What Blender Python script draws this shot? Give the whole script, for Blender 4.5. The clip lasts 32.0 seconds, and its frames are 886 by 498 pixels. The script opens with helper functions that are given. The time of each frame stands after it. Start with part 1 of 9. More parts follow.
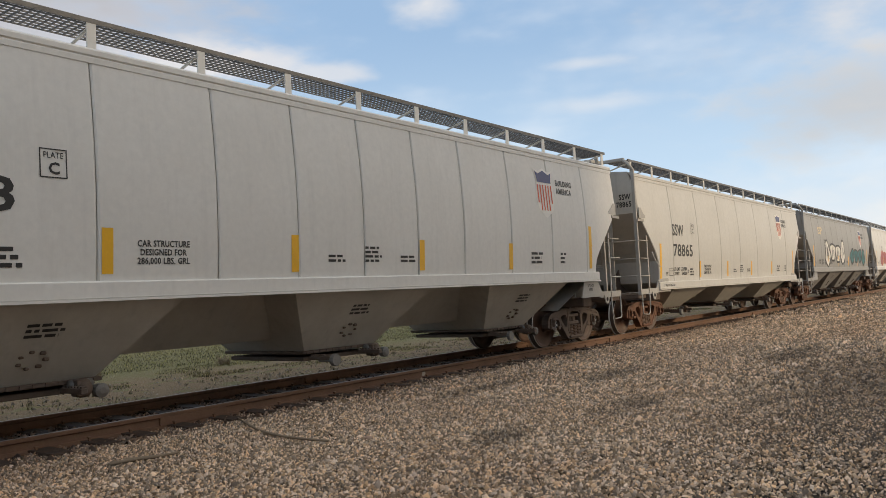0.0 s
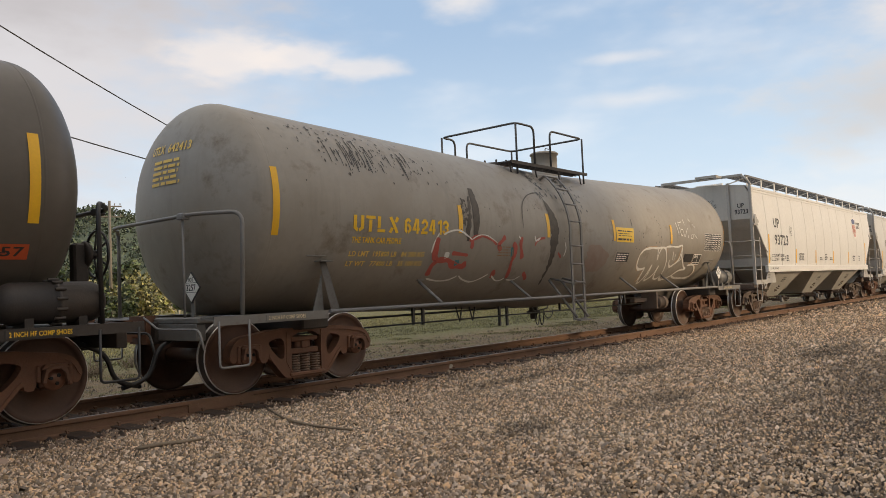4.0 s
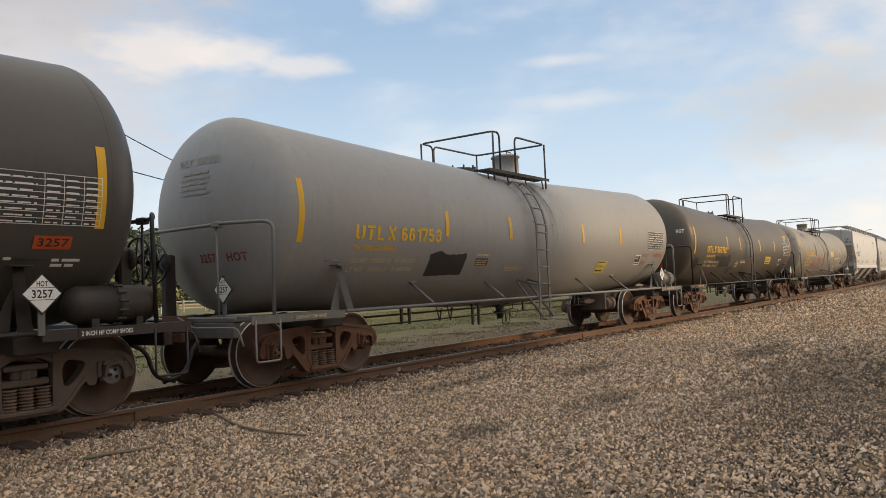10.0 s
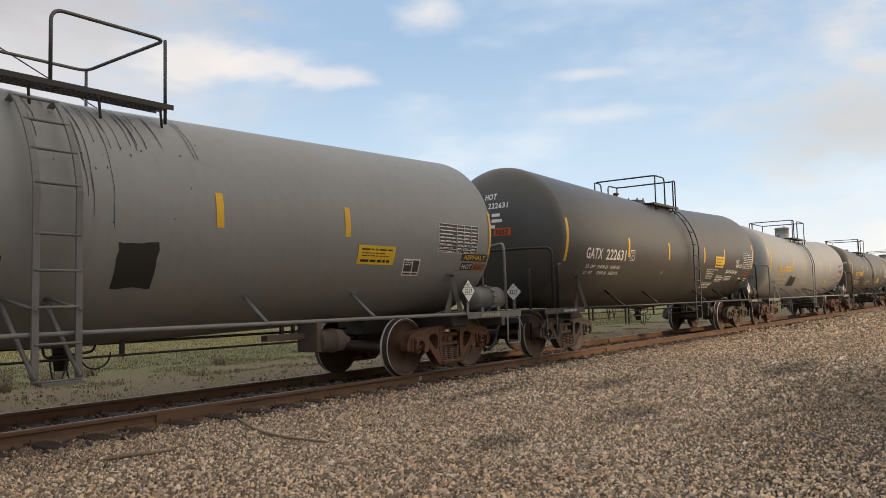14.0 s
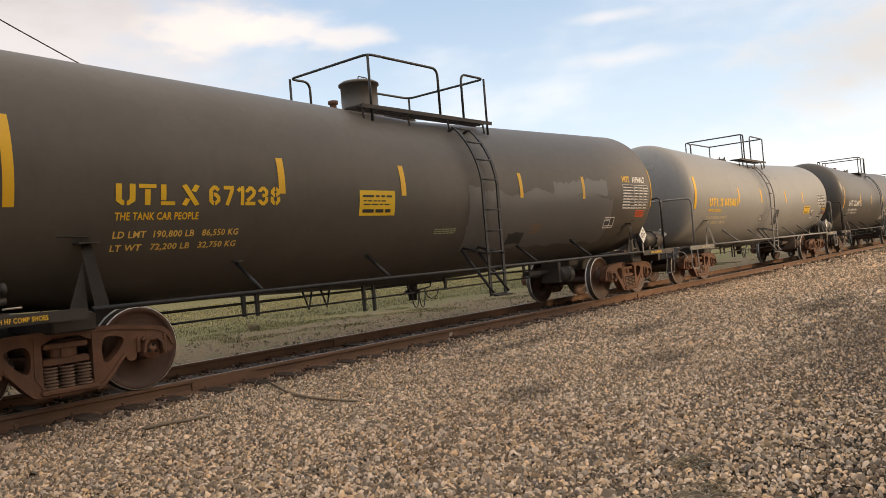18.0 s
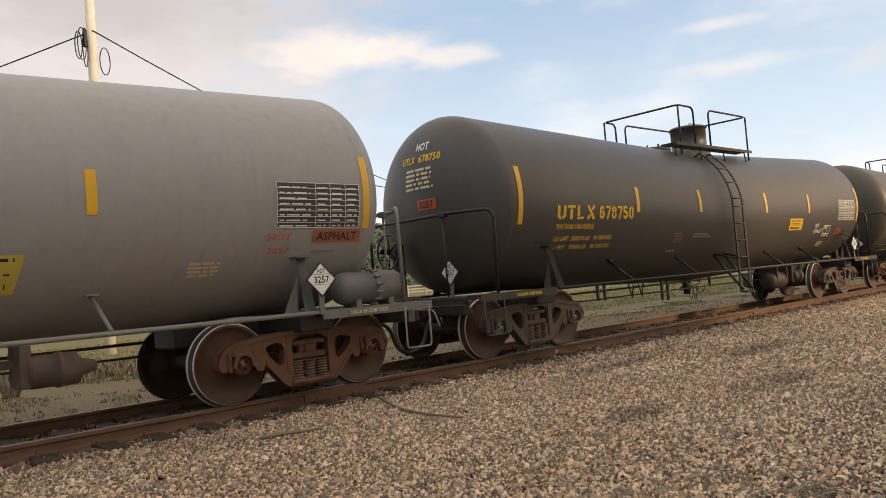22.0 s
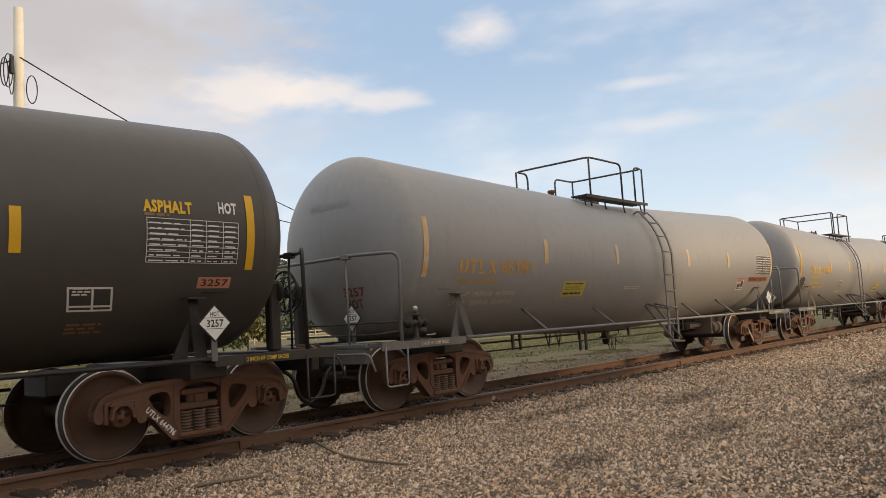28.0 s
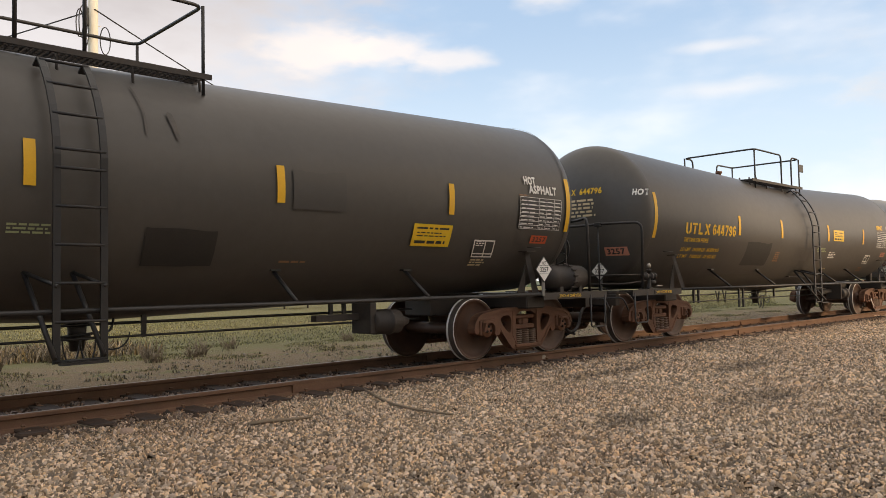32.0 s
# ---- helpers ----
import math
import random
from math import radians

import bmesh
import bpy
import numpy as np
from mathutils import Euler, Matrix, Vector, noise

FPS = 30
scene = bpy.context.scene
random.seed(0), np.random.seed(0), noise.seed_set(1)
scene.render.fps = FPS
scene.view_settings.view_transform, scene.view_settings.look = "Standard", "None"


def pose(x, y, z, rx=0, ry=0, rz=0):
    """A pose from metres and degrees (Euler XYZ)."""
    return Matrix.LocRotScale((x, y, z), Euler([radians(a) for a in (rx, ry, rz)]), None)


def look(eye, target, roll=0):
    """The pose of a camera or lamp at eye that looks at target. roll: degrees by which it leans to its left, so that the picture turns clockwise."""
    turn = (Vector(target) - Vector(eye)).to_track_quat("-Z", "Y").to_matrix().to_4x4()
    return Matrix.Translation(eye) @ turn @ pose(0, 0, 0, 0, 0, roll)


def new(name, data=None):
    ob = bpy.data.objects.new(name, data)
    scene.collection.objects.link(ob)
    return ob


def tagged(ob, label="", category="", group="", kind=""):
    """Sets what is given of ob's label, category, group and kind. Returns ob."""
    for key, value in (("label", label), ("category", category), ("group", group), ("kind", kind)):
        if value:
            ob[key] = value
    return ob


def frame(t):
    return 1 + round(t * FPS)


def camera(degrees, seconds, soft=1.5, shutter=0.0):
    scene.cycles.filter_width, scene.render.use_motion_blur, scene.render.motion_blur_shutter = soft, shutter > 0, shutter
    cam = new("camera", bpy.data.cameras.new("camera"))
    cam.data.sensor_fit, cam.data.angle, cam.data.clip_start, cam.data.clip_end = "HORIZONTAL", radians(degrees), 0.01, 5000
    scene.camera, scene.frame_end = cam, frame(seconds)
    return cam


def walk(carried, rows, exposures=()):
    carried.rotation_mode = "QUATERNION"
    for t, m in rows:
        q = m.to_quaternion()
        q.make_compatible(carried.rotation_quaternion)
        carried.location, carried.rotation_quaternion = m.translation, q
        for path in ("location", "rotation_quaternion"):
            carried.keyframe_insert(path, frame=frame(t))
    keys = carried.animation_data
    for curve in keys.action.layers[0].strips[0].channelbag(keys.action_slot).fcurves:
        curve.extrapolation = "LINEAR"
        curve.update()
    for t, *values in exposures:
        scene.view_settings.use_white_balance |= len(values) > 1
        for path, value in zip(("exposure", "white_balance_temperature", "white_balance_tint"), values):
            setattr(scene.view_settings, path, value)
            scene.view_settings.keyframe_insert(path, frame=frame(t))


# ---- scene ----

# The clock of the train: seconds and metres run since the clip's start.
RUN = [(0.0, -0.06), (0.5, 2.84), (1.0, 5.74), (1.5, 8.66), (2.0, 11.56), (2.5, 14.43), (3.0, 17.31), (3.5, 20.21), (4.0, 23.14), (4.5, 26.07), (6.5,
       37.85), (7.0, 40.79), (7.5, 43.70), (8.0, 46.62), (8.5, 49.55), (9.0, 52.49), (9.5, 55.44), (10.0, 58.37), (10.5, 61.28), (11.0, 64.16), (11.5,
       67.03), (12.0, 69.90), (12.5, 72.76), (13.0, 75.61), (13.5, 78.43), (14.0, 81.23), (14.5, 84.00), (16.5, 94.99), (17.0, 97.75), (17.5, 100.52),
       (18.0, 103.29), (18.5, 106.07), (19.0, 108.85), (19.5, 111.62), (20.0, 114.37), (20.5, 117.13), (21.0, 119.88), (21.5, 122.63), (22.0, 125.38),
       (22.5, 128.12), (23.0, 130.86), (23.5, 133.60), (24.0, 136.34), (24.5, 139.06), (25.0, 141.79), (25.5, 144.53), (27.5, 155.52), (28.0, 158.26),
       (28.5, 160.97), (29.0, 163.67), (29.5, 166.34), (30.0, 169.00), (30.5, 171.66), (31.0, 174.33), (31.5, 176.97), (32.0, 179.60)]


def run(t):
    return float(np.interp(t, [a for a, b in RUN], [b for a, b in RUN]))


# ---- the camera: hand-held beside the line, swaying a little; columns: seconds, place, tilt, lean, heading
cam = camera(60.16, 32.0, soft=0.6, shutter=0.0)
walk(cam, [(t, pose(x, y, z, 90 + tilt, lean, heading)) for t, x, y, z, tilt, lean, heading in (
    (0.0, 0.009, 0.016, 1.378, 3.37, 2.98, -52.53),
    (0.5, 0.029, -0.007, 1.364, 3.45, 3.03, -53.55),
    (1.0, 0.048, -0.003, 1.344, 3.53, 2.72, -53.31),
    (1.5, 0.035, 0.009, 1.352, 3.59, 2.62, -52.62),
    (2.0, 0.049, 0.024, 1.360, 2.49, 2.49, -52.15),
    (2.5, 0.037, 0.023, 1.356, 2.37, 2.22, -51.87),
    (3.0, 0.063, 0.031, 1.331, 2.15, 4.17, -49.80),
    (3.5, 0.047, 0.024, 1.332, 2.67, 3.40, -50.36),
    (4.0, 0.084, -0.009, 1.329, 3.11, 2.39, -50.12),
    (4.5, 0.056, 0.005, 1.334, 2.13, 3.48, -51.53),
    (6.5, 0.041, -0.041, 1.384, 0.26, 3.98, -57.34),
    (7.0, 0.015, -0.026, 1.361, 0.30, 3.77, -56.15),
    (7.5, 0.056, -0.024, 1.360, 1.34, 5.03, -55.63),
    (8.0, 0.024, -0.067, 1.356, 0.28, 3.15, -56.50),
    (8.5, 0.046, -0.039, 1.356, -0.13, 3.32, -55.31),
    (9.0, 0.017, -0.017, 1.395, 2.92, 2.87, -56.50),
    (9.5, -0.019, 0.010, 1.374, 3.04, 3.21, -56.37),
    (10.0, -0.071, 0.024, 1.388, 2.91, 2.53, -54.56),
    (10.5, -0.037, 0.034, 1.357, 1.74, 2.45, -54.12),
    (11.0, -0.083, 0.048, 1.363, 1.23, 1.71, -53.88),
    (11.5, -0.051, 0.035, 1.357, 2.13, 1.31, -52.62),
    (12.0, -0.048, 0.064, 1.378, 3.33, 1.97, -53.06),
    (12.5, -0.047, 0.040, 1.371, 3.07, 2.42, -53.50),
    (13.0, -0.054, 0.016, 1.365, 3.46, 1.93, -54.52),
    (13.5, -0.059, 0.048, 1.369, 4.29, 1.95, -54.56),
    (14.0, -0.030, 0.062, 1.351, 3.86, 1.43, -52.88),
    (14.5, -0.045, 0.083, 1.361, 2.78, 2.02, -53.43),
    (16.5, 0.097, 0.043, 1.350, 1.20, 3.33, -51.11),
    (17.0, 0.092, 0.042, 1.345, 1.73, 4.74, -50.22),
    (17.5, 0.075, 0.039, 1.337, 1.97, 5.01, -50.22),
    (18.0, 0.072, 0.023, 1.347, 0.66, 4.62, -50.50),
    (18.5, 0.059, 0.034, 1.361, 1.28, 3.99, -46.70),
    (19.0, 0.048, 0.029, 1.361, 1.28, 3.56, -45.17),
    (19.5, 0.026, 0.052, 1.356, 2.02, 4.13, -43.11),
    (20.0, 0.046, 0.061, 1.358, 1.04, 2.14, -43.88),
    (20.5, 0.024, 0.034, 1.356, 0.68, 2.90, -43.78),
    (21.0, 0.064, 0.021, 1.363, 1.43, 2.71, -43.41),
    (21.5, 0.025, 0.020, 1.367, 2.35, 4.07, -42.23),
    (22.0, 0.032, 0.003, 1.361, 2.46, 4.58, -42.70),
    (22.5, 0.015, 0.028, 1.371, 1.76, 4.48, -43.48),
    (23.0, 0.037, 0.037, 1.363, 1.42, 4.88, -42.39),
    (23.5, 0.029, 0.029, 1.350, 0.63, 4.35, -43.11),
    (24.0, -0.004, 0.010, 1.359, 1.66, 3.63, -43.02),
    (24.5, 0.007, 0.009, 1.365, 1.71, 3.82, -43.57),
    (25.0, 0.013, 0.001, 1.358, 1.80, 3.57, -42.91),
    (25.5, 0.029, 0.017, 1.351, 1.66, 3.80, -43.54),
    (27.5, -0.043, 0.113, 1.369, -1.45, 3.25, -50.77),
    (28.0, -0.125, 0.154, 1.383, 5.36, 3.39, -48.25),
    (28.5, -0.077, 0.080, 1.319, 6.79, 2.37, -43.71),
    (29.0, -0.086, 0.072, 1.268, 7.79, -1.91, -46.92),
    (29.5, -0.100, 0.088, 1.289, 5.58, -1.89, -47.43),
    (30.0, -0.085, 0.078, 1.283, 4.85, 1.52, -44.60),
    (30.5, -0.112, 0.078, 1.291, 3.73, 0.77, -45.20),
    (31.0, -0.125, 0.077, 1.302, 3.40, 0.78, -45.16),
    (31.5, -0.082, 0.082, 1.287, 3.09, 2.23, -43.64),
    (32.0, -0.087, 0.085, 1.300, 2.67, 1.15, -43.93),
)], exposures=(
    (0.0, 0.18, 6750, 10), (2.0, 0.22, 6950, 12), (4.0, 0.28, 7250, 13), (7.0, 0.34, 7650, 14), (9.0, 0.2, 7100, 11), (12.0, 0.4, 7500, 14), (13.0, 0.35, 7400, 14), (14.0, 0.3, 7100, 11), (17.0, 0.4, 7600, 14), (19.0, 0.64, 7800, 15), (21.0, 0.70, 7950, 16), (22.0, 0.45, 7800, 15), (25.0, 0.4, 7700, 13), (28.0, 0.3, 7450, 14), (29.0, 0.3, 7050, 11), (30.0, 0.46, 7150, 13), (31.0, 0.43, 7150, 13), (32.0, 0.52, 7500, 14)))

TOP = 0.17            # rail head above the gravel
LINE = 8.84           # centre line of the track
GAUGE = 0.755         # centre line to the middle of a rail head

# ---- light: hazy evening sky with loose cloud, a low warm sun behind the building at the viewer's back
SUN_ELEVATION, SUN_HEADING = radians(17), radians(-60)   # heading from +x towards +y


def sky_world():
    w = bpy.data.worlds.new("sky")
    scene.world = w
    w.use_nodes = True
    nt = w.node_tree
    nt.nodes.clear()
    N, L = nt.nodes.new, nt.links.new

    def math_(op, a, b=None, c=None):
        n = N("ShaderNodeMath")
        n.operation = op
        for i, v in enumerate((a, b, c)):
            if v is None:
                continue
            if isinstance(v, (int, float)):
                n.inputs[i].default_value = v
            else:
                L(v, n.inputs[i])
        return n.outputs[0]

    def smooth(v, lo, hi):
        n = N("ShaderNodeMapRange")
        n.interpolation_type = "SMOOTHSTEP"
        L(v, n.inputs[0])
        n.inputs[1].default_value, n.inputs[2].default_value = lo, hi
        return n.outputs[0]

    out = N("ShaderNodeOutputWorld")
    bg = N("ShaderNodeBackground")
    sky = N("ShaderNodeTexSky")
    sky.sky_type = "NISHITA"
    sky.sun_disc = False
    sky.sun_elevation = SUN_ELEVATION
    sky.sun_rotation = radians(90) - SUN_HEADING
    sky.air_density, sky.dust_density, sky.ozone_density = 1.0, 1.6, 1.0
    co = N("ShaderNodeTexCoord")
    sep = N("ShaderNodeSeparateXYZ")
    L(co.outputs["Generated"], sep.inputs[0])
    x, y, z = sep.outputs
    az = math_("MULTIPLY", math_("ARCTAN2", y, x), 180 / math.pi)
    el = math_("MULTIPLY", math_("ARCSINE", z), 180 / math.pi)
    flat = N("ShaderNodeCombineXYZ")
    L(math_("MULTIPLY", az, 0.055), flat.inputs[0])
    L(math_("MULTIPLY", el, 0.13), flat.inputs[1])
    soft_n, fine_n = N("ShaderNodeTexNoise"), N("ShaderNodeTexNoise")
    edge_n = N("ShaderNodeTexNoise")
    for n, sc, det in ((soft_n, 1.1, 4), (fine_n, 3.4, 4), (edge_n, 7.0, 4)):
        n.inputs["Scale"].default_value, n.inputs["Detail"].default_value, n.inputs["Roughness"].default_value = sc, det, 0.5
        L(flat.outputs[0], n.inputs["Vector"])
    soft, fine, edge = soft_n.outputs["Fac"], fine_n.outputs["Fac"], edge_n.outputs["Fac"]

    def bank(a, e, wa, we, puff=0.9, lo=1.15, hi=0.35):
        da = math_("DIVIDE", math_("SUBTRACT", az, a), wa)
        de = math_("DIVIDE", math_("SUBTRACT", el, e), we)
        d = math_("SQRT", math_("ADD", math_("MULTIPLY", da, da), math_("MULTIPLY", de, de)))
        d = math_("ADD", d, math_("MULTIPLY", math_("ADD", math_("MULTIPLY", math_("SUBTRACT", edge, 0.5), 0.7), math_("SUBTRACT", fine, 0.5)), puff * 1.9))
        return smooth(d, lo, hi)

    def over(under, colour, fac):
        m = N("ShaderNodeMix")
        m.data_type = "RGBA"
        if isinstance(fac, float):
            m.inputs["Factor"].default_value = fac
        else:
            L(fac, m.inputs["Factor"])
        L(under, m.inputs["A"])
        m.inputs["B"].default_value = (*colour, 1)
        return m.outputs["Result"]

    scale = N("ShaderNodeMix")
    scale.data_type, scale.blend_type = "RGBA", "MULTIPLY"
    scale.inputs["Factor"].default_value = 1
    L(sky.outputs[0], scale.inputs["A"])
    scale.inputs["B"].default_value = (1.0, 1.0, 1.0, 1)
    col = scale.outputs["Result"]
    col = over(col, (3.3, 5.1, 7.7), 0.76)
    col = over(col, (5.5, 7.1, 8.7), math_("MULTIPLY", smooth(el, 21.0, 5.0), 0.75))
    col = over(col, (8.9, 8.5, 7.9), math_("MULTIPLY", smooth(el, 9.0, 0.5), 0.55))
    col = over(col, (12.0, 9.6, 6.8), math_("MULTIPLY", bank(-50, 16, 62, 26, 0.3, 1.2, 0.1), 0.8))
    col = over(col, (8.3, 8.0, 7.6), math_("MULTIPLY", smooth(el, 30.0, 48.0), 0.8))
    veil = smooth(math_("ADD", soft, math_("MULTIPLY", math_("SUBTRACT", fine, 0.5), 0.45)), 0.44, 0.80)
    col = over(col, (8.8, 8.9, 9.0), math_("MULTIPLY", veil, 0.30))
    # a gray bank over the wood, white heaps along its edge, thin wisps, a dull bank low over the yard's end
    col = over(col, (5.7, 5.85, 6.35), math_("MULTIPLY", bank(80, 17, 31, 15, 0.30, 1.15, 0.45), 0.92))
    col = over(col, (4.15, 4.25, 4.7), math_("MULTIPLY", bank(72, 21.5, 21, 5.0, 0.45, 1.25, 0.15), 0.85))
    col = over(col, (4.5, 4.6, 5.0), math_("MULTIPLY", bank(84, 13, 14, 4.0, 0.45, 1.25, 0.15), 0.6))
    col = over(col, (7.1, 7.0, 7.15), math_("MULTIPLY", bank(55.0, 17.3, 4.6, 1.9, 0.62, 1.25, 0.45), 0.72))
    col = over(col, (7.2, 7.1, 7.25), math_("MULTIPLY", bank(50.5, 17.2, 4.2, 1.35, 0.62, 1.25, 0.4), 0.72))
    col = over(col, (7.2, 7.15, 7.3), math_("MULTIPLY", bank(45.5, 16.6, 3.8, 0.9, 0.62, 1.25, 0.3), 0.62))
    col = over(col, (7.8, 7.6, 7.5), math_("MULTIPLY", bank(37.6, 21.2, 2.7, 1.4, 0.6, 1.35, 0.1), 0.7))
    col = over(col, (7.8, 7.7, 7.7), math_("MULTIPLY", bank(26.0, 16.2, 3.0, 0.45, 0.6, 1.4, 0.0), 0.4))
    col = over(col, (7.8, 7.7, 7.7), math_("MULTIPLY", bank(25.0, 13.2, 4.5, 0.7, 0.6, 1.4, 0.0), 0.4))
    col = over(col, (4.9, 5.0, 5.2), math_("MULTIPLY", bank(7.0, 11.0, 9, 3.4, 0.6, 1.3, 0.1), 0.72))
    L(col, bg.inputs["Color"])
    bg.inputs["Strength"].default_value = 0.103
    L(bg.outputs[0], out.inputs[0])


sky_world()
sun = new("sun", bpy.data.lights.new("sun", "SUN"))
sun.data.energy, sun.data.angle, sun.data.color = 1.5, radians(5), (1.0, 0.81, 0.56)
_e = Vector((math.cos(SUN_ELEVATION) * math.cos(SUN_HEADING), math.cos(SUN_ELEVATION) * math.sin(SUN_HEADING), math.sin(SUN_ELEVATION)))
sun.matrix_world = look(tuple(_e * 60), (0, 0, 0))

# ---- materials
def dark_spots(nt, co, spots):
    """Ragged dark spots on the lot: (x, y, half length, half width) each."""
    N, L = nt.nodes.new, nt.links.new
    total = None
    wob = N("ShaderNodeTexNoise")
    wob.inputs["Scale"].default_value, wob.inputs["Detail"].default_value = 2.2, 6
    L(co.outputs["Object"], wob.inputs["Vector"])
    for x, y, a, b in spots:
        mp = N("ShaderNodeMapping")
        mp.vector_type = "POINT"
        mp.inputs["Location"].default_value, mp.inputs["Scale"].default_value = (-x / a, -y / b, 0), (1 / a, 1 / b, 0)
        L(co.outputs["Object"], mp.inputs["Vector"])
        le = N("ShaderNodeVectorMath")
        le.operation = "LENGTH"
        L(mp.outputs[0], le.inputs[0])
        ad = N("ShaderNodeMath")
        ad.operation = "MULTIPLY_ADD"
        L(wob.outputs["Fac"], ad.inputs[0])
        ad.inputs[1].default_value = 1.6
        L(le.outputs["Value"], ad.inputs[2])
        r = N("ShaderNodeMapRange")
        L(ad.outputs[0], r.inputs[0])
        r.inputs[1].default_value, r.inputs[2].default_value = 1.9, 1.1
        if total is None:
            total = r.outputs[0]
        else:
            m = N("ShaderNodeMath")
            m.operation = "MAXIMUM"
            L(total, m.inputs[0])
            L(r.outputs[0], m.inputs[1])
            total = m.outputs[0]
    return total


# stains; the broad spot at 11.5, 1.6 also paints in lens falloff
STAINS_AND_FALLOFF = ((8.3, 3.72, 0.95, 0.34), (6.1, 4.1, 0.6, 0.3), (14.5, 3.4, 2.2, 0.5), (11.0, 5.2, 1.4, 0.35), (11.5, 1.6, 4.5, 1.5), (9.0, 6.3, 2.0, 0.25))


def surface(name, base, alt=None, rough=0.6, metal=0.0, grain=40.0, patch=2.0, mix=0.5, bump=0.15, bump_scale=60.0,
            streak=0.0, dirt=None, dirt_amount=0.0, spread=0.06, island=False, sheen=0.12, stain=None, gloss=0.5, island_range=(0.34, 2.3)):
    """Paint, steel, wood or stone: two scales of variation, optional runs down the side and dirt, fine relief."""
    m = bpy.data.materials.new(name)
    m.use_nodes = True
    nt = m.node_tree
    N, L = nt.nodes.new, nt.links.new
    b = nt.nodes["Principled BSDF"]
    b.inputs["Metallic"].default_value, b.inputs["Specular IOR Level"].default_value = metal, gloss
    alt = alt or tuple(c * 0.72 for c in base)
    co = N("ShaderNodeTexCoord")

    def noise_(scale, detail=5, vec=None, rough_=0.6):
        n = N("ShaderNodeTexNoise")
        n.inputs["Scale"].default_value, n.inputs["Detail"].default_value, n.inputs["Roughness"].default_value = scale, detail, rough_
        L(vec or co.outputs["Object"], n.inputs["Vector"])
        return n.outputs["Fac"]

    def ramp(v, lo, hi):
        n = N("ShaderNodeMapRange")
        L(v, n.inputs[0])
        n.inputs[1].default_value, n.inputs[2].default_value = lo, hi
        return n.outputs[0]

    def blend(fac, a, c, factor=1.0):
        n = N("ShaderNodeMix")
        n.data_type = "RGBA"
        if factor != 1.0:
            k = N("ShaderNodeMath")
            k.operation = "MULTIPLY"
            L(fac, k.inputs[0])
            k.inputs[1].default_value = factor
            fac = k.outputs[0]
        L(fac, n.inputs["Factor"])
        for key, v in (("A", a), ("B", c)):
            if isinstance(v, tuple):
                n.inputs[key].default_value = (*v, 1)
            else:
                L(v, n.inputs[key])
        return n.outputs["Result"]

    col = blend(ramp(noise_(patch, 6), 0.35, 0.68), tuple(base), tuple(alt), mix)
    fine = noise_(grain, 4)
    col = blend(ramp(fine, 0.3, 0.75), col, tuple(c * (1 - spread * 4) for c in base), 0.35)
    if streak:
        mp = N("ShaderNodeMapping")
        mp.inputs["Scale"].default_value = (5.0, 5.0, 0.35)
        L(co.outputs["Object"], mp.inputs["Vector"])
        col = blend(ramp(noise_(1.6, 5, mp.outputs[0]), 0.52, 0.78), col, tuple(c * 0.45 for c in base), streak)
    if dirt:
        col = blend(ramp(noise_(patch * 2.3, 8, None, 0.7), 0.62 - dirt_amount * 0.3, 0.8 - dirt_amount * 0.2), col, dirt, 0.8)
    if stain:
        col = blend(dark_spots(nt, co, stain), col, tuple(c * 0.30 for c in base), 0.75)
    if island:
        g = N("ShaderNodeNewGeometry")
        hs = N("ShaderNodeHueSaturation")
        L(col, hs.inputs["Color"])
        col = hs.outputs[0]
        k = N("ShaderNodeMapRange")
        L(g.outputs["Random Per Island"], k.inputs[0])
        sq = N("ShaderNodeMath")
        sq.operation = "POWER"
        L(g.outputs["Random Per Island"], sq.inputs[0])
        sq.inputs[1].default_value = 1.7
        L(sq.outputs[0], k.inputs[0])
        L(k.outputs[0], hs.inputs["Value"])
        k.inputs[3].default_value, k.inputs[4].default_value = island_range
        tint = N("ShaderNodeMath")
        tint.operation = "MULTIPLY"
        L(g.outputs["Random Per Island"], tint.inputs[0])
        tint.inputs[1].default_value = 37.0
        fr = N("ShaderNodeMath")
        fr.operation = "FRACT"
        L(tint.outputs[0], fr.inputs[0])
        sat = N("ShaderNodeMapRange")
        L(fr.outputs[0], sat.inputs[0])
        sat.inputs[3].default_value, sat.inputs[4].default_value = 0.62, 1.08
        L(sat.outputs[0], hs.inputs["Saturation"])
    L(col, b.inputs["Base Color"])
    r = N("ShaderNodeMapRange")
    L(fine, r.inputs[0])
    r.inputs[3].default_value, r.inputs[4].default_value = max(rough - sheen, 0.05), min(rough + sheen, 1)
    L(r.outputs[0], b.inputs["Roughness"])
    if bump:
        bp = N("ShaderNodeBump")
        bp.inputs["Strength"].default_value, bp.inputs["Distance"].default_value = bump, 0.01
        L(noise_(bump_scale, 4), bp.inputs["Height"])
        L(bp.outputs[0], b.inputs["Normal"])
    return m


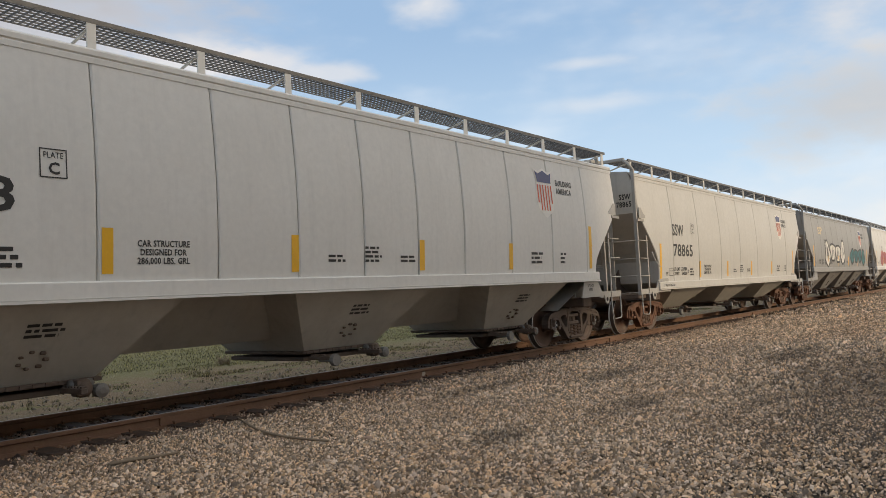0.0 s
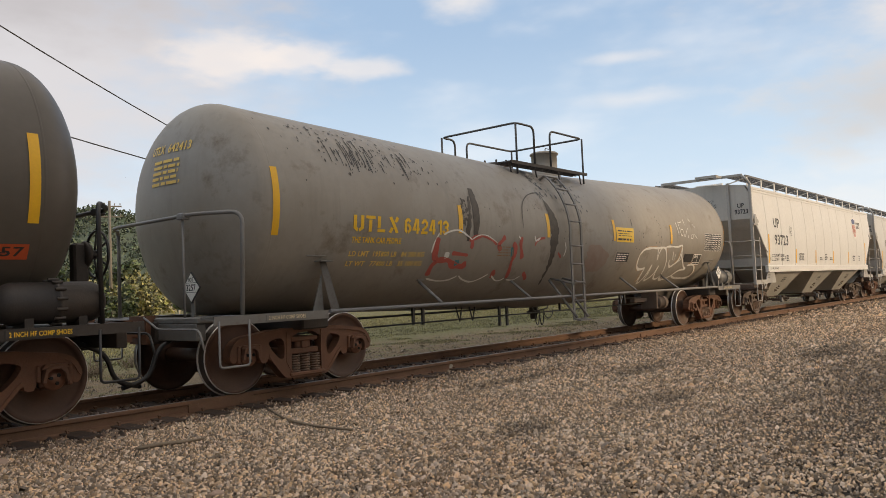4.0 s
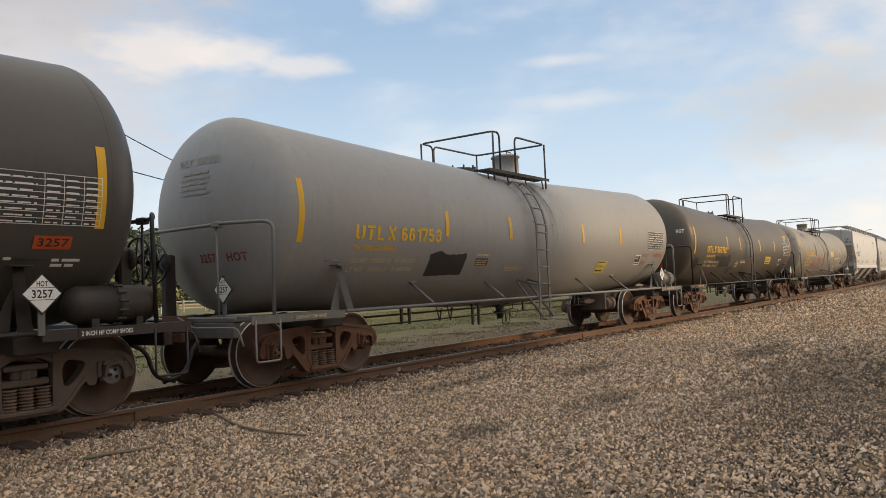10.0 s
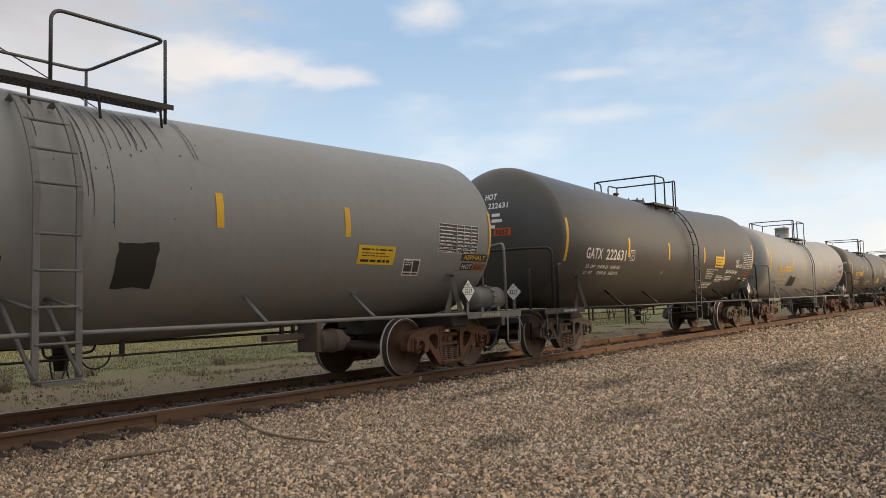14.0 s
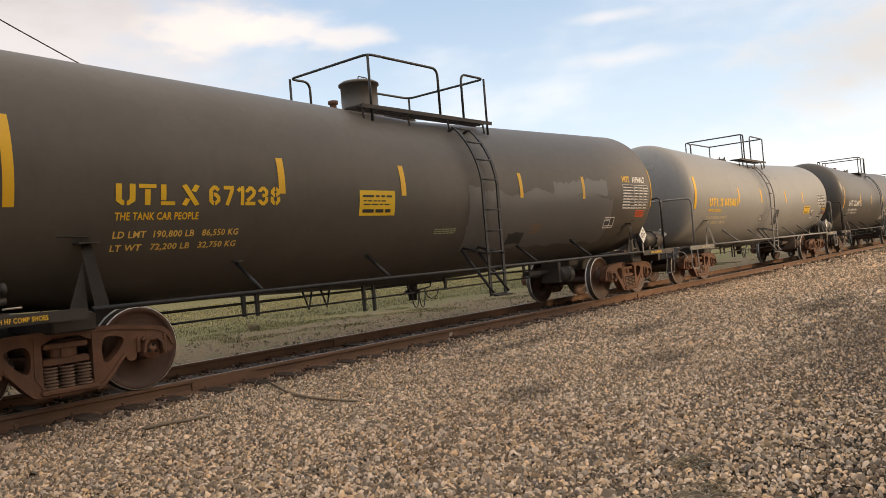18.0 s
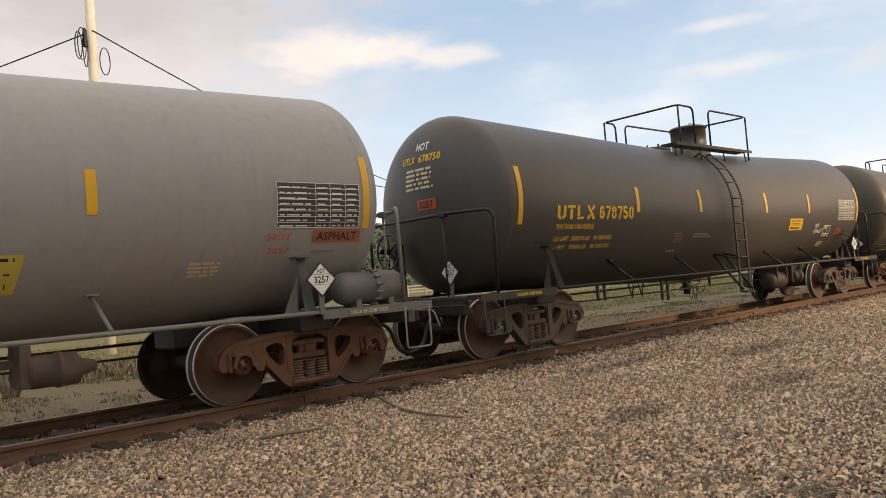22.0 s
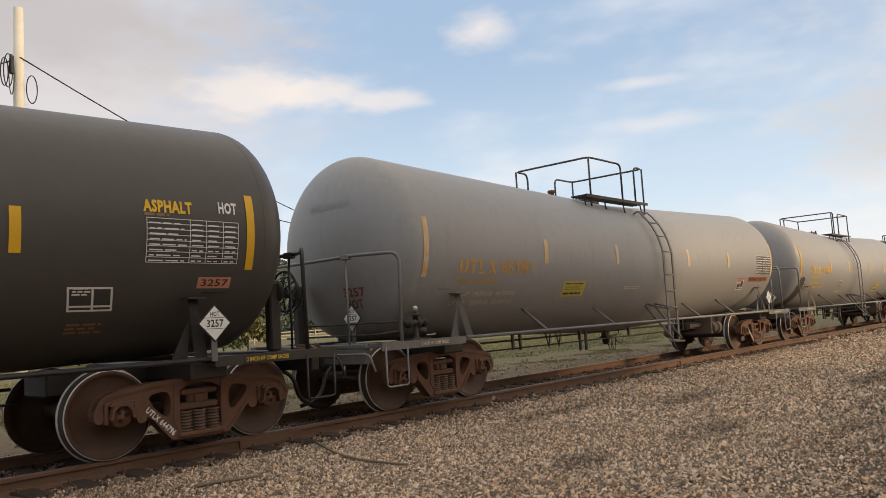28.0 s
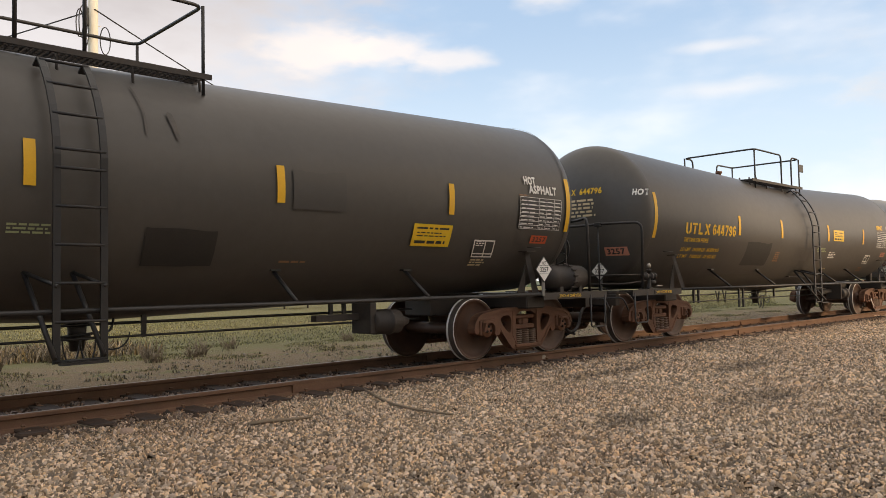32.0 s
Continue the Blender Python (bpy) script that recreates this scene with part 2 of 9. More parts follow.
M = {}
M["tank_gray"] = surface("tank_gray_paint", (0.365, 0.352, 0.335), (0.320, 0.304, 0.285), 0.47, grain=9, sheen=0.03, patch=0.7, bump=0.0, streak=0.2)
M["tank_gray_warm"] = surface("tank_weathered_gray_paint", (0.335, 0.303, 0.258), (0.262, 0.224, 0.178), 0.50, grain=9, sheen=0.03, patch=0.8, mix=0.8, bump=0.0, streak=0.3, dirt=(0.115, 0.075, 0.043), dirt_amount=0.2)
M["tank_pale"] = surface("tank_pale_gray_paint", (0.300, 0.288, 0.270), (0.255, 0.243, 0.226), 0.47, grain=9, sheen=0.03, patch=0.7, bump=0.0, streak=0.2)
M["tank_black"] = surface("tank_black_paint", (0.090, 0.080, 0.070), (0.108, 0.096, 0.083), 0.40, grain=8, sheen=0.03, patch=0.8, bump=0.0, gloss=0.36, streak=0.08)
M["tank_black_worn"] = surface("tank_worn_black_paint", (0.106, 0.090, 0.073), (0.132, 0.110, 0.089), 0.45, grain=8, sheen=0.03, patch=0.9, mix=0.8, bump=0.0, gloss=0.36, streak=0.12)
M["pipe_black"] = surface("black_pipe_paint", (0.022, 0.021, 0.021), (0.04, 0.034, 0.03), 0.45, bump=0.05)
M["pipe_gray"] = surface("gray_pipe_paint", (0.25, 0.24, 0.23), (0.16, 0.145, 0.13), 0.5, bump=0.05)
M["steel_gray"] = surface("gray_steel_paint", (0.19, 0.18, 0.165), (0.12, 0.105, 0.09), 0.55, patch=3, dirt=(0.10, 0.06, 0.04), dirt_amount=0.2)
M["steel_black"] = surface("grimy_black_steel", (0.040, 0.032, 0.027), (0.070, 0.050, 0.037), 0.6, patch=4)
M["truck_rust"] = surface("rusty_brown_cast_steel", (0.185, 0.082, 0.044), (0.115, 0.056, 0.034), 0.75, patch=3.5, mix=0.9, bump=0.35, bump_scale=45)
M["truck_dark"] = surface("grimy_dark_cast_steel", (0.150, 0.107, 0.081), (0.095, 0.067, 0.052), 0.75, patch=3.5, mix=0.9, bump=0.35, bump_scale=45)
M["wheel"] = surface("oiled_brown_wheel_plate", (0.112, 0.054, 0.032), (0.066, 0.035, 0.023), 0.55, patch=4, mix=0.8, bump=0.15)
M["tread"] = surface("bright_worn_wheel_rim", (0.78, 0.74, 0.70), (0.55, 0.50, 0.45), 0.38, metal=0.25, patch=6, bump=0.05)
M["cap"] = surface("gray_bearing_cap", (0.23, 0.105, 0.062), (0.14, 0.075, 0.05), 0.5, metal=0.3, patch=9)
M["spring"] = surface("dark_spring_steel", (0.20, 0.125, 0.085), (0.11, 0.07, 0.05), 0.6, patch=9)
M["tread_dull"] = surface("worn_gray_wheel_tread", (0.095, 0.075, 0.062), (0.065, 0.048, 0.038), 0.45, metal=0.2, patch=6, bump=0.05)
# near-black for bearing cap bolts and for the painted dark of the jacking holes
M["hole"] = surface("black_grime", (0.012, 0.011, 0.010), None, 0.9)
M["yellow"] = surface("yellow_reflective_tape", (0.92, 0.50, 0.025), (0.80, 0.42, 0.025), 0.4, patch=3, bump=0.03)
M["yellow_ink"] = surface("yellow_stencil_paint", (0.95, 0.56, 0.03), (0.84, 0.47, 0.03), 0.55, patch=3, bump=0.02, grain=25)
M["yellow_worn"] = surface("worn_pale_orange_tape", (0.78, 0.44, 0.10), (0.72, 0.66, 0.56), 0.5, patch=5, mix=0.95, bump=0.03)
M["yellow_old"] = surface("old_orange_stencil_paint", (0.74, 0.40, 0.09), (0.55, 0.33, 0.12), 0.6, patch=6, mix=0.9, bump=0.02, grain=25)
M["salmon"] = surface("faded_salmon_panel", (0.72, 0.30, 0.20), (0.62, 0.24, 0.16), 0.5, patch=3, bump=0.02)
M["yellow_faded"] = surface("faded_yellow_stencil_paint", (0.90, 0.60, 0.14), (0.76, 0.50, 0.12), 0.6, patch=3, bump=0.02, grain=25)
M["white_ink"] = surface("white_stencil_paint", (0.90, 0.86, 0.80), (0.76, 0.72, 0.66), 0.55, patch=3, bump=0.02, grain=25)
M["tan_ink"] = surface("dull_tan_stencil_paint", (0.74, 0.60, 0.37), (0.60, 0.48, 0.29), 0.6, patch=3, bump=0.02)
M["black_ink"] = surface("black_stencil_paint", (0.025, 0.024, 0.023), (0.05, 0.045, 0.042), 0.5, patch=3, bump=0.02)
M["red_ink"] = surface("red_stencil_paint", (0.70, 0.13, 0.06), (0.55, 0.10, 0.05), 0.55, patch=3, bump=0.02)
M["orange"] = surface("orange_red_panel", (0.66, 0.11, 0.035), (0.52, 0.09, 0.03), 0.45, patch=3, bump=0.02)
M["orange_dull"] = surface("dull_orange_panel", (0.46, 0.15, 0.07), (0.36, 0.12, 0.06), 0.5, patch=3, bump=0.02)
M["sign_yellow"] = surface("yellow_sign_panel", (0.95, 0.60, 0.035), (0.84, 0.51, 0.035), 0.4, patch=3, bump=0.02)
M["sign_yellow_dull"] = surface("dull_yellow_sign_panel", (0.66, 0.53, 0.10), (0.56, 0.43, 0.08), 0.45, patch=3, bump=0.02)
M["white"] = surface("white_placard", (0.93, 0.91, 0.86), (0.84, 0.81, 0.75), 0.45, patch=4, bump=0.02)
M["chart"] = surface("dark_test_chart_panel", (0.06, 0.055, 0.05), None, 0.5, bump=0.02)
M["chart_pale"] = surface("pale_test_chart_panel", (0.42, 0.40, 0.36), None, 0.5, bump=0.02)
M["green_ink"] = surface("pale_green_label", (0.40, 0.44, 0.24), None, 0.5, bump=0.02)
M["patch_black"] = surface("black_overpaint", (0.030, 0.027, 0.024), (0.040, 0.036, 0.032), 0.5, patch=5, bump=0.03)
M["patch_gray"] = surface("fresh_gray_overpaint", (0.070, 0.062, 0.055), (0.080, 0.071, 0.063), 0.34, patch=5, bump=0.03)
M["overpaint"] = surface("satin_gray_overpaint", (0.165, 0.152, 0.138), (0.14, 0.127, 0.114), 0.38, patch=2, bump=0.0, sheen=0.03)
M["straw"] = surface("dead_straw", (0.33, 0.23, 0.11), (0.22, 0.15, 0.075), 0.8, patch=0.7, mix=0.9, bump=0.0, island=True)
M["brass"] = surface("worn_bright_valve_metal", (0.55, 0.50, 0.44), (0.25, 0.19, 0.14), 0.35, metal=0.7, patch=14)
# slope sheets of the hopper ends, grayer than the sides
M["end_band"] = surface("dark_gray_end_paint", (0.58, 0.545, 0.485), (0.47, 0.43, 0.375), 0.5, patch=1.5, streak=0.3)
M["cap_gray"] = surface("bare_gray_bearing_cap", (0.36, 0.35, 0.34), (0.20, 0.18, 0.16), 0.45, metal=0.3, patch=9)
M["rail_dark"] = surface("dark_gray_handrail_paint", (0.055, 0.056, 0.058), (0.085, 0.075, 0.065), 0.45, patch=6, bump=0.05)
M["ladder_gray"] = surface("worn_gray_ladder_paint", (0.20, 0.187, 0.174), (0.13, 0.115, 0.10), 0.5, patch=5, bump=0.05)
M["tar_old"] = surface("dull_old_tar", (0.088, 0.072, 0.058), (0.040, 0.033, 0.028), 0.55, patch=9, mix=0.9, bump=0.15)
M["red_haze"] = surface("faint_red_overspray", (0.30, 0.205, 0.165), (0.325, 0.262, 0.212), 0.55, grain=9, patch=5, mix=0.9, bump=0.0)
M["faded_ink"] = surface("faded_gray_stencil_paint", (0.40, 0.36, 0.31), (0.32, 0.28, 0.24), 0.6, patch=3, bump=0.02)
M["rust_ink"] = surface("faded_rust_stencil_paint", (0.34, 0.18, 0.09), (0.24, 0.13, 0.07), 0.6, patch=3, bump=0.02)
M["red_dim"] = surface("faded_red_stencil_paint", (0.27, 0.075, 0.05), (0.19, 0.06, 0.04), 0.6, patch=3, bump=0.02)
M["oil"] = surface("dried_oil_run", (0.016, 0.013, 0.011), (0.03, 0.024, 0.02), 0.3, patch=5, bump=0.1)
M["hopper_white"] = surface("weathered_white_hopper_paint", (0.78, 0.755, 0.705), (0.70, 0.67, 0.615), 0.45, grain=12, patch=0.8, bump=0.04, bump_scale=3, streak=0.15)
# upright hopper ends: the side paint darkened, their shade put into the colour
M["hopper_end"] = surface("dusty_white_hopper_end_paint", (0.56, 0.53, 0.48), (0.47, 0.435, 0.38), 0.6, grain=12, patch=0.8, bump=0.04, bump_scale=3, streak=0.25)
M["hopper_frame"] = surface("grimy_gray_hopper_frame_paint", (0.46, 0.44, 0.405), (0.33, 0.30, 0.26), 0.5, grain=20, patch=2.5, mix=0.8, bump=0.05, streak=0.2)
M["hopper_gray"] = surface("weathered_gray_hopper_paint", (0.34, 0.33, 0.31), (0.28, 0.265, 0.245), 0.42, grain=12, patch=0.8, bump=0.04, bump_scale=3, streak=0.25)
M["hopper_cream"] = surface("pale_hopper_paint", (0.63, 0.605, 0.555), (0.55, 0.522, 0.468), 0.42, grain=12, patch=0.8, bump=0.04, bump_scale=3, streak=0.2)
M["hopper_under"] = surface("grimy_hopper_bottom_paint", (0.53, 0.508, 0.455), (0.40, 0.375, 0.325), 0.5, grain=12, patch=1.1, mix=0.8, bump=0.1, streak=0.3)
M["hopper_red"] = surface("faded_red_hopper_paint", (0.42, 0.10, 0.05), (0.33, 0.09, 0.05), 0.55, grain=12, patch=0.8, streak=0.3)
M["grating"] = surface("galvanised_grating", (0.13, 0.13, 0.13), (0.085, 0.08, 0.078), 0.45, metal=0.4, patch=8)
M["logo_blue"] = surface("blue_shield_paint", (0.05, 0.07, 0.20), None, 0.45, bump=0.02)
M["spray_white"] = surface("white_spray_paint", (0.82, 0.79, 0.73), (0.62, 0.58, 0.53), 0.6, patch=6, bump=0.02)
M["spray_tan"] = surface("orange_tan_spray_paint", (0.50, 0.34, 0.20), (0.36, 0.24, 0.15), 0.6, patch=6, bump=0.02)
M["spray_red"] = surface("red_spray_paint", (0.50, 0.095, 0.07), (0.33, 0.10, 0.075), 0.6, patch=6, bump=0.02)
M["spray_teal"] = surface("teal_spray_paint", (0.06, 0.22, 0.24), None, 0.6, bump=0.02)
M["spray_pink"] = surface("pink_spray_paint", (0.55, 0.22, 0.24), None, 0.6, bump=0.02)
M["rail"] = surface("rusty_rail_steel", (0.215, 0.112, 0.064), (0.140, 0.076, 0.046), 0.8, patch=2.5, mix=0.9, bump=0.3, bump_scale=35)
M["rail_top"] = surface("worn_rail_head", (0.27, 0.215, 0.175), (0.18, 0.13, 0.10), 0.48, metal=0.4, patch=2, bump=0.03)
M["tie"] = surface("old_creosoted_oak", (0.080, 0.050, 0.034), (0.045, 0.030, 0.022), 0.9, patch=3, mix=0.9, bump=0.6, bump_scale=18, dirt=(0.16, 0.08, 0.04), dirt_amount=0.3)
M["chalk"] = surface("pale_paint_daub", (0.48, 0.42, 0.34), (0.30, 0.22, 0.15), 0.8, patch=20)
M["stone"] = surface("crushed_stone", (0.468, 0.328, 0.206), (0.335, 0.207, 0.117), 0.9, stain=STAINS_AND_FALLOFF, grain=60, patch=0.45, mix=0.8, bump=0.3, bump_scale=90, island=True, island_range=(0.34, 2.25))
M["dirt_stone"] = surface("dusty_tan_stone", (0.25, 0.20, 0.135), (0.19, 0.14, 0.09), 0.95, grain=60, patch=0.8, bump=0.2, bump_scale=90, island=True, island_range=(0.5, 1.5))
M["stone_rust"] = surface("rust_stained_stone", (0.205, 0.120, 0.072), (0.130, 0.080, 0.052), 0.9, grain=60, patch=0.8, mix=0.8, bump=0.3, bump_scale=90, island=True)
M["straw_stick"] = surface("pale_dry_stems", (0.42, 0.33, 0.20), (0.30, 0.22, 0.13), 0.85, patch=6, bump=0.1, island=True, island_range=(0.4, 1.4))
M["branch"] = surface("dry_gray_branch", (0.27, 0.205, 0.14), (0.17, 0.125, 0.085), 0.9, patch=6, bump=0.5)
M["leaf"] = surface("mixed_tree_leaf", (0.098, 0.122, 0.040), (0.070, 0.094, 0.030), 0.7, patch=0.3, mix=0.8, bump=0.0, island=True)
M["leaf_far"] = surface("distant_woodland_leaf", (0.085, 0.110, 0.058), (0.062, 0.085, 0.045), 0.8, patch=0.05, mix=0.8, bump=0.0, island=True)
M["leaf_yellow"] = surface("yellowing_bush_leaf", (0.26, 0.225, 0.065), (0.15, 0.165, 0.05), 0.7, patch=0.4, mix=0.9, bump=0.0, island=True)
M["grass"] = surface("short_meadow_grass", (0.180, 0.176, 0.058), (0.245, 0.205, 0.090), 0.8, patch=0.4, mix=0.9, bump=0.0, island=True)
M["weed"] = surface("dry_weed", (0.26, 0.215, 0.12), (0.20, 0.19, 0.09), 0.8, patch=0.7, mix=0.9, bump=0.0, island=True)
M["bark"] = surface("gray_bark", (0.09, 0.07, 0.055), (0.06, 0.048, 0.04), 0.9, patch=3, bump=0.6, bump_scale=12)
M["pole_wood"] = surface("pale_weathered_pole", (0.86, 0.80, 0.66), (0.72, 0.64, 0.49), 0.85, patch=2, mix=0.8, bump=0.4, bump_scale=14)
M["pole_far"] = surface("gray_pole_wood", (0.22, 0.19, 0.15), None, 0.9)
M["cable"] = surface("black_cable_sheath", (0.02, 0.02, 0.02), None, 0.6, bump=0.0)
M["wall_cream"] = surface("cream_metal_cladding", (0.66, 0.60, 0.46), (0.60, 0.54, 0.42), 0.5, patch=0.2)
M["wall_dark"] = surface("dark_green_gray_wall", (0.10, 0.13, 0.13), (0.08, 0.10, 0.10), 0.6, patch=0.2)
M["roof_yellow"] = surface("yellow_fascia", (0.52, 0.36, 0.09), None, 0.5, patch=0.3)


def ground_material():
    """Gravel lot, ballast, bare dirt and meadow, by the distance from the line."""
    m = bpy.data.materials.new("gravel_dirt_and_meadow")
    m.use_nodes = True
    nt = m.node_tree
    N, L = nt.nodes.new, nt.links.new
    b = nt.nodes["Principled BSDF"]
    b.inputs["Roughness"].default_value = 0.95
    co = N("ShaderNodeTexCoord")
    sep = N("ShaderNodeSeparateXYZ")
    L(co.outputs["Object"], sep.inputs[0])

    def noise_(scale, detail=6):
        n = N("ShaderNodeTexNoise")
        n.inputs["Scale"].default_value, n.inputs["Detail"].default_value = scale, detail
        L(co.outputs["Object"], n.inputs["Vector"])
        return n.outputs["Fac"]

    def math_(op, a, c):
        n = N("ShaderNodeMath")
        n.operation = op
        for i, v in enumerate((a, c)):
            if isinstance(v, (int, float)):
                n.inputs[i].default_value = v
            else:
                L(v, n.inputs[i])
        return n.outputs[0]

    def ramp(v, lo, hi):
        n = N("ShaderNodeMapRange")
        n.interpolation_type = "SMOOTHSTEP"
        L(v, n.inputs[0])
        n.inputs[1].default_value, n.inputs[2].default_value = lo, hi
        return n.outputs[0]

    def blend(fac, a, c):
        n = N("ShaderNodeMix")
        n.data_type = "RGBA"
        L(fac, n.inputs["Factor"])
        for key, v in (("A", a), ("B", c)):
            if isinstance(v, tuple):
                n.inputs[key].default_value = (*v, 1)
            else:
                L(v, n.inputs[key])
        return n.outputs["Result"]

    vor = N("ShaderNodeTexVoronoi")
    vor.inputs["Scale"].default_value = 38
    L(co.outputs["Object"], vor.inputs["Vector"])
    cell = N("ShaderNodeSeparateXYZ")
    L(vor.outputs["Color"], cell.inputs[0])
    wide = noise_(0.35)
    mid = noise_(1.7)
    y = math_("ADD", sep.outputs[1], math_("MULTIPLY", math_("SUBTRACT", mid, 0.5), 1.6))
    # near-black: the shade in the gaps between laid stones, put into the colour
    shaded_bed = blend(cell.outputs[0], (0.020, 0.015, 0.011), (0.060, 0.045, 0.033))
    gravel = blend(cell.outputs[0], (0.030, 0.023, 0.017), (0.24, 0.19, 0.145))
    gravel = blend(ramp(wide, 0.42, 0.66), gravel, blend(cell.outputs[1], (0.032, 0.021, 0.015), (0.205, 0.140, 0.095)))
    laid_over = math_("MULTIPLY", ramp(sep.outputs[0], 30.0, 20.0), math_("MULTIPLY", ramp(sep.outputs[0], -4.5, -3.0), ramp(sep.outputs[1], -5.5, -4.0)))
    gravel = blend(laid_over, gravel, shaded_bed)
    dirt = blend(cell.outputs[0], (0.165, 0.114, 0.062), (0.265, 0.192, 0.110))
    green = blend(noise_(7), (0.136, 0.132, 0.045), (0.218, 0.190, 0.084))
    gravel = blend(dark_spots(nt, co, STAINS_AND_FALLOFF), gravel, (0.085, 0.065, 0.052))
    dirt = blend(ramp(mid, 0.53, 0.64), dirt, green)
    col = blend(ramp(y, 9.6, 10.6), gravel, dirt)
    col = blend(ramp(y, 13.2, 16.2), col, green)
    L(col, b.inputs["Base Color"])
    bp = N("ShaderNodeBump")
    bp.inputs["Strength"].default_value, bp.inputs["Distance"].default_value = 0.9, 0.03
    L(vor.outputs["Distance"], bp.inputs["Height"])
    bp.invert = True
    L(bp.outputs[0], b.inputs["Normal"])
    return m


M["sign_diamond"] = surface("yellow_road_sign", (0.85, 0.45, 0.03), None, 0.4, bump=0.0)
M["fence_wood"] = surface("pale_fence_wood", (0.50, 0.43, 0.32), (0.40, 0.33, 0.24), 0.8, patch=2)
M["cladding"] = surface("plain_tan_cladding", (0.74, 0.70, 0.62), (0.68, 0.63, 0.55), 0.7, patch=0.3)
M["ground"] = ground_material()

# ---- mesh helpers
def part(name, bm, material, parent=None, label=""):
    """Links a bmesh as one mesh object; material: one or a list."""
    me = bpy.data.meshes.new(name)
    bm.to_mesh(me)
    bm.free()
    return set_up(name, me, material, parent, label)


def set_up(name, me, material, parent=None, label=""):
    ob = new(name, me)
    if not me.materials:
        for m in (material if isinstance(material, (list, tuple)) else [material]):
            me.materials.append(m)
    ob.parent = parent
    return tagged(ob, label)


KEPT = {}


def shared(key, make, material, name, parent, m=None, label=""):
    """An object on a mesh that is built once and used again under the same key."""
    if key not in KEPT:
        bm = bmesh.new()
        make(bm)
        me = bpy.data.meshes.new(name)
        bm.to_mesh(me)
        bm.free()
        KEPT[key] = me
    ob = set_up(name, KEPT[key], material, parent, label)
    if m is not None:
        ob.matrix_basis = m
    return ob


def face(bm, vs, mi=0, smooth=False):
    try:
        f = bm.faces.new(vs)
    except ValueError:
        return None
    f.material_index, f.smooth = mi, smooth
    return f


def box(bm, x0, x1, y0, y1, z0, z1, mi=0, chip=0.0):
    """A block; chip cuts the long edges back a little."""
    if chip <= 0:
        v = [bm.verts.new(p) for p in ((x0, y0, z0), (x1, y0, z0), (x1, y1, z0), (x0, y1, z0), (x0, y0, z1), (x1, y0, z1), (x1, y1, z1), (x0, y1, z1))]
        for q in ((3, 2, 1, 0), (4, 5, 6, 7), (0, 1, 5, 4), (1, 2, 6, 5), (2, 3, 7, 6), (3, 0, 4, 7)):
            face(bm, [v[i] for i in q], mi)
        return
    c = chip
    rings = []
    for z, k in ((z0, c), (z0 + c, 0), (z1 - c, 0), (z1, c)):
        a, b_, d, e = x0 + k, x1 - k, y0 + k, y1 - k
        rings.append([bm.verts.new(p) for p in ((a + c, d, z), (b_ - c, d, z), (b_, d + c, z), (b_, e - c, z), (b_ - c, e, z), (a + c, e, z), (a, e - c, z), (a, d + c, z))])
    face(bm, rings[0][::-1], mi)
    face(bm, rings[-1], mi)
    for r, s in zip(rings, rings[1:]):
        for i in range(8):
            face(bm, (r[i], r[(i + 1) % 8], s[(i + 1) % 8], s[i]), mi)


def bent(pts, r=0.1, k=4):
    """A polyline with its corners rounded."""
    pts = [Vector(p) for p in pts]
    out = [pts[0]]
    for a, b_, c in zip(pts, pts[1:], pts[2:]):
        u, w = a - b_, c - b_
        d = min(r, u.length * 0.49, w.length * 0.49)
        p, q = b_ + u.normalized() * d, b_ + w.normalized() * d
        for i in range(k + 1):
            t = i / k
            out.append(p * (1 - t) ** 2 + b_ * 2 * t * (1 - t) + q * t * t)
    out.append(pts[-1])
    return out


def tube(bm, pts, r, n=8, mi=0, caps=True):
    """A round bar along a polyline."""
    pts = [Vector(p) for p in pts]
    side, rings = None, []
    for i, p in enumerate(pts):
        a, b_ = pts[max(i - 1, 0)], pts[min(i + 1, len(pts) - 1)]
        d = (b_ - a).normalized()
        if side is None:
            side = d.orthogonal().normalized()
        side = (side - d * side.dot(d)).normalized()
        up = d.cross(side)
        rr = r[i] if isinstance(r, (list, tuple)) else r
        rings.append([bm.verts.new(p + (side * math.cos(2 * math.pi * j / n) + up * math.sin(2 * math.pi * j / n)) * rr) for j in range(n)])
    for a, b_ in zip(rings, rings[1:]):
        for j in range(n):
            face(bm, (a[j], a[(j + 1) % n], b_[(j + 1) % n], b_[j]), mi, True)
    if caps:
        face(bm, rings[0][::-1], mi)
        face(bm, rings[-1], mi)


def lathe(bm, prof, m, n=24, mi=0, smooth=True, mats=None):
    """A turned body: prof is (radius, height) along the local z of the pose m."""
    rings = []
    for r, h in prof:
        if r < 1e-5:
            rings.append([bm.verts.new(m @ Vector((0, 0, h)))])
        else:
            rings.append([bm.verts.new(m @ Vector((r * math.cos(2 * math.pi * j / n), r * math.sin(2 * math.pi * j / n), h))) for j in range(n)])
    for k, (a, b_) in enumerate(zip(rings, rings[1:])):
        q = mats[k] if mats else mi
        for j in range(n):
            j2 = (j + 1) % n
            if len(a) == 1 and len(b_) == 1:
                continue
            if len(a) == 1:
                face(bm, (a[0], b_[j2], b_[j]), q, smooth)
            elif len(b_) == 1:
                face(bm, (a[j], a[j2], b_[0]), q, smooth)
            else:
                face(bm, (a[j], a[j2], b_[j2], b_[j]), q, smooth)


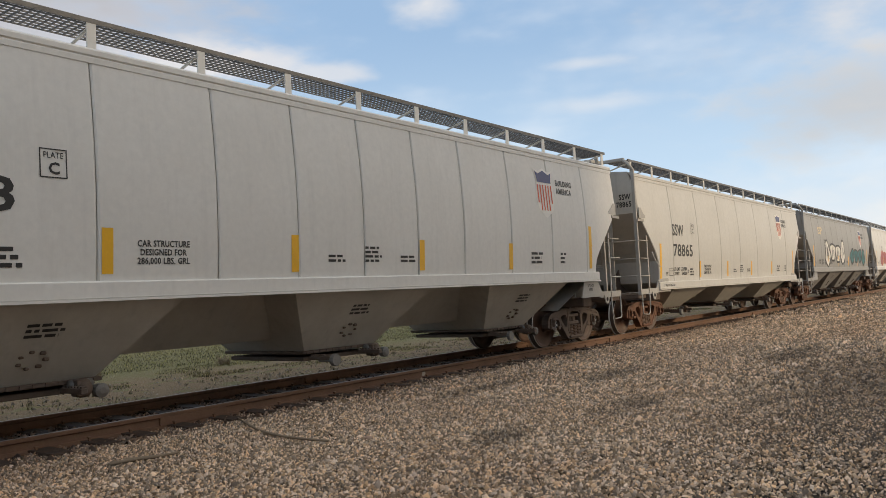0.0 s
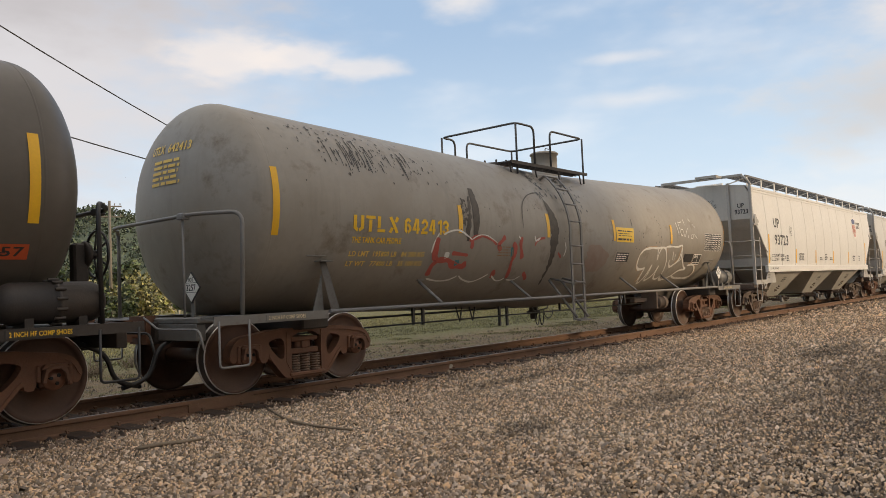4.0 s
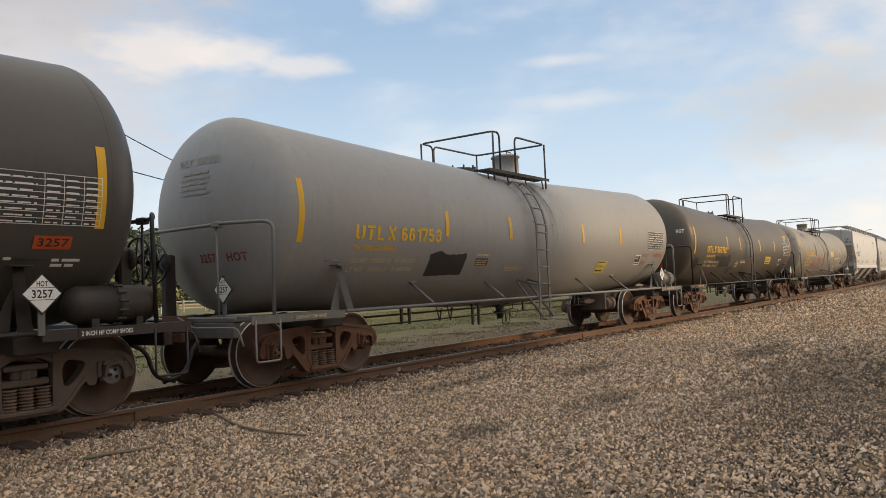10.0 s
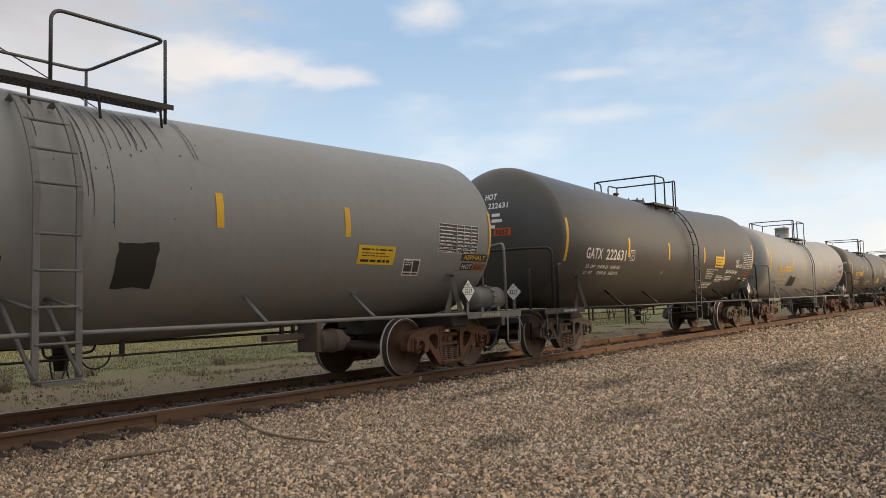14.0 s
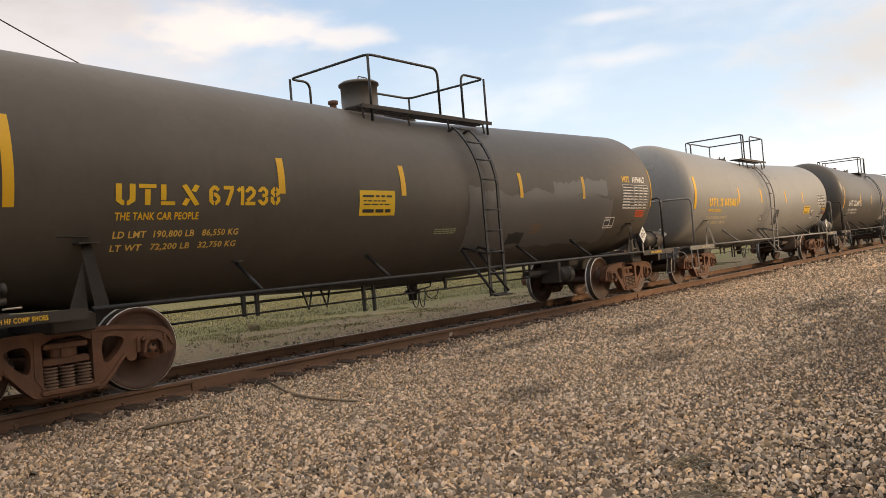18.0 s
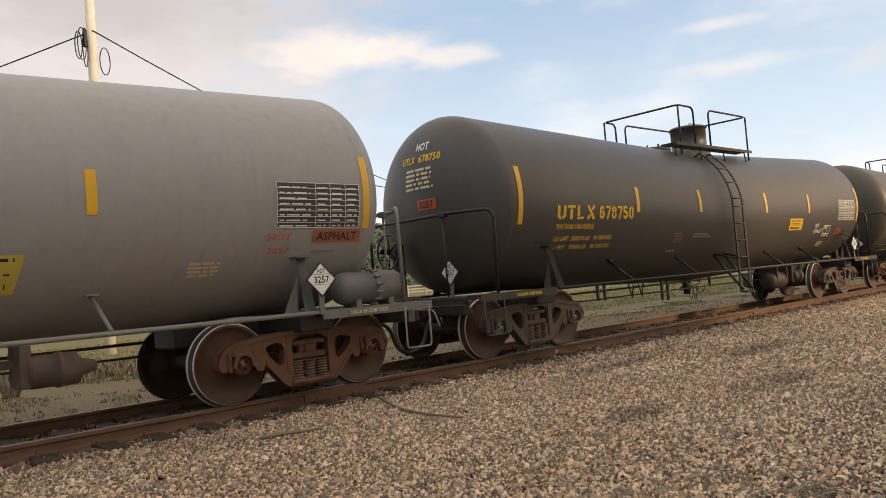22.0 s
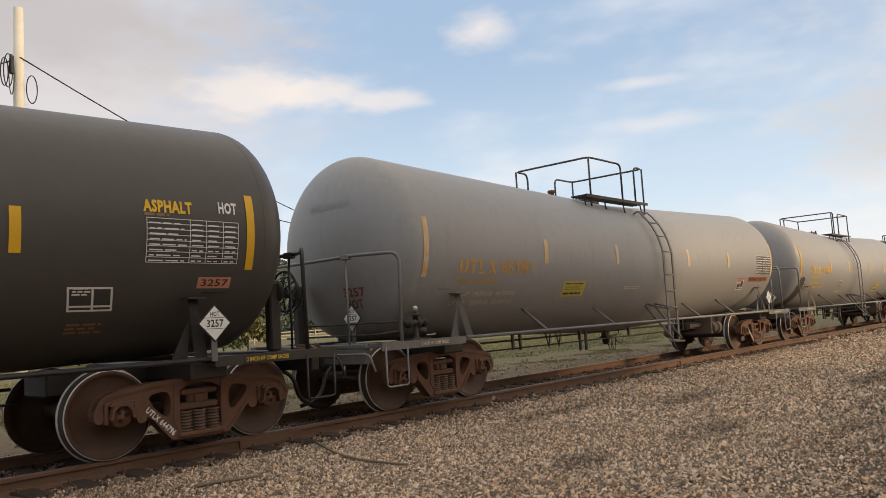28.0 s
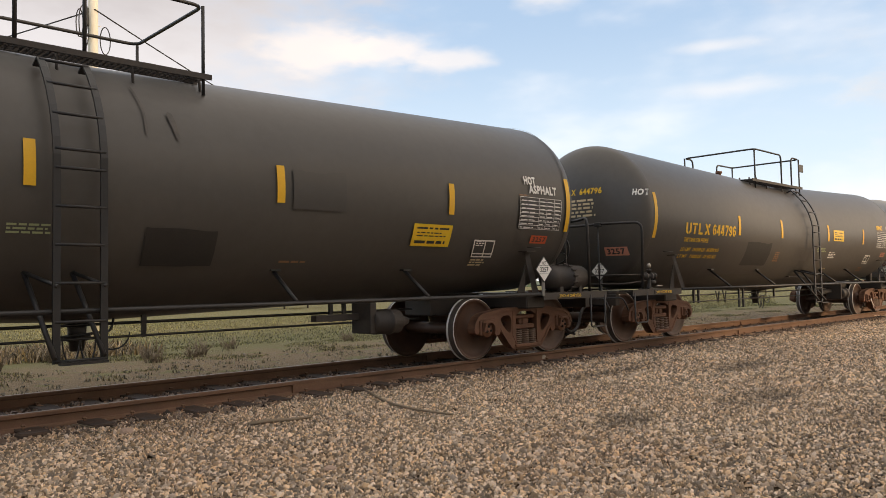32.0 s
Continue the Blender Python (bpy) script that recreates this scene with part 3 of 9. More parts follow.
def plate(bm, outline, holes=(), y0=0.0, y1=0.05, mi=0):
    """A plate in the x-z plane with holes, from y0 to y1."""
    loops = [outline, *holes]
    sides = []
    for y in (y0, y1):
        es, vs = [], []
        for lp in loops:
            v = [bm.verts.new((x, y, z)) for x, z in lp]
            vs.append(v)
            es += [bm.edges.new((v[i], v[(i + 1) % len(v)])) for i in range(len(v))]
        res = bmesh.ops.triangle_fill(bm, use_beauty=True, use_dissolve=False, edges=es, normal=(0, -1 if y == y0 else 1, 0))
        for g in res["geom"]:
            if isinstance(g, bmesh.types.BMFace):
                g.material_index = mi
        sides.append(vs)
    for a, b_ in zip(*sides):
        for i in range(len(a)):
            face(bm, (a[i], a[(i + 1) % len(a)], b_[(i + 1) % len(a)], b_[i]), mi)


def tidy(bm):
    bmesh.ops.recalc_face_normals(bm, faces=bm.faces)


def glyphs(text, height, slant=0.0, wide=1.0, bold=0.0):
    """Triangles of a line of writing in the built-in font: (bmesh, width), with its left foot at the origin and capitals of that height."""
    cu = bpy.data.curves.new("writing", "FONT")
    cu.body, cu.size, cu.shear, cu.fill_mode, cu.resolution_u, cu.offset = text, 1.0, slant, "FRONT", 2, bold
    cu.space_character = 1 + 2.4 * bold
    ob = bpy.data.objects.new("writing", cu)
    scene.collection.objects.link(ob)
    me = ob.to_mesh()
    bm = bmesh.new()
    bm.from_mesh(me)
    ob.to_mesh_clear()
    bpy.data.objects.remove(ob)
    bpy.data.curves.remove(cu)
    k = height / 0.70
    for v in bm.verts:
        v.co = Vector((v.co.x * k * wide, v.co.y * k, 0))
    wd = max((v.co.x for v in bm.verts), default=0)
    return bm, wd

# Stencil characters: centre lines of their strokes in a cell one high; the breaks are the stencil's bridges.
def stencil_lines(ch):
    l, r_, m_, t, b_, c, g = 0.09, 0.49, 0.29, 0.91, 0.09, 0.15, 0.04
    bowl = [(m_ + g, b_), (r_ - c, b_), (r_, b_ + c), (r_, 0.55 - c), (r_ - c, 0.55), (l + 0.14, 0.55)]
    six = [[(r_, t - c), (r_ - c, t), (l + c, t), (l, t - c), (l, b_ + c), (l + c, b_), (m_ - g, b_)], bowl]
    if ch == "9":
        return [[(0.58 - x, 1 - y) for x, y in line] for line in six]
    return {
        "U": [[(l, 1), (l, b_ + c), (l + c, b_), (m_ + 0.02 - g, b_)], [(m_ + 0.02 + g, b_), (r_ + 0.04 - c, b_), (r_ + 0.04, b_ + c), (r_ + 0.04, 1)]],
        "T": [[(0, t), (0.58, t)], [(m_, 0), (m_, 0.76)]],
        "L": [[(l, 1), (l, 0.24)], [(0, b_), (0.50, b_)]],
        "X": [[(0.08, 1), (0.56, 0)], [(0.56, 1), (0.42, 0.68)], [(0.22, 0.32), (0.08, 0)]],
        "0": [[(m_ - g, t), (l + c, t), (l, t - c), (l, b_ + c), (l + c, b_), (m_ - g, b_)], [(m_ + g, t), (r_ - c, t), (r_, t - c), (r_, b_ + c), (r_ - c, b_), (m_ + g, b_)]],
        "1": [[(0.06, 0.74), (0.22, 0.90)], [(0.33, 1), (0.33, 0)]],
        "2": [[(l, 0.68), (l, t - c), (l + c, t), (r_ - c, t), (r_, t - c), (r_, 0.62), (r_ - 0.06, 0.52), (l, 0.22)], [(0, b_), (0.58, b_)]],
        "3": [[(l, 0.72), (l, t - c), (l + c, t), (r_ - c, t), (r_, t - c), (r_, 0.62), (r_ - 0.08, 0.53), (m_ - 0.05, 0.53)], [(r_ - 0.02, 0.44), (r_, 0.38), (r_, b_ + c), (r_ - c, b_), (l + c, b_), (l, b_ + c), (l, 0.30)]],
        "4": [[(0.30, 1), (0.06, 0.30), (0.28, 0.30)], [(0.41, 1), (0.41, 0)], [(0.53, 0.30), (0.58, 0.30)]],
        "5": [[(r_, t), (l, t), (l, 0.56), (r_ - c, 0.56), (r_, 0.56 - c), (r_, b_ + c), (r_ - c, b_), (l + c, b_), (l, b_ + c), (l, 0.28)]],
        "6": six,
        "7": [[(0.02, t), (r_, t), (r_, 0.80), (0.22, 0)]],
        "8": [[(m_ - g, t), (l + c, t), (l + 0.01, t - c), (l + 0.01, 0.68), (l + c, 0.55), (m_ - g, 0.55)], [(m_ + g, t), (r_ - c, t), (r_ - 0.01, t - c), (r_ - 0.01, 0.68), (r_ - c, 0.55), (m_ + g, 0.55)],
              [(l + 0.03, 0.45), (l, 0.38), (l, b_ + c), (l + c, b_), (m_ - g, b_)], [(r_ - 0.03, 0.45), (r_, 0.38), (r_, b_ + c), (r_ - c, b_), (m_ + g, b_)]],
    }.get(ch, [])


def stencil(text, height, stroke=0.19):
    """A line of stencilled characters: (bmesh, width)."""
    bm, x, wd = bmesh.new(), 0.0, 0.0
    for ch in text:
        for line in stencil_lines(ch):
            pts = [Vector(p) for p in line]
            rows = []
            for i, p in enumerate(pts):
                d0 = (p - pts[i - 1]).normalized() if i else (pts[1] - p).normalized()
                d1 = (pts[i + 1] - p).normalized() if i < len(pts) - 1 else d0
                n0, n1 = Vector((-d0.y, d0.x)), Vector((-d1.y, d1.x))
                n = (n0 + n1).normalized()
                n *= stroke / 2 / max(n.dot(n0), 0.5)
                rows.append([bm.verts.new(((x + q.x) * height, q.y * height, 0)) for q in (p + n, p - n)])
            for a, b_ in zip(rows, rows[1:]):
                face(bm, (a[0], a[1], b_[1], b_[0]))
        x += 0.50 if ch == "1" else 0.74
    return bm, max(v.co.x for v in bm.verts)


# ---- the line on the ground: straight past the camera, bending gently away far ahead
BEND_FROM, BEND = 48.0, 0.00045


def bend(x):
    """How far the centre line has left the straight at x."""
    return BEND * max(x - BEND_FROM, 0.0) ** 2


def bend_turn(x):
    return math.degrees(math.atan(2 * BEND * max(x - BEND_FROM, 0.0)))


def grid_object(name, xs, ys, z_at, material, label, category):
    X, Y = np.meshgrid(xs, ys)
    Z = z_at(X, Y)
    co = np.stack([X.ravel(), Y.ravel(), Z.ravel()], -1)
    nx = len(xs)
    q = [(j * nx + i, j * nx + i + 1, (j + 1) * nx + i + 1, (j + 1) * nx + i) for j in range(len(ys) - 1) for i in range(nx - 1)]
    me = bpy.data.meshes.new(name)
    me.from_pydata(co.tolist(), [], q)
    me.materials.append(material)
    return tagged(new(name, me), label, category, kind="structure")


def ripple(X, Y):
    near = np.clip(1 - np.hypot(X - 8, Y - 6) / 30, 0, 1)
    return -0.012 + near * 0.012 * (np.sin(X * 1.7 + Y * 0.6) + np.sin(Y * 2.3 - X * 0.9))


far = [-3000, -1500, -700, -300, -120, -60]
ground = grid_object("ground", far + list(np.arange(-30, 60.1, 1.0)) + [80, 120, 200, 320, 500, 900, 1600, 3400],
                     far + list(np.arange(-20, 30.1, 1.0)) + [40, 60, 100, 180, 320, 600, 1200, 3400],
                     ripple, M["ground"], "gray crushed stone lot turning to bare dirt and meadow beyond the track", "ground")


def meshed(name, co, tris, material, smooth=False):
    """A mesh from numpy arrays of corners and of faces with equal corner counts."""
    me = bpy.data.meshes.new(name)
    n, k = tris.shape
    me.vertices.add(len(co))
    me.vertices.foreach_set("co", co.astype(np.float32).ravel())
    me.loops.add(n * k)
    me.loops.foreach_set("vertex_index", tris.astype(np.int32).ravel())
    me.polygons.add(n)
    me.polygons.foreach_set("loop_start", np.arange(0, n * k, k, dtype=np.int32))
    me.update(calc_edges=True)
    me.validate()
    me.materials.append(material)
    return me


RNG = np.random.default_rng(7)


def turns(n):
    """n random turns as 3 x 3 matrices."""
    q = RNG.normal(size=(n, 4))
    q /= np.linalg.norm(q, axis=1, keepdims=True)
    w, x, y, z = q.T
    return np.stack([np.stack([1 - 2 * (y * y + z * z), 2 * (x * y - z * w), 2 * (x * z + y * w)], -1),
                     np.stack([2 * (x * y + z * w), 1 - 2 * (x * x + z * z), 2 * (y * z - x * w)], -1),
                     np.stack([2 * (x * z - y * w), 2 * (y * z + x * w), 1 - 2 * (x * x + y * y)], -1)], -2)


BLOCK = (np.array([[-1, -1, -0.6], [1, -1, -0.6], [1, 1, -0.6], [-1, 1, -0.6], [-0.62, -0.58, 0.7], [0.62, -0.6, 0.7], [0.58, 0.62, 0.7], [-0.6, 0.58, 0.7]]),
         np.array([[4, 5, 6, 7], [0, 1, 5, 4], [1, 2, 6, 5], [2, 3, 7, 6], [3, 0, 4, 7]]))
CHIP = (np.array([[-1, -0.8, -0.5], [1, -0.8, -0.5], [0.1, 1.1, -0.5], [-0.3, -0.2, 0.7], [0.35, 0.1, 0.65]]),
        np.array([[0, 1, 3], [1, 4, 3], [1, 2, 4], [2, 3, 4], [2, 0, 3]]))


def stones(name, xy, size, lift, material, label, form=BLOCK):
    """Broken stones: crooked blocks, turned and tilted, standing proud of ground coloured dark for the shade between
    them.
    """
    n, (block, q) = len(xy), form
    k = len(block)
    v = block[None] + RNG.uniform(-0.26, 0.26, (n, k, 3))
    v *= (RNG.uniform(0.55, 1.4, (n, 1, 3)) * size[:, None, None] * (0.5 if k == 8 else 0.62))
    a, tx, ty = RNG.uniform(0, 2 * math.pi, n), RNG.normal(0, 0.38, n), RNG.normal(0, 0.38, n)
    x, y, z = v[:, :, 0], v[:, :, 1], v[:, :, 2]
    z = z + x * tx[:, None] + y * ty[:, None]
    c, s_ = np.cos(a)[:, None], np.sin(a)[:, None]
    v = np.stack([x * c - y * s_ + xy[:, :1], x * s_ + y * c + xy[:, 1:], z + lift[:, None] + 0.22 * size[:, None]], -1)
    me = meshed(name, v.reshape(-1, 3), (q[None] + k * np.arange(n)[:, None, None]).reshape(-1, q.shape[1]), material)
    return tagged(new(name, me), label, "gravel", kind="stuff")


def laid(pitch, x0, x1, y0, y1, keep):
    """Places side by side, each pushed a little out of its row, so that stones touch but hardly overlap."""
    X, Y = np.meshgrid(np.arange(x0, x1, pitch), np.arange(y0, y1, pitch * 0.87))
    X = X + (np.arange(len(Y)) % 2)[:, None] * pitch / 2
    xy = np.stack([X.ravel(), Y.ravel()], -1) + RNG.normal(0, pitch * 0.24, (X.size, 2))
    return xy[keep(xy[:, 0], xy[:, 1])]


def scatter(n, x0, x1, y0, y1, keep):
    xy = np.stack([RNG.uniform(x0, x1, n), RNG.uniform(y0, y1, n)], -1)
    return xy[keep(xy[:, 0], xy[:, 1])]


def thin(x, y):
    """Share of stones left where the lot is worn down to grit, away from the track."""
    return np.clip(0.78 + (y - 0.30 * x) * 0.22, 0.62, 1.0)


# the lot: broken stone where the camera looks closest, smaller chips farther out
near_xy = laid(0.0238, 0.6, 11.5, 0.1, 7.92, lambda x, y: (np.hypot(x, y) > 4.0) & (np.hypot(x, y) < 10.2) & (RNG.uniform(0, 1, len(x)) < thin(x, y)))
close = np.hypot(near_xy[:, 0], near_xy[:, 1]) < 7.0
for xy, form, words_ in ((near_xy[close], BLOCK, "covering the lot"), (near_xy[~close], CHIP, "spread over the lot")):
    stones("gravel", xy, (RNG.gamma(5, 0.0027, len(xy)) + 0.006) * (0.55 + 0.45 * thin(xy[:, 0], xy[:, 1])), RNG.uniform(-0.002, 0.010, len(xy)), M["stone"],
           "loose gray and brown crushed stone " + words_, form)
mid_xy = laid(0.036, 7.0, 29.0, -4.0, 7.9, lambda x, y: (np.hypot(x, y) >= 10.0) & (RNG.uniform(0, 1, len(x)) < np.clip(1.6 - x / 24, 0.45, 1) * thin(x, y)))
stones("gravel", mid_xy, RNG.gamma(5, 0.0040, len(mid_xy)) + 0.009, RNG.uniform(-0.002, 0.010, len(mid_xy)), M["stone"],
       "loose gray and brown crushed stone farther out on the lot", CHIP)
own_xy = laid(0.044, -3.5, 11.5, -4.5, 7.9, lambda x, y: (np.hypot(x, y) <= 4.0) | (y < 0.1) | (x < 0.6))
stones("gravel", own_xy, RNG.gamma(6, 0.0040, len(own_xy)) + 0.012, RNG.uniform(-0.008, 0.008, len(own_xy)), M["stone"],
       "loose gray and brown crushed stone over the rest of the lot", CHIP)
far_xy = scatter(70000, 26.0, 70.0, -6.0, 8.2, lambda x, y: RNG.uniform(0, 1, len(x)) < 26 / x)
stones("gravel", far_xy, RNG.gamma(4, 0.009, len(far_xy)) + 0.014, RNG.uniform(-0.010, 0.008, len(far_xy)), M["stone"],
       "loose gray and brown crushed stone at the far side of the lot", CHIP)
bed_xy = scatter(48000, 1.0, 26.0, 7.45, 10.15, lambda x, y: (np.abs(np.abs(y - LINE) - GAUGE) > 0.09) & ~((y < 8.02) & (np.abs((x + 1.0 + 0.26) % 0.52 - 0.26) < 0.10)))
stones("track_ballast", bed_xy, RNG.gamma(4, 0.0058, len(bed_xy)) + 0.010, RNG.uniform(-0.012, 0.010, len(bed_xy)), M["stone_rust"],
       "rust-stained crushed stone between and beside the rails", CHIP)
dirt_xy = scatter(9000, 0.0, 30.0, 10.1, 14.0, lambda x, y: RNG.uniform(0, 1, len(x)) < 1.3 - (y - 10) * 0.3)
stones("dirt_stones", dirt_xy, RNG.gamma(4, 0.004, len(dirt_xy)) + 0.006, RNG.uniform(-0.012, 0.004, len(dirt_xy)), M["dirt_stone"],
       "scattered small stones on the bare dirt behind the track", CHIP)

# ---- the track
track = tagged(new("railway_track"), "rusty jointed rails on old oak ties half sunk in stone", "railway track", kind="structure")
RAIL = [(-0.076, 0.0), (0.076, 0.0), (0.076, 0.012), (0.02, 0.03), (0.0085, 0.045), (0.0085, 0.118), (0.036, 0.13), (0.037, 0.16), (0.028, 0.17),
        (-0.028, 0.17), (-0.037, 0.16), (-0.036, 0.13), (-0.0085, 0.118), (-0.0085, 0.045), (-0.02, 0.03), (-0.076, 0.012)]
for side in (-1, 1):
    bm = bmesh.new()
    rings = []
    for x in list(range(-60, 49, 6)) + list(range(52, 420, 4)):
        o, a = bend(x), radians(bend_turn(x))
        rings.append([bm.verts.new((x - math.sin(a) * (side * GAUGE + u), LINE + o + math.cos(a) * (side * GAUGE + u), w)) for u, w in RAIL])
    for a, b_ in zip(rings, rings[1:]):
        for i in range(len(RAIL)):
            face(bm, (a[i], b_[i], b_[(i + 1) % len(RAIL)], a[(i + 1) % len(RAIL)]), 1 if i in (8,) else 0)
    tidy(bm)
    part("rail", bm, [M["rail"], M["rail_top"]], track, "rusty steel rail with a worn brown head")


def tie_mesh(bm):
    box(bm, -0.115, 0.115, -1.22, 1.22, -0.15, 0.034, 0, 0.012)


def tie_plate_mesh(bm):
    box(bm, -0.09, 0.09, -0.17, 0.17, 0.012, 0.026, 0, 0.004)


def spike_mesh(bm):
    box(bm, -0.012, 0.012, -0.012, 0.012, 0.0, 0.052, 0)
    box(bm, -0.02, 0.02, -0.024, 0.018, 0.045, 0.062, 0, 0.006)


def joint_bar_mesh(bm):
    plate(bm, [(-0.46, 0.032), (0.46, 0.032), (0.46, 0.118), (0.44, 0.128), (-0.44, 0.128), (-0.46, 0.118)], (), -0.036, -0.008)
    for k in range(6):
        lathe(bm, [(0.0, -0.022), (0.017, -0.022), (0.02, -0.012), (0.02, 0.0)], pose(-0.38 + 0.152 * k, -0.036, 0.08, 90, 0, 0), 6, smooth=False)
    tidy(bm)


for k in range(90):
    x = -1.0 + 0.52 * k + 0.03 * math.sin(k * 2.1)
    t_ob = shared("tie", tie_mesh, M["tie"], "tie", track, pose(x, LINE + 0.04 * math.sin(k * 1.3), 0.004 * math.sin(k * 3.7), 0, 0, 1.2 * math.sin(k)))
    if x < 24:
        for side in (-1, 1):
            shared("tie_plate", tie_plate_mesh, M["rail"], "tie_plate", track, pose(x, LINE + side * GAUGE, 0))
            for e in (-1, 1):
                shared("spike", spike_mesh, M["rail"], "spike", track, pose(x + 0.05 * e, LINE + side * GAUGE + 0.088 * e, 0.012, 0, 0, 90 - 90 * e))
for x, side in ((5.50, -1), (9.1, 1), (17.4, -1), (20.8, 1), (29.3, -1), (-6.4, -1)):
    shared("joint_bar", joint_bar_mesh, M["rail"], "joint_bar", track, pose(x, LINE + side * GAUGE, 0), "bolted rusty joint bar")
    if side > 0:
        shared("joint_bar", joint_bar_mesh, M["rail"], "joint_bar", track, pose(x, LINE + side * GAUGE, 0, 0, 0, 180), "bolted rusty joint bar")


def daub_mesh(bm):
    plate(bm, [(-0.05, 0.05), (0.02, 0.045), (0.055, 0.085), (0.03, 0.115), (-0.03, 0.11)], (), -0.0125, -0.0095)


for x, side in ((9.88, -1), (9.05, 1)):
    shared("paint_daub", daub_mesh, M["chalk"], "paint_daub", track, pose(x, LINE + side * GAUGE, 0), "pale paint daub on the web of the rail")

# ---- loose bits on the lot
bm = bmesh.new()
line_ = bent([(5.80, 7.63, 0.03), (5.52, 7.08, 0.035), (5.28, 6.56, 0.03), (5.15, 5.99, 0.035), (5.20, 5.47, 0.03)], 0.3, 5)
tube(bm, line_, [0.009 + 0.005 * math.sin(math.pi * (0.15 + 0.7 * i / len(line_))) for i in range(len(line_))], 7)
tagged(part("fallen_stick", bm, M["branch"]), "long thin bent brown stick lying on the stone", "stick")
bm = bmesh.new()
tube(bm, [(3.61, 6.59, 0.03), (3.82, 6.56, 0.034), (4.02, 6.48, 0.03), (4.21, 6.45, 0.03)], [0.017, 0.02, 0.018, 0.012], 7)
tagged(part("fallen_stick", bm, M["branch"]), "short straight gray stick lying on the stone", "stick")
bm = bmesh.new()
box(bm, -0.13, 0.13, -0.06, 0.06, 0.0, 0.05, 0, 0.015)
ob = tagged(part("wood_block", bm, M["tie"]), "dark rotten piece of tie wood beside the rail", "wood piece")
ob.matrix_basis = pose(2.05, 7.68, 0.0, 4, 3, 12)
bm = bmesh.new()
tube(bm, [(2.40, 7.86, 0.03), (2.47, 7.76, 0.05), (2.56, 7.58, 0.03)], [0.006, 0.008, 0.005], 6)
tagged(part("fallen_stick", bm, M["branch"]), "thin pale twig beside the rail", "stick")
bm = bmesh.new()
tube(bm, [(7.46, 0.84, 0.03), (7.48, 0.72, 0.032), (7.50, 0.60, 0.03)], [0.012, 0.013, 0.011], 7)
tagged(part("fallen_stick", bm, M["straw_stick"]), "short pale broken stick lying on the stone", "stick")


def straw_litter(centre, spread, count, length, label, flat=0.03):
    """Dead grass strands lying loose over the stone, most of them one way."""
    bm = bmesh.new()
    r_ = random.Random(int(centre[0] * 91))
    for k in range(count):
        x, y = r_.gauss(centre[0], spread[0]), r_.gauss(centre[1], spread[1])
        a, l = r_.gauss(-0.6, 0.7), length * r_.uniform(0.4, 1.2)
        d = Vector((math.cos(a) * l / 2, math.sin(a) * l / 2, 0))
        tube(bm, [Vector((x, y, 0.022)) - d, Vector((x, y, 0.026 + r_.uniform(0, flat))), Vector((x + r_.gauss(0, 0.01), y, 0.022)) + d], [0.0022, 0.0028, 0.0016], 3, caps=False)
    return tagged(part("straw_litter", bm, M["straw_stick"]), label, "dead grass", kind="stuff")


straw_litter((9.2, 0.35), (0.8, 0.35), 420, 0.35, "loose dead grass strands lying over the dark stone")
straw_litter((12.5, 0.2), (1.6, 0.6), 420, 0.4, "loose dead grass strands at the edge of the lot")
straw_litter((4.42, 1.85), (0.05, 0.07), 46, 0.22, "small tuft of flattened dry grass in the stone", 0.06)
straw_litter((3.86, 1.55), (0.10, 0.08), 60, 0.24, "small tuft of flattened dry grass in the gravel", 0.05)
straw_litter((6.6, 2.0), (1.3, 0.9), 70, 0.18, "few dry grass stems scattered over the stone", 0.02)
for i, (x, y, r) in enumerate(((5.52, 5.26, 0.06), (19.0, 7.25, 0.12), (3.1, 4.6, 0.06), (2.7, 7.2, 0.08))):
    bm = bmesh.new()
    bmesh.ops.create_icosphere(bm, subdivisions=2, radius=r)
    for v in bm.verts:
        v.co *= 0.8 + 0.5 * noise.noise(v.co * 9 + Vector((i * 5, 0, 0)))
        v.co.z *= 0.6
    ob = tagged(part("rock", bm, M["stone_rust"]), "dark brown loose rock on the lot", "rock")
    ob.matrix_basis = pose(x, y, 0.01, 0, 0, 40 * i)


# ---- weeds and meadow behind the track
def blades(name, xy, height, material, label, category, width=0.006, per=5, spread=0.05):
    n = len(xy) * per
    base = np.repeat(xy, per, 0) + RNG.normal(0, spread, (n, 2))
    h = np.repeat(height, per) * RNG.uniform(0.5, 1.2, n)
    a = RNG.uniform(0, 2 * math.pi, n)
    lean = RNG.uniform(0.1, 0.7, n) * h
    w = width * RNG.uniform(0.7, 1.5, n)
    p = np.zeros((n, 4, 3))
    side = np.stack([-np.sin(a), np.cos(a)], -1) * w[:, None]
    out = np.stack([np.cos(a), np.sin(a)], -1) * lean[:, None]
    p[:, 0, :2], p[:, 1, :2] = base - side, base + side
    p[:, 2, :2], p[:, 2, 2] = base + out * 0.4 + side * 0.7, h * 0.6
    p[:, 3, :2], p[:, 3, 2] = base + out, h
    q = np.array([[0, 1, 2], [0, 2, 3]])
    p[:, :2, 2] = -0.01
    me = meshed(name, p.reshape(-1, 3), (q[None] + 4 * np.arange(n)[:, None, None]).reshape(-1, 3), material)
    return tagged(new(name, me), label, category, kind="stuff")


def clumpy(xy, k, cut):
    keep = [noise.noise(Vector((x * k, y * k, 3.1))) > cut for x, y in xy]
    return xy[np.array(keep)]


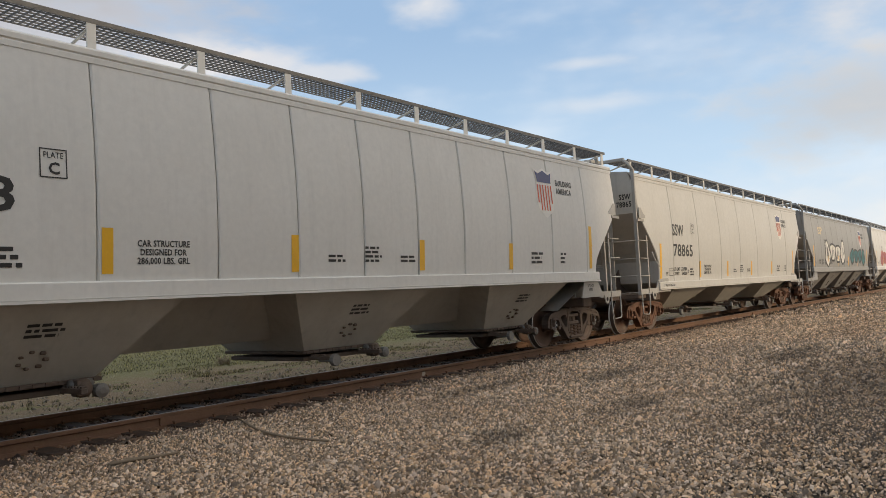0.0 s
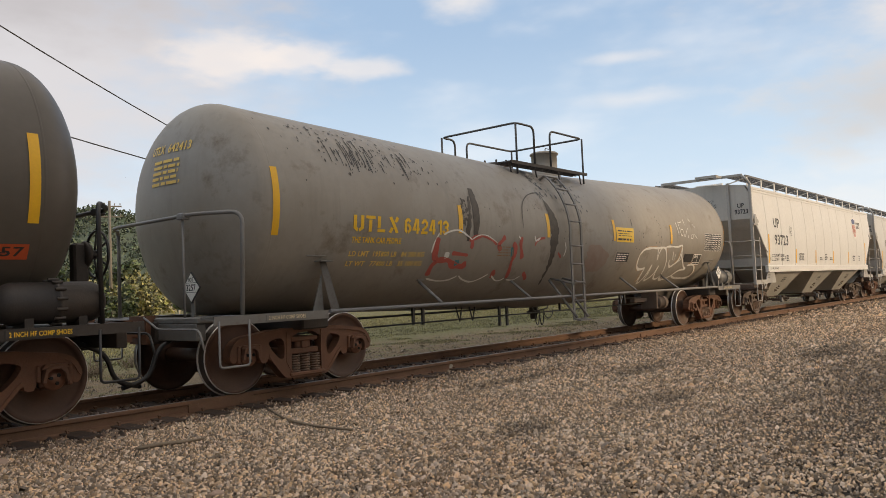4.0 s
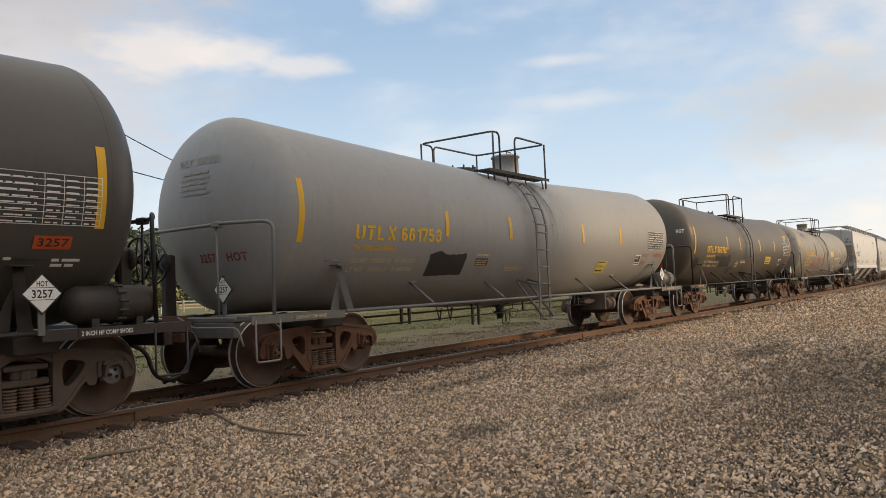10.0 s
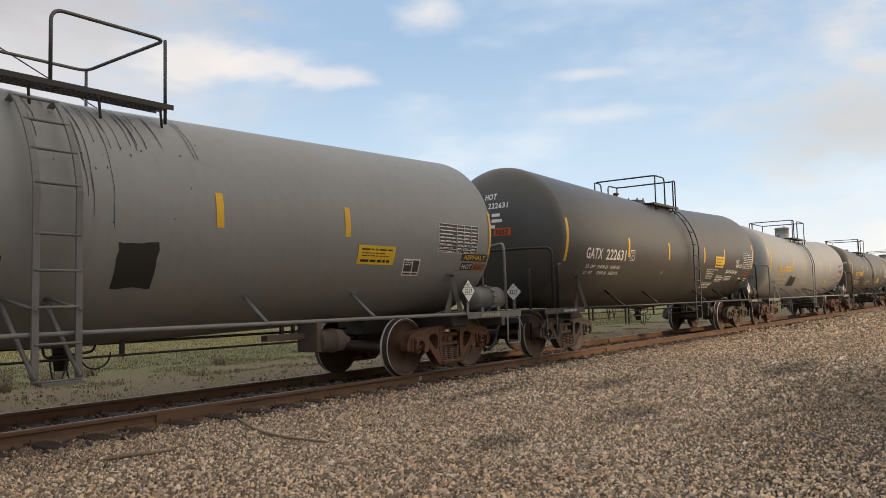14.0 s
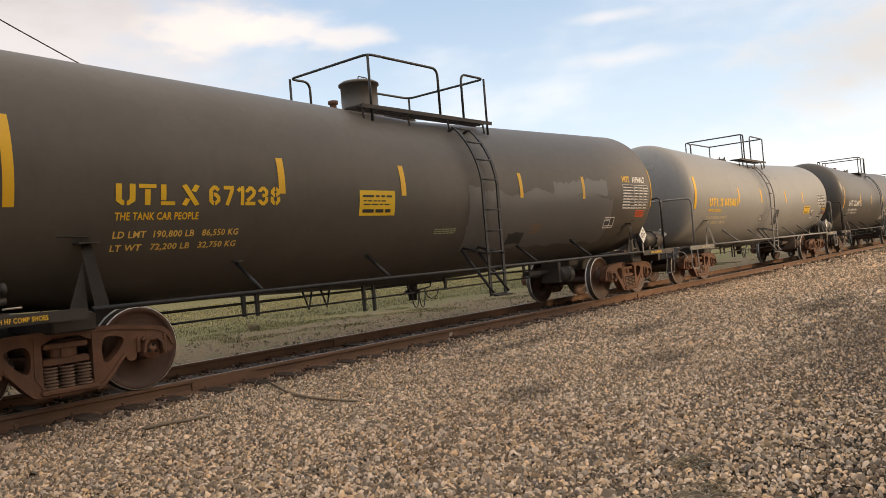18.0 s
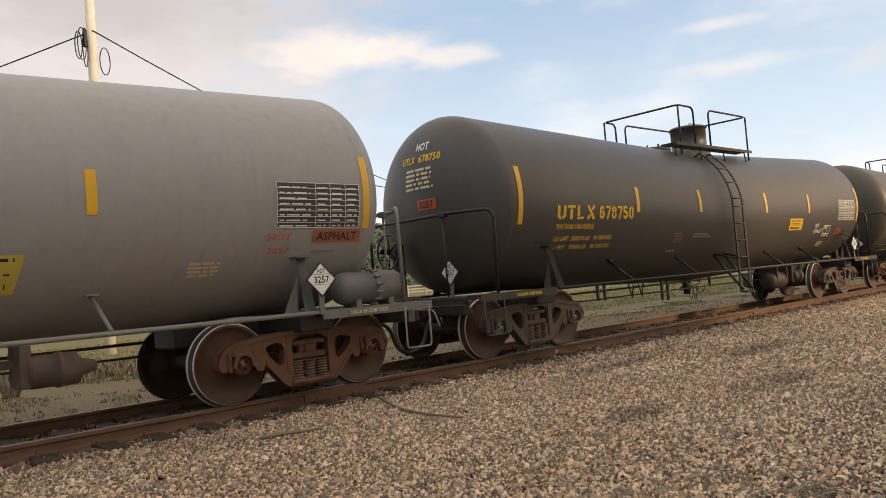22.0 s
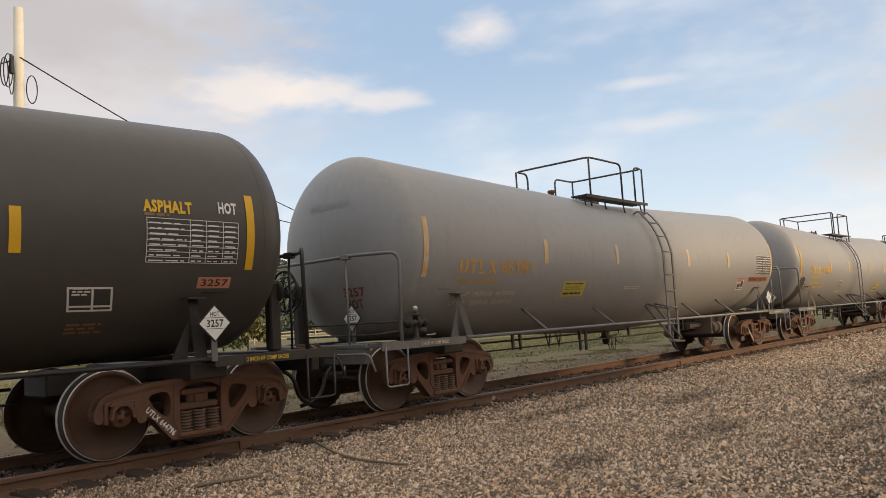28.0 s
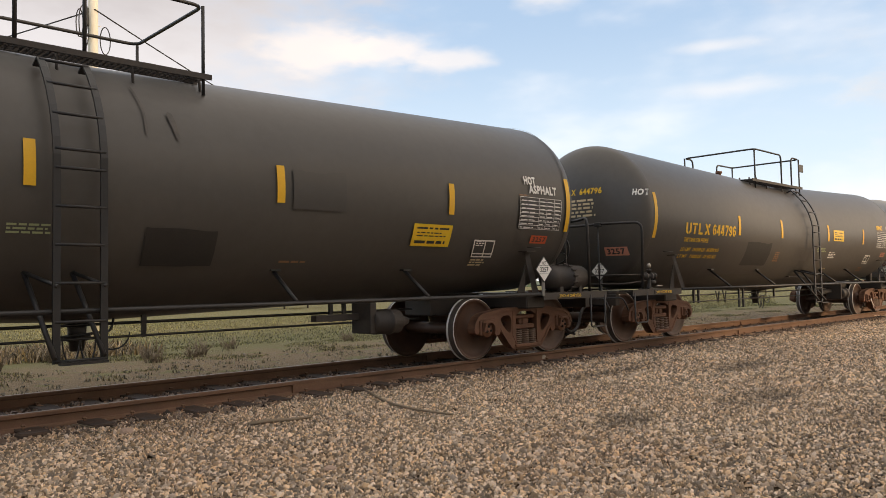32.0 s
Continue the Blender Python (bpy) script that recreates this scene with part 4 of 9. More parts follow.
g_xy = clumpy(scatter(22000, -3, 40, 12.4, 17, lambda x, y: x > -9), 0.55, 0.16)
blades("weeds", g_xy, RNG.uniform(0.012, 0.035, len(g_xy)), M["grass"], "low green weeds in patches on the dirt", "weeds", 0.006, 5, 0.05)
g_xy = scatter(30000, -3, 60, 16.0, 32, lambda x, y: x < 3 + y * 2.2)
blades("meadow_grass", g_xy, RNG.uniform(0.02, 0.05, len(g_xy)), M["grass"], "short green meadow grass behind the track", "grass", 0.010, 4, 0.12)
g_xy = clumpy(scatter(700, -3, 25, 12.4, 15.5, lambda x, y: x > -9), 0.9, 0.25)
blades("dry_weeds", g_xy, RNG.uniform(0.02, 0.06, len(g_xy)), M["weed"], "dry brown weed stalks among the dirt", "weeds", 0.006, 7, 0.06)

g_xy = scatter(520, 1.5, 6.8, 15.8, 18.6, lambda x, y: x < 8.6 - (y - 15.6) * 0.3)
blades("dead_grass", g_xy, RNG.uniform(0.10, 0.25, len(g_xy)), M["straw"], "tall dead straw-coloured grass behind the weeds", "grass", 0.013, 7, 0.07)
g_xy = scatter(260, 0, 24, 10.6, 14.5, lambda x, y: x > 0)
blades("tuft", g_xy, RNG.uniform(0.025, 0.06, len(g_xy)), M["weed"], "small brown tufts on the bare dirt", "weeds", 0.008, 9, 0.035)


# ---- trees and the wooded hill
def leaf_cloud(bm_co, centres, radii, count, size, squash=0.8):
    """Leaf quads about the surface and inside of uneven clumps."""
    out = []
    for (c, r) in zip(centres, radii):
        n = max(int(count * r * r), 12)
        d = RNG.normal(size=(n, 3))
        d /= np.linalg.norm(d, axis=1, keepdims=True)
        p = np.array(c) + d * (r * RNG.uniform(0.45, 1.08, (n, 1))) * np.array([1, 1, squash])
        out.append(p)
    p = np.concatenate(out)
    n = len(p)
    t = turns(n)
    s = size * RNG.uniform(0.5, 1.4, (n, 1, 1))
    q = np.array([[-1, -0.5, 0], [0.2, -0.7, 0.1], [1, 0.3, 0], [-0.2, 0.6, -0.1]])
    v = np.einsum("nij,kj->nki", t, q) * s + p[:, None]
    return v.reshape(-1, 3), np.arange(4 * n).reshape(n, 4)


def tree(name, x, y, height, width, leaf, leaf_size, label, seed, category="tree"):
    r = random.Random(seed)
    base = tagged(new(name), label, category)
    base.matrix_basis = pose(x, y, 0)
    bm = bmesh.new()
    limbs = []
    tube(bm, [(0, 0, -0.1), (0.03 * height * r.uniform(-1, 1), 0, height * 0.3), (0.05 * height * r.uniform(-1, 1), 0.02 * height, height * 0.75)], [height * 0.03, height * 0.022, height * 0.008], 7)
    for k in range(7):
        a, h = r.uniform(0, 6.28), height * r.uniform(0.15, 0.65)
        e = (math.cos(a) * width * r.uniform(0.25, 0.5), math.sin(a) * width * r.uniform(0.25, 0.5), min(h + height * r.uniform(0.1, 0.35), height * 0.95))
        tube(bm, [(0, 0, h), (e[0] * 0.5, e[1] * 0.5, h + (e[2] - h) * 0.6), e], [height * 0.012, height * 0.008, height * 0.003], 5)
        limbs.append(e)
    part("trunk", bm, M["bark"], base)
    cs = limbs + [(r.uniform(-0.4, 0.4) * width, r.uniform(-0.4, 0.4) * width, height * r.uniform(0.25, 0.9)) for k in range(12)]
    rs = [width * r.uniform(0.13, 0.25) for c in cs]
    co, q = leaf_cloud(None, cs, rs, 160 / (width * 0.2) ** 2 * 0.5, leaf_size)
    set_up("crown", meshed("crown", co, q, leaf), leaf, base)
    return base


def polar(azimuth, d):
    return d * math.cos(radians(azimuth)), d * math.sin(radians(azimuth))


rnd = random.Random(4)
for k in range(15):
    az, d = 56.5 + k * 1.75 + rnd.uniform(-0.5, 0.5), rnd.uniform(48, 64)
    x, y = polar(az, d)
    h = d * rnd.uniform(0.036, 0.062)
    tree("bush", x, y, h, h * 1.25, M["leaf_yellow"] if k % 3 != 1 else M["leaf"], 0.14, "rounded green and yellow roadside bush at the meadow's edge", 30 + k, "bush")
for k in range(13):
    az, d = 55 + k * 2.1 + rnd.uniform(-0.6, 0.6), rnd.uniform(95, 130)
    x, y = polar(az, d)
    h = d * rnd.uniform(0.05, 0.075)
    tree("tree", x, y, h, h * 0.9, M["leaf"] if k % 2 else M["leaf_far"], 0.3, "broad green tree below the wooded hill", 60 + k)


def hill_height(X, Y):
    a = np.degrees(np.arctan2(Y, X))
    d = np.hypot(X, Y)
    top = 46 + 5 * np.sin(a * 0.19 + 1.0) + 3 * np.sin(a * 0.53) + 1.5 * np.sin(a * 1.3)
    s = np.clip((d - 230) / 230, 0, 1)
    edge = np.clip((a - 38) / 16, 0, 1) * np.clip((128 - a) / 10, 0, 1)
    return -1.0 + top * (3 * s ** 2 - 2 * s ** 3) * edge * (d < 900)


aa, dd = np.meshgrid(np.radians(np.arange(36, 131, 1.5)), np.array([225, 260, 300, 340, 380, 420, 460, 520, 600]))
HX, HY = dd * np.cos(aa), dd * np.sin(aa)
co = np.stack([HX.ravel(), HY.ravel(), hill_height(HX, HY).ravel()], -1)
nx = aa.shape[1]
me = meshed("hill", co, np.array([(j * nx + i, j * nx + i + 1, (j + 1) * nx + i + 1, (j + 1) * nx + i) for j in range(aa.shape[0] - 1) for i in range(nx - 1)]), M["leaf_far"])
tagged(new("hill", me), "dark green wooded hill in the distance", "hill", kind="structure")
n = 5200
a, d = np.radians(RNG.uniform(40, 126, n)), RNG.uniform(240, 500, n)
cx, cy = d * np.cos(a), d * np.sin(a)
cz = hill_height(cx, cy)
co, q = leaf_cloud(None, np.stack([cx, cy, cz + 1.5], -1), RNG.uniform(2.0, 4.6, n), 1.6, 0.75)
tagged(new("woodland", meshed("woodland", co, q, M["leaf_far"])), "dense green woodland covering the hill", "woodland", kind="stuff")


# ---- utility poles and their cables
def cable(name, pts, sag, r, label, n=14):
    bm = bmesh.new()
    for a, b_ in zip(pts, pts[1:]):
        a, b_ = Vector(a), Vector(b_)
        tube(bm, [a.lerp(b_, i / n) - Vector((0, 0, sag * 4 * (i / n) * (1 - i / n))) for i in range(n + 1)], r, 5)
    return tagged(part(name, bm, M["cable"]), label, "cable")


px, py = polar(70.9, 25.0)
pole = tagged(new("utility_pole"), "tall pale weathered wooden utility pole with hanging cable loops", "utility pole")
pole.matrix_basis = pose(px, py, 0)
bm = bmesh.new()
tube(bm, [(0, 0, -0.3), (0, 0, 4), (0, 0, 8), (0, 0, 11.3)], [0.17, 0.165, 0.15, 0.135], 14)
for k in range(16):
    s = -1 if k % 2 else 1
    tube(bm, [(0.14 * s, -0.05, 3.0 + 0.45 * k), (0.22 * s, -0.05, 3.0 + 0.45 * k)], 0.009, 5)
part("shaft", bm, M["pole_wood"], pole)
for k, (dx, dz, w, h) in enumerate(((-0.34, 9.3, 0.12, 0.5), (-0.44, 9.25, 0.1, 0.42), (-0.25, 9.2, 0.07, 0.6), (0.3, 8.85, 0.15, 0.42), (0.33, 7.0, 0.16, 0.4))):
    bm = bmesh.new()
    tube(bm, [(dx + w * math.cos(u), -0.16, dz + h * math.sin(u)) for u in [i * 6.283 / 18 for i in range(19)]], 0.016, 6)
    part("cable_loop", bm, M["cable"], pole, "black slack cable loop tied to the pole")
bm = bmesh.new()
box(bm, -0.30, -0.20, -0.24, -0.12, 9.2, 9.75, 0, 0.02)
part("splice_box", bm, M["cable"], pole)
cable("overhead_cable", [(px, py - 0.15, 9.75), (46, 38.6, 5.6)], 1.3, 0.022, "black overhead cable sagging from the pole", 20)
cable("overhead_cable", [(px, py - 0.15, 6.95), (52, 42, 7.4)], 0.75, 0.022, "black lower overhead cable", 20)
cable("overhead_cable", [(px, py - 0.15, 9.75), (-5.2, 59.8, 9.4)], 0.4, 0.022, "black overhead cable sagging from the pole", 16)
cable("overhead_cable", [(px, py - 0.15, 6.9), (-4, 33, 1.5)], 0.2, 0.014, "thin black cable running down from the pole", 8)
qx, qy = polar(63.25, 88.0)
pole = tagged(new("utility_pole"), "distant gray wooden utility pole with a crossarm", "utility pole")
pole.matrix_basis = pose(qx, qy, 0, 0, 0, -30)
bm = bmesh.new()
tube(bm, [(0, 0, -0.3), (0, 0, 12.3)], [0.19, 0.13], 10)
part("shaft", bm, M["pole_far"], pole)
for z in (11.7, 10.6):
    bm = bmesh.new()
    box(bm, -1.2, 1.2, -0.06, 0.06, z - 0.07, z + 0.07, 0, 0.01)
    part("crossarm", bm, M["pole_far"], pole)
    for u in (-1.05, -0.5, 0.5, 1.05):
        bm = bmesh.new()
        lathe(bm, [(0.0, 0.3), (0.05, 0.26), (0.06, 0.15), (0.03, 0.1), (0.03, 0.0)], pose(u, 0, z + 0.06), 8)
        part("insulator", bm, M["pipe_gray"], pole)

# ---- the yard's far end: a long shed and a mast
shed = tagged(new("warehouse"), "long cream metal warehouse with a yellow roof edge", "warehouse")
shed.matrix_basis = pose(335, 3, 0)
bm = bmesh.new()
box(bm, 0, 40, -36, 25, 0, 6.2)
part("lower_wall", bm, M["wall_dark"], shed)
bm = bmesh.new()
box(bm, -0.3, 40.3, -36.3, 25.3, 6.2, 9.4)
for k in range(60):
    box(bm, -0.38, -0.3, -36 + k * 1.02, -35.6 + k * 1.02, 6.25, 9.35)
part("upper_wall", bm, M["wall_cream"], shed)
bm = bmesh.new()
box(bm, -0.8, 40.8, -36.8, 25.8, 9.4, 10.6, 0, 0.1)
part("roof", bm, M["roof_yellow"], shed)
for k in range(5):
    bm = bmesh.new()
    box(bm, -0.06, 0.0, -30 + k * 11, -25 + k * 11, 0, 4.6)
    part("loading_door", bm, M["steel_gray"], shed)
mx, my = polar(6.5, 190)
mast = tagged(new("lamp_mast"), "slender gray lamp mast with two arms", "lamp mast")
mast.matrix_basis = pose(mx, my, 0)
bm = bmesh.new()
tube(bm, [(0, 0, 0), (0, 0, 9.8)], [0.12, 0.07], 8)
part("shaft", bm, M["pole_far"], mast)
for s in (-1, 1):
    bm = bmesh.new()
    tube(bm, bent([(0, 0, 9.2), (0, 0.8 * s, 9.9), (0, 1.4 * s, 9.9)], 0.3), 0.05, 6)
    box(bm, -0.15, 0.15, min(1.1 * s, 1.7 * s), max(1.1 * s, 1.7 * s), 9.82, 9.95, 0, 0.03)
    part("lamp_arm", bm, M["pole_far"], mast)

# ---- the building behind the viewer, whose shadow lies over the near stretch of track
hall = tagged(new("depot_building"), "plain tan metal depot building beside the lot", "building")
hall.matrix_basis = pose(0, -15, 0)
bm = bmesh.new()
box(bm, -80, 28.5, -22, 0, 0, 12.4)
part("wall", bm, M["cladding"], hall)
bm = bmesh.new()
box(bm, -80.3, 28.8, -22.3, 0.3, 12.4, 12.75, 0, 0.05)
part("roof", bm, M["steel_gray"], hall)

# ---- far road edge: a rail fence and two warning signs
fence = tagged(new("rail_fence"), "pale wooden rail fence along the far road", "fence")


def fence_post_mesh(b):
    box(b, -0.07, 0.07, -0.07, 0.07, -0.2, 1.35, 0, 0.015)


def fence_rail_mesh(b):
    box(b, -1.25, 1.25, -0.02, 0.02, -0.07, 0.07, 0, 0.01)


for k in range(26):
    x, y = 8 + 2.5 * k, 76 - 0.35 * k
    shared("fence_post", fence_post_mesh, M["fence_wood"], "post", fence, pose(x, y, 0))
    for z in (0.45, 0.8, 1.15):
        shared("fence_rail", fence_rail_mesh, M["fence_wood"], "rail", fence, pose(x + 1.25, y - 0.1, z, 0, 0, -8))
for az, d in ((52.49, 84.0), (60.2, 88.0)):
    x, y = polar(az, d)
    s_ = tagged(new("road_sign"), "yellow diamond warning sign on a thin post", "road sign")
    s_.matrix_basis = pose(x, y, 0, 0, 0, az - 90)
    bm = bmesh.new()
    tube(bm, [(0, 0.03, -0.2), (0, 0.03, 2.9)], 0.04, 6)
    part("post", bm, M["pole_far"], s_)
    bm = bmesh.new()
    plate(bm, [(0, 1.78), (0.62, 2.40), (0, 3.02), (-0.62, 2.40)], (), -0.02, 0.0)
    tidy(bm)
    part("sign_face", bm, M["sign_diamond"], s_)


# ---- bare shrubs in the weeds behind the track
def shrub(x, y, height, seed, stems=26):
    r = random.Random(seed)
    bm = bmesh.new()
    for k in range(stems):
        a, lean, h = r.uniform(0, 6.283), r.uniform(0.15, 0.9), height * r.uniform(0.5, 1.1)
        d = Vector((math.cos(a) * lean, math.sin(a) * lean, 1)).normalized()
        p0 = Vector((r.uniform(-0.12, 0.12), r.uniform(-0.12, 0.12), -0.03))
        p1, p2 = p0 + d * h * 0.55, p0 + d * h + Vector((r.uniform(-0.1, 0.1), r.uniform(-0.1, 0.1), 0.03))
        tube(bm, [p0, p1, p2], [0.008, 0.006, 0.003], 4)
        for j in range(3):
            q = p0.lerp(p1, r.uniform(0.4, 1)) if j else p1
            tube(bm, [q, q + Vector((r.uniform(-0.25, 0.25), r.uniform(-0.25, 0.25), r.uniform(0.05, 0.28))) * height], [0.004, 0.002], 3)
    ob = tagged(part("bare_shrub", bm, M["branch"]), "leafless gray-brown twiggy shrub among the weeds", "shrub")
    ob.matrix_basis = pose(x, y, 0)


for k, (x, y, h) in enumerate(((7.07, 14.5, 0.40), (6.1, 14.8, 0.35), (6.7, 14.1, 0.3), (5.8, 13.8, 0.28), (8.2, 15.4, 0.3), (4.6, 15.6, 0.45), (3.4, 14.6, 0.45), (11.2, 15.2, 0.25))):
    shrub(x, y, h, 40 + k)

# ---- a low shop far beyond the meadow with bright panels under its eaves
x, y = polar(69.3, 150)
shop = tagged(new("shop_building"), "low dark-roofed shop with bright red and white panels", "building")
shop.matrix_basis = pose(x, y, 0, 0, 0, -20)
bm = bmesh.new()
box(bm, -16, 16, 0, 10, 0, 4.2)
part("wall", bm, M["wall_dark"], shop)
bm = bmesh.new()
box(bm, -16.5, 16.5, -0.6, 10.5, 4.2, 5.0, 0, 0.1)
part("roof", bm, M["steel_black"], shop)
for k in range(11):
    bm = bmesh.new()
    box(bm, -14.5 + 2.7 * k, -13.3 + 2.7 * k, -0.72, -0.62, 2.7, 4.0, 0, 0.02)
    part("panel", bm, M[("orange", "white", "red_ink", "orange_dull")[k % 4]], shop)

# ---- wheel trucks
WHEEL_R, AXLE_HALF = 0.457, 0.889


def wheelset_mesh(bm):
    prof = [(0.0, -0.095), (0.115, -0.095), (0.125, -0.07), (0.14, -0.045), (0.25, -0.022), (0.36, -0.03), (0.395, -0.046), (0.408, -0.060),
            (0.446, -0.066), (0.457, -0.056), (0.460, 0.02), (0.470, 0.034), (0.485, 0.046), (0.480, 0.062), (0.40, 0.064), (0.392, 0.03), (0.30, 0.04), (0.14, 0.05), (0.12, 0.09), (0.09, 0.09)]
    mats = [0, 0, 0, 0, 0, 0, 0, 0, 1, 4, 4, 1, 1, 0, 0, 0, 0, 0, 0]
    for s in (-1, 1):
        lathe(bm, prof, pose(0, s * GAUGE, 0, -90 * s, 0, 0) @ Matrix.Diagonal((1, 1, -1, 1)), 40, mats=mats)
        lathe(bm, [(0.09, -0.16), (0.115, -0.16), (0.115, 0.04), (0.10, 0.055), (0.065, 0.06), (0.062, 0.075), (0.0, 0.078)], pose(0, s * 1.03, 0, -90 * s, 0, 0), 20, mats=[0, 0, 2, 2, 2, 2])
        for k in range(3):
            a = 2 * math.pi * k / 3
            lathe(bm, [(0.0, 0.088), (0.019, 0.086), (0.021, 0.06)], pose(0.045 * math.cos(a), s * 1.03, 0.045 * math.sin(a), -90 * s, 0, 0), 6, mi=3, smooth=False)
    tube(bm, [(0, -1.0, 0), (0, -0.7, 0), (0, 0.7, 0), (0, 1.0, 0)], [0.075, 0.09, 0.09, 0.075], 12)
    tidy(bm)


def eased(pts, times=2):
    """A closed outline with its corners cut round."""
    for k in range(times):
        pts = [q for a, b_ in zip(pts, pts[1:] + pts[:1]) for q in ((a[0] * 0.75 + b_[0] * 0.25, a[1] * 0.75 + b_[1] * 0.25), (a[0] * 0.25 + b_[0] * 0.75, a[1] * 0.25 + b_[1] * 0.75))]
    return pts


def side_frame_mesh(bm):
    out = [(-1.17, 0.50), (-1.10, 0.64), (-0.98, 0.70), (-0.80, 0.72), (-0.45, 0.765), (0.45, 0.765), (0.80, 0.72), (0.98, 0.70), (1.10, 0.64), (1.17, 0.50),
           (1.14, 0.40), (1.06, 0.40), (1.05, 0.53), (0.99, 0.575), (0.79, 0.575), (0.73, 0.53), (0.72, 0.36), (0.62, 0.36), (0.60, 0.43), (0.37, 0.16), (0.30, 0.13),
           (-0.30, 0.13), (-0.37, 0.16), (-0.60, 0.43), (-0.62, 0.36), (-0.72, 0.36), (-0.73, 0.53), (-0.79, 0.575), (-0.99, 0.575), (-1.05, 0.53), (-1.06, 0.40), (-1.14, 0.40)]
    tri = eased([(0.345, 0.66), (0.57, 0.635), (0.60, 0.57), (0.44, 0.39), (0.35, 0.38)])
    spring = eased([(-0.27, 0.19), (0.27, 0.19), (0.275, 0.44), (0.25, 0.70), (-0.25, 0.70), (-0.275, 0.44)], 1)
    plate(bm, eased(out, 1), (tri, [(-x, z) for x, z in reversed(tri)], spring), -0.07, 0.07)
    # flanges that stand proud of the web
    rim = [(-1.17, 0.50), (-1.10, 0.64), (-0.98, 0.70), (-0.80, 0.72), (-0.45, 0.765), (0.45, 0.765), (0.80, 0.72), (0.98, 0.70), (1.10, 0.64), (1.17, 0.50)]
    low = [(0.60, 0.43), (0.37, 0.16), (0.30, 0.13), (-0.30, 0.13), (-0.37, 0.16), (-0.60, 0.43)]
    for line, w in ((rim, 0.045), (low, 0.04)):
        inner = [(x * 0.975, z - w if line is rim else z + w) for x, z in line]
        plate(bm, eased(line + inner[::-1], 1), (), -0.082, 0.0)
    for s in (-1, 1):
        plate(bm, [(s * 0.245, 0.20), (s * 0.325, 0.34), (s * 0.315, 0.74), (s * 0.25, 0.74)], (), -0.078, 0.0)
        box(bm, s * 0.889 - 0.15, s * 0.889 + 0.15, -0.09, 0.07, 0.565, 0.60, 0, 0.01)
        for u in (-1, 1):
            box(bm, s * 0.889 + u * 0.148 - 0.022, s * 0.889 + u * 0.148 + 0.022, -0.10, 0.06, 0.38 if u == s else 0.43, 0.60, 0, 0.012)
        plate(bm, [(s * 0.889 - 0.13, 0.56), (s * 0.889 + 0.13, 0.56), (s * 0.889 + 0.10, 0.60), (s * 0.889 - 0.10, 0.60)], (), -0.12, -0.08)
    box(bm, -0.28, 0.28, -0.11, 0.09, 0.15, 0.20, 0, 0.012)
    tidy(bm)


def adapter_mesh(bm):
    box(bm, -0.124, 0.124, -0.03, 0.05, -0.09, 0.105, 0, 0.02)
    plate(bm, [(-0.13, -0.02), (-0.10, 0.10), (-0.06, 0.118), (0.06, 0.118), (0.10, 0.10), (0.13, -0.02), (0.10, -0.03), (0.085, 0.06), (0.04, 0.098), (-0.04, 0.098), (-0.085, 0.06), (-0.10, -0.03)], (), -0.115, 0.06)
    tidy(bm)


def spring_mesh(bm):
    prof = []
    for k in range(7):
        z = 0.20 + k * 0.032
        prof += [(0.052, z), (0.076, z + 0.004), (0.081, z + 0.012), (0.076, z + 0.020), (0.052, z + 0.024)]
    lathe(bm, prof, pose(0, 0, 0), 12)


def bolster_mesh(bm):
    box(bm, -0.235, 0.235, -1.04, 1.04, 0.425, 0.50, 0, 0.012)
    box(bm, -0.13, 0.13, -1.02, 1.02, 0.49, 0.60, 0, 0.02)
    box(bm, -0.22, 0.22, -1.05, 1.05, 0.585, 0.645, 0, 0.012)
    box(bm, -0.24, 0.24, -0.30, 0.30, 0.62, 0.74, 0, 0.03)
    for s in (-1, 1):
        box(bm, -0.05, 0.05, s * 1.0 - 0.045, s * 1.0 + 0.045, 0.49, 0.59, 0, 0.01)
        box(bm, -0.12, 0.12, s * 0.64 - 0.12, s * 0.64 + 0.12, 0.66, 0.73, 0, 0.01)


def brake_mesh(bm):
    for s in (-1, 1):
        box(bm, s * 0.40 - 0.05, s * 0.40 + 0.05, -0.72, 0.72, 0.32, 0.40, 0, 0.01)
        for e in (-1, 1):
            plate(bm, [(s * 0.45, 0.28), (s * 0.455, 0.56), (s * 0.41, 0.54), (s * 0.41, 0.30)], (), e * GAUGE - 0.05, e * GAUGE + 0.05)
    tube(bm, [(-0.42, -0.1, 0.36), (0.42, 0.1, 0.30)], 0.022, 6)
    tidy(bm)


WHEELS = []


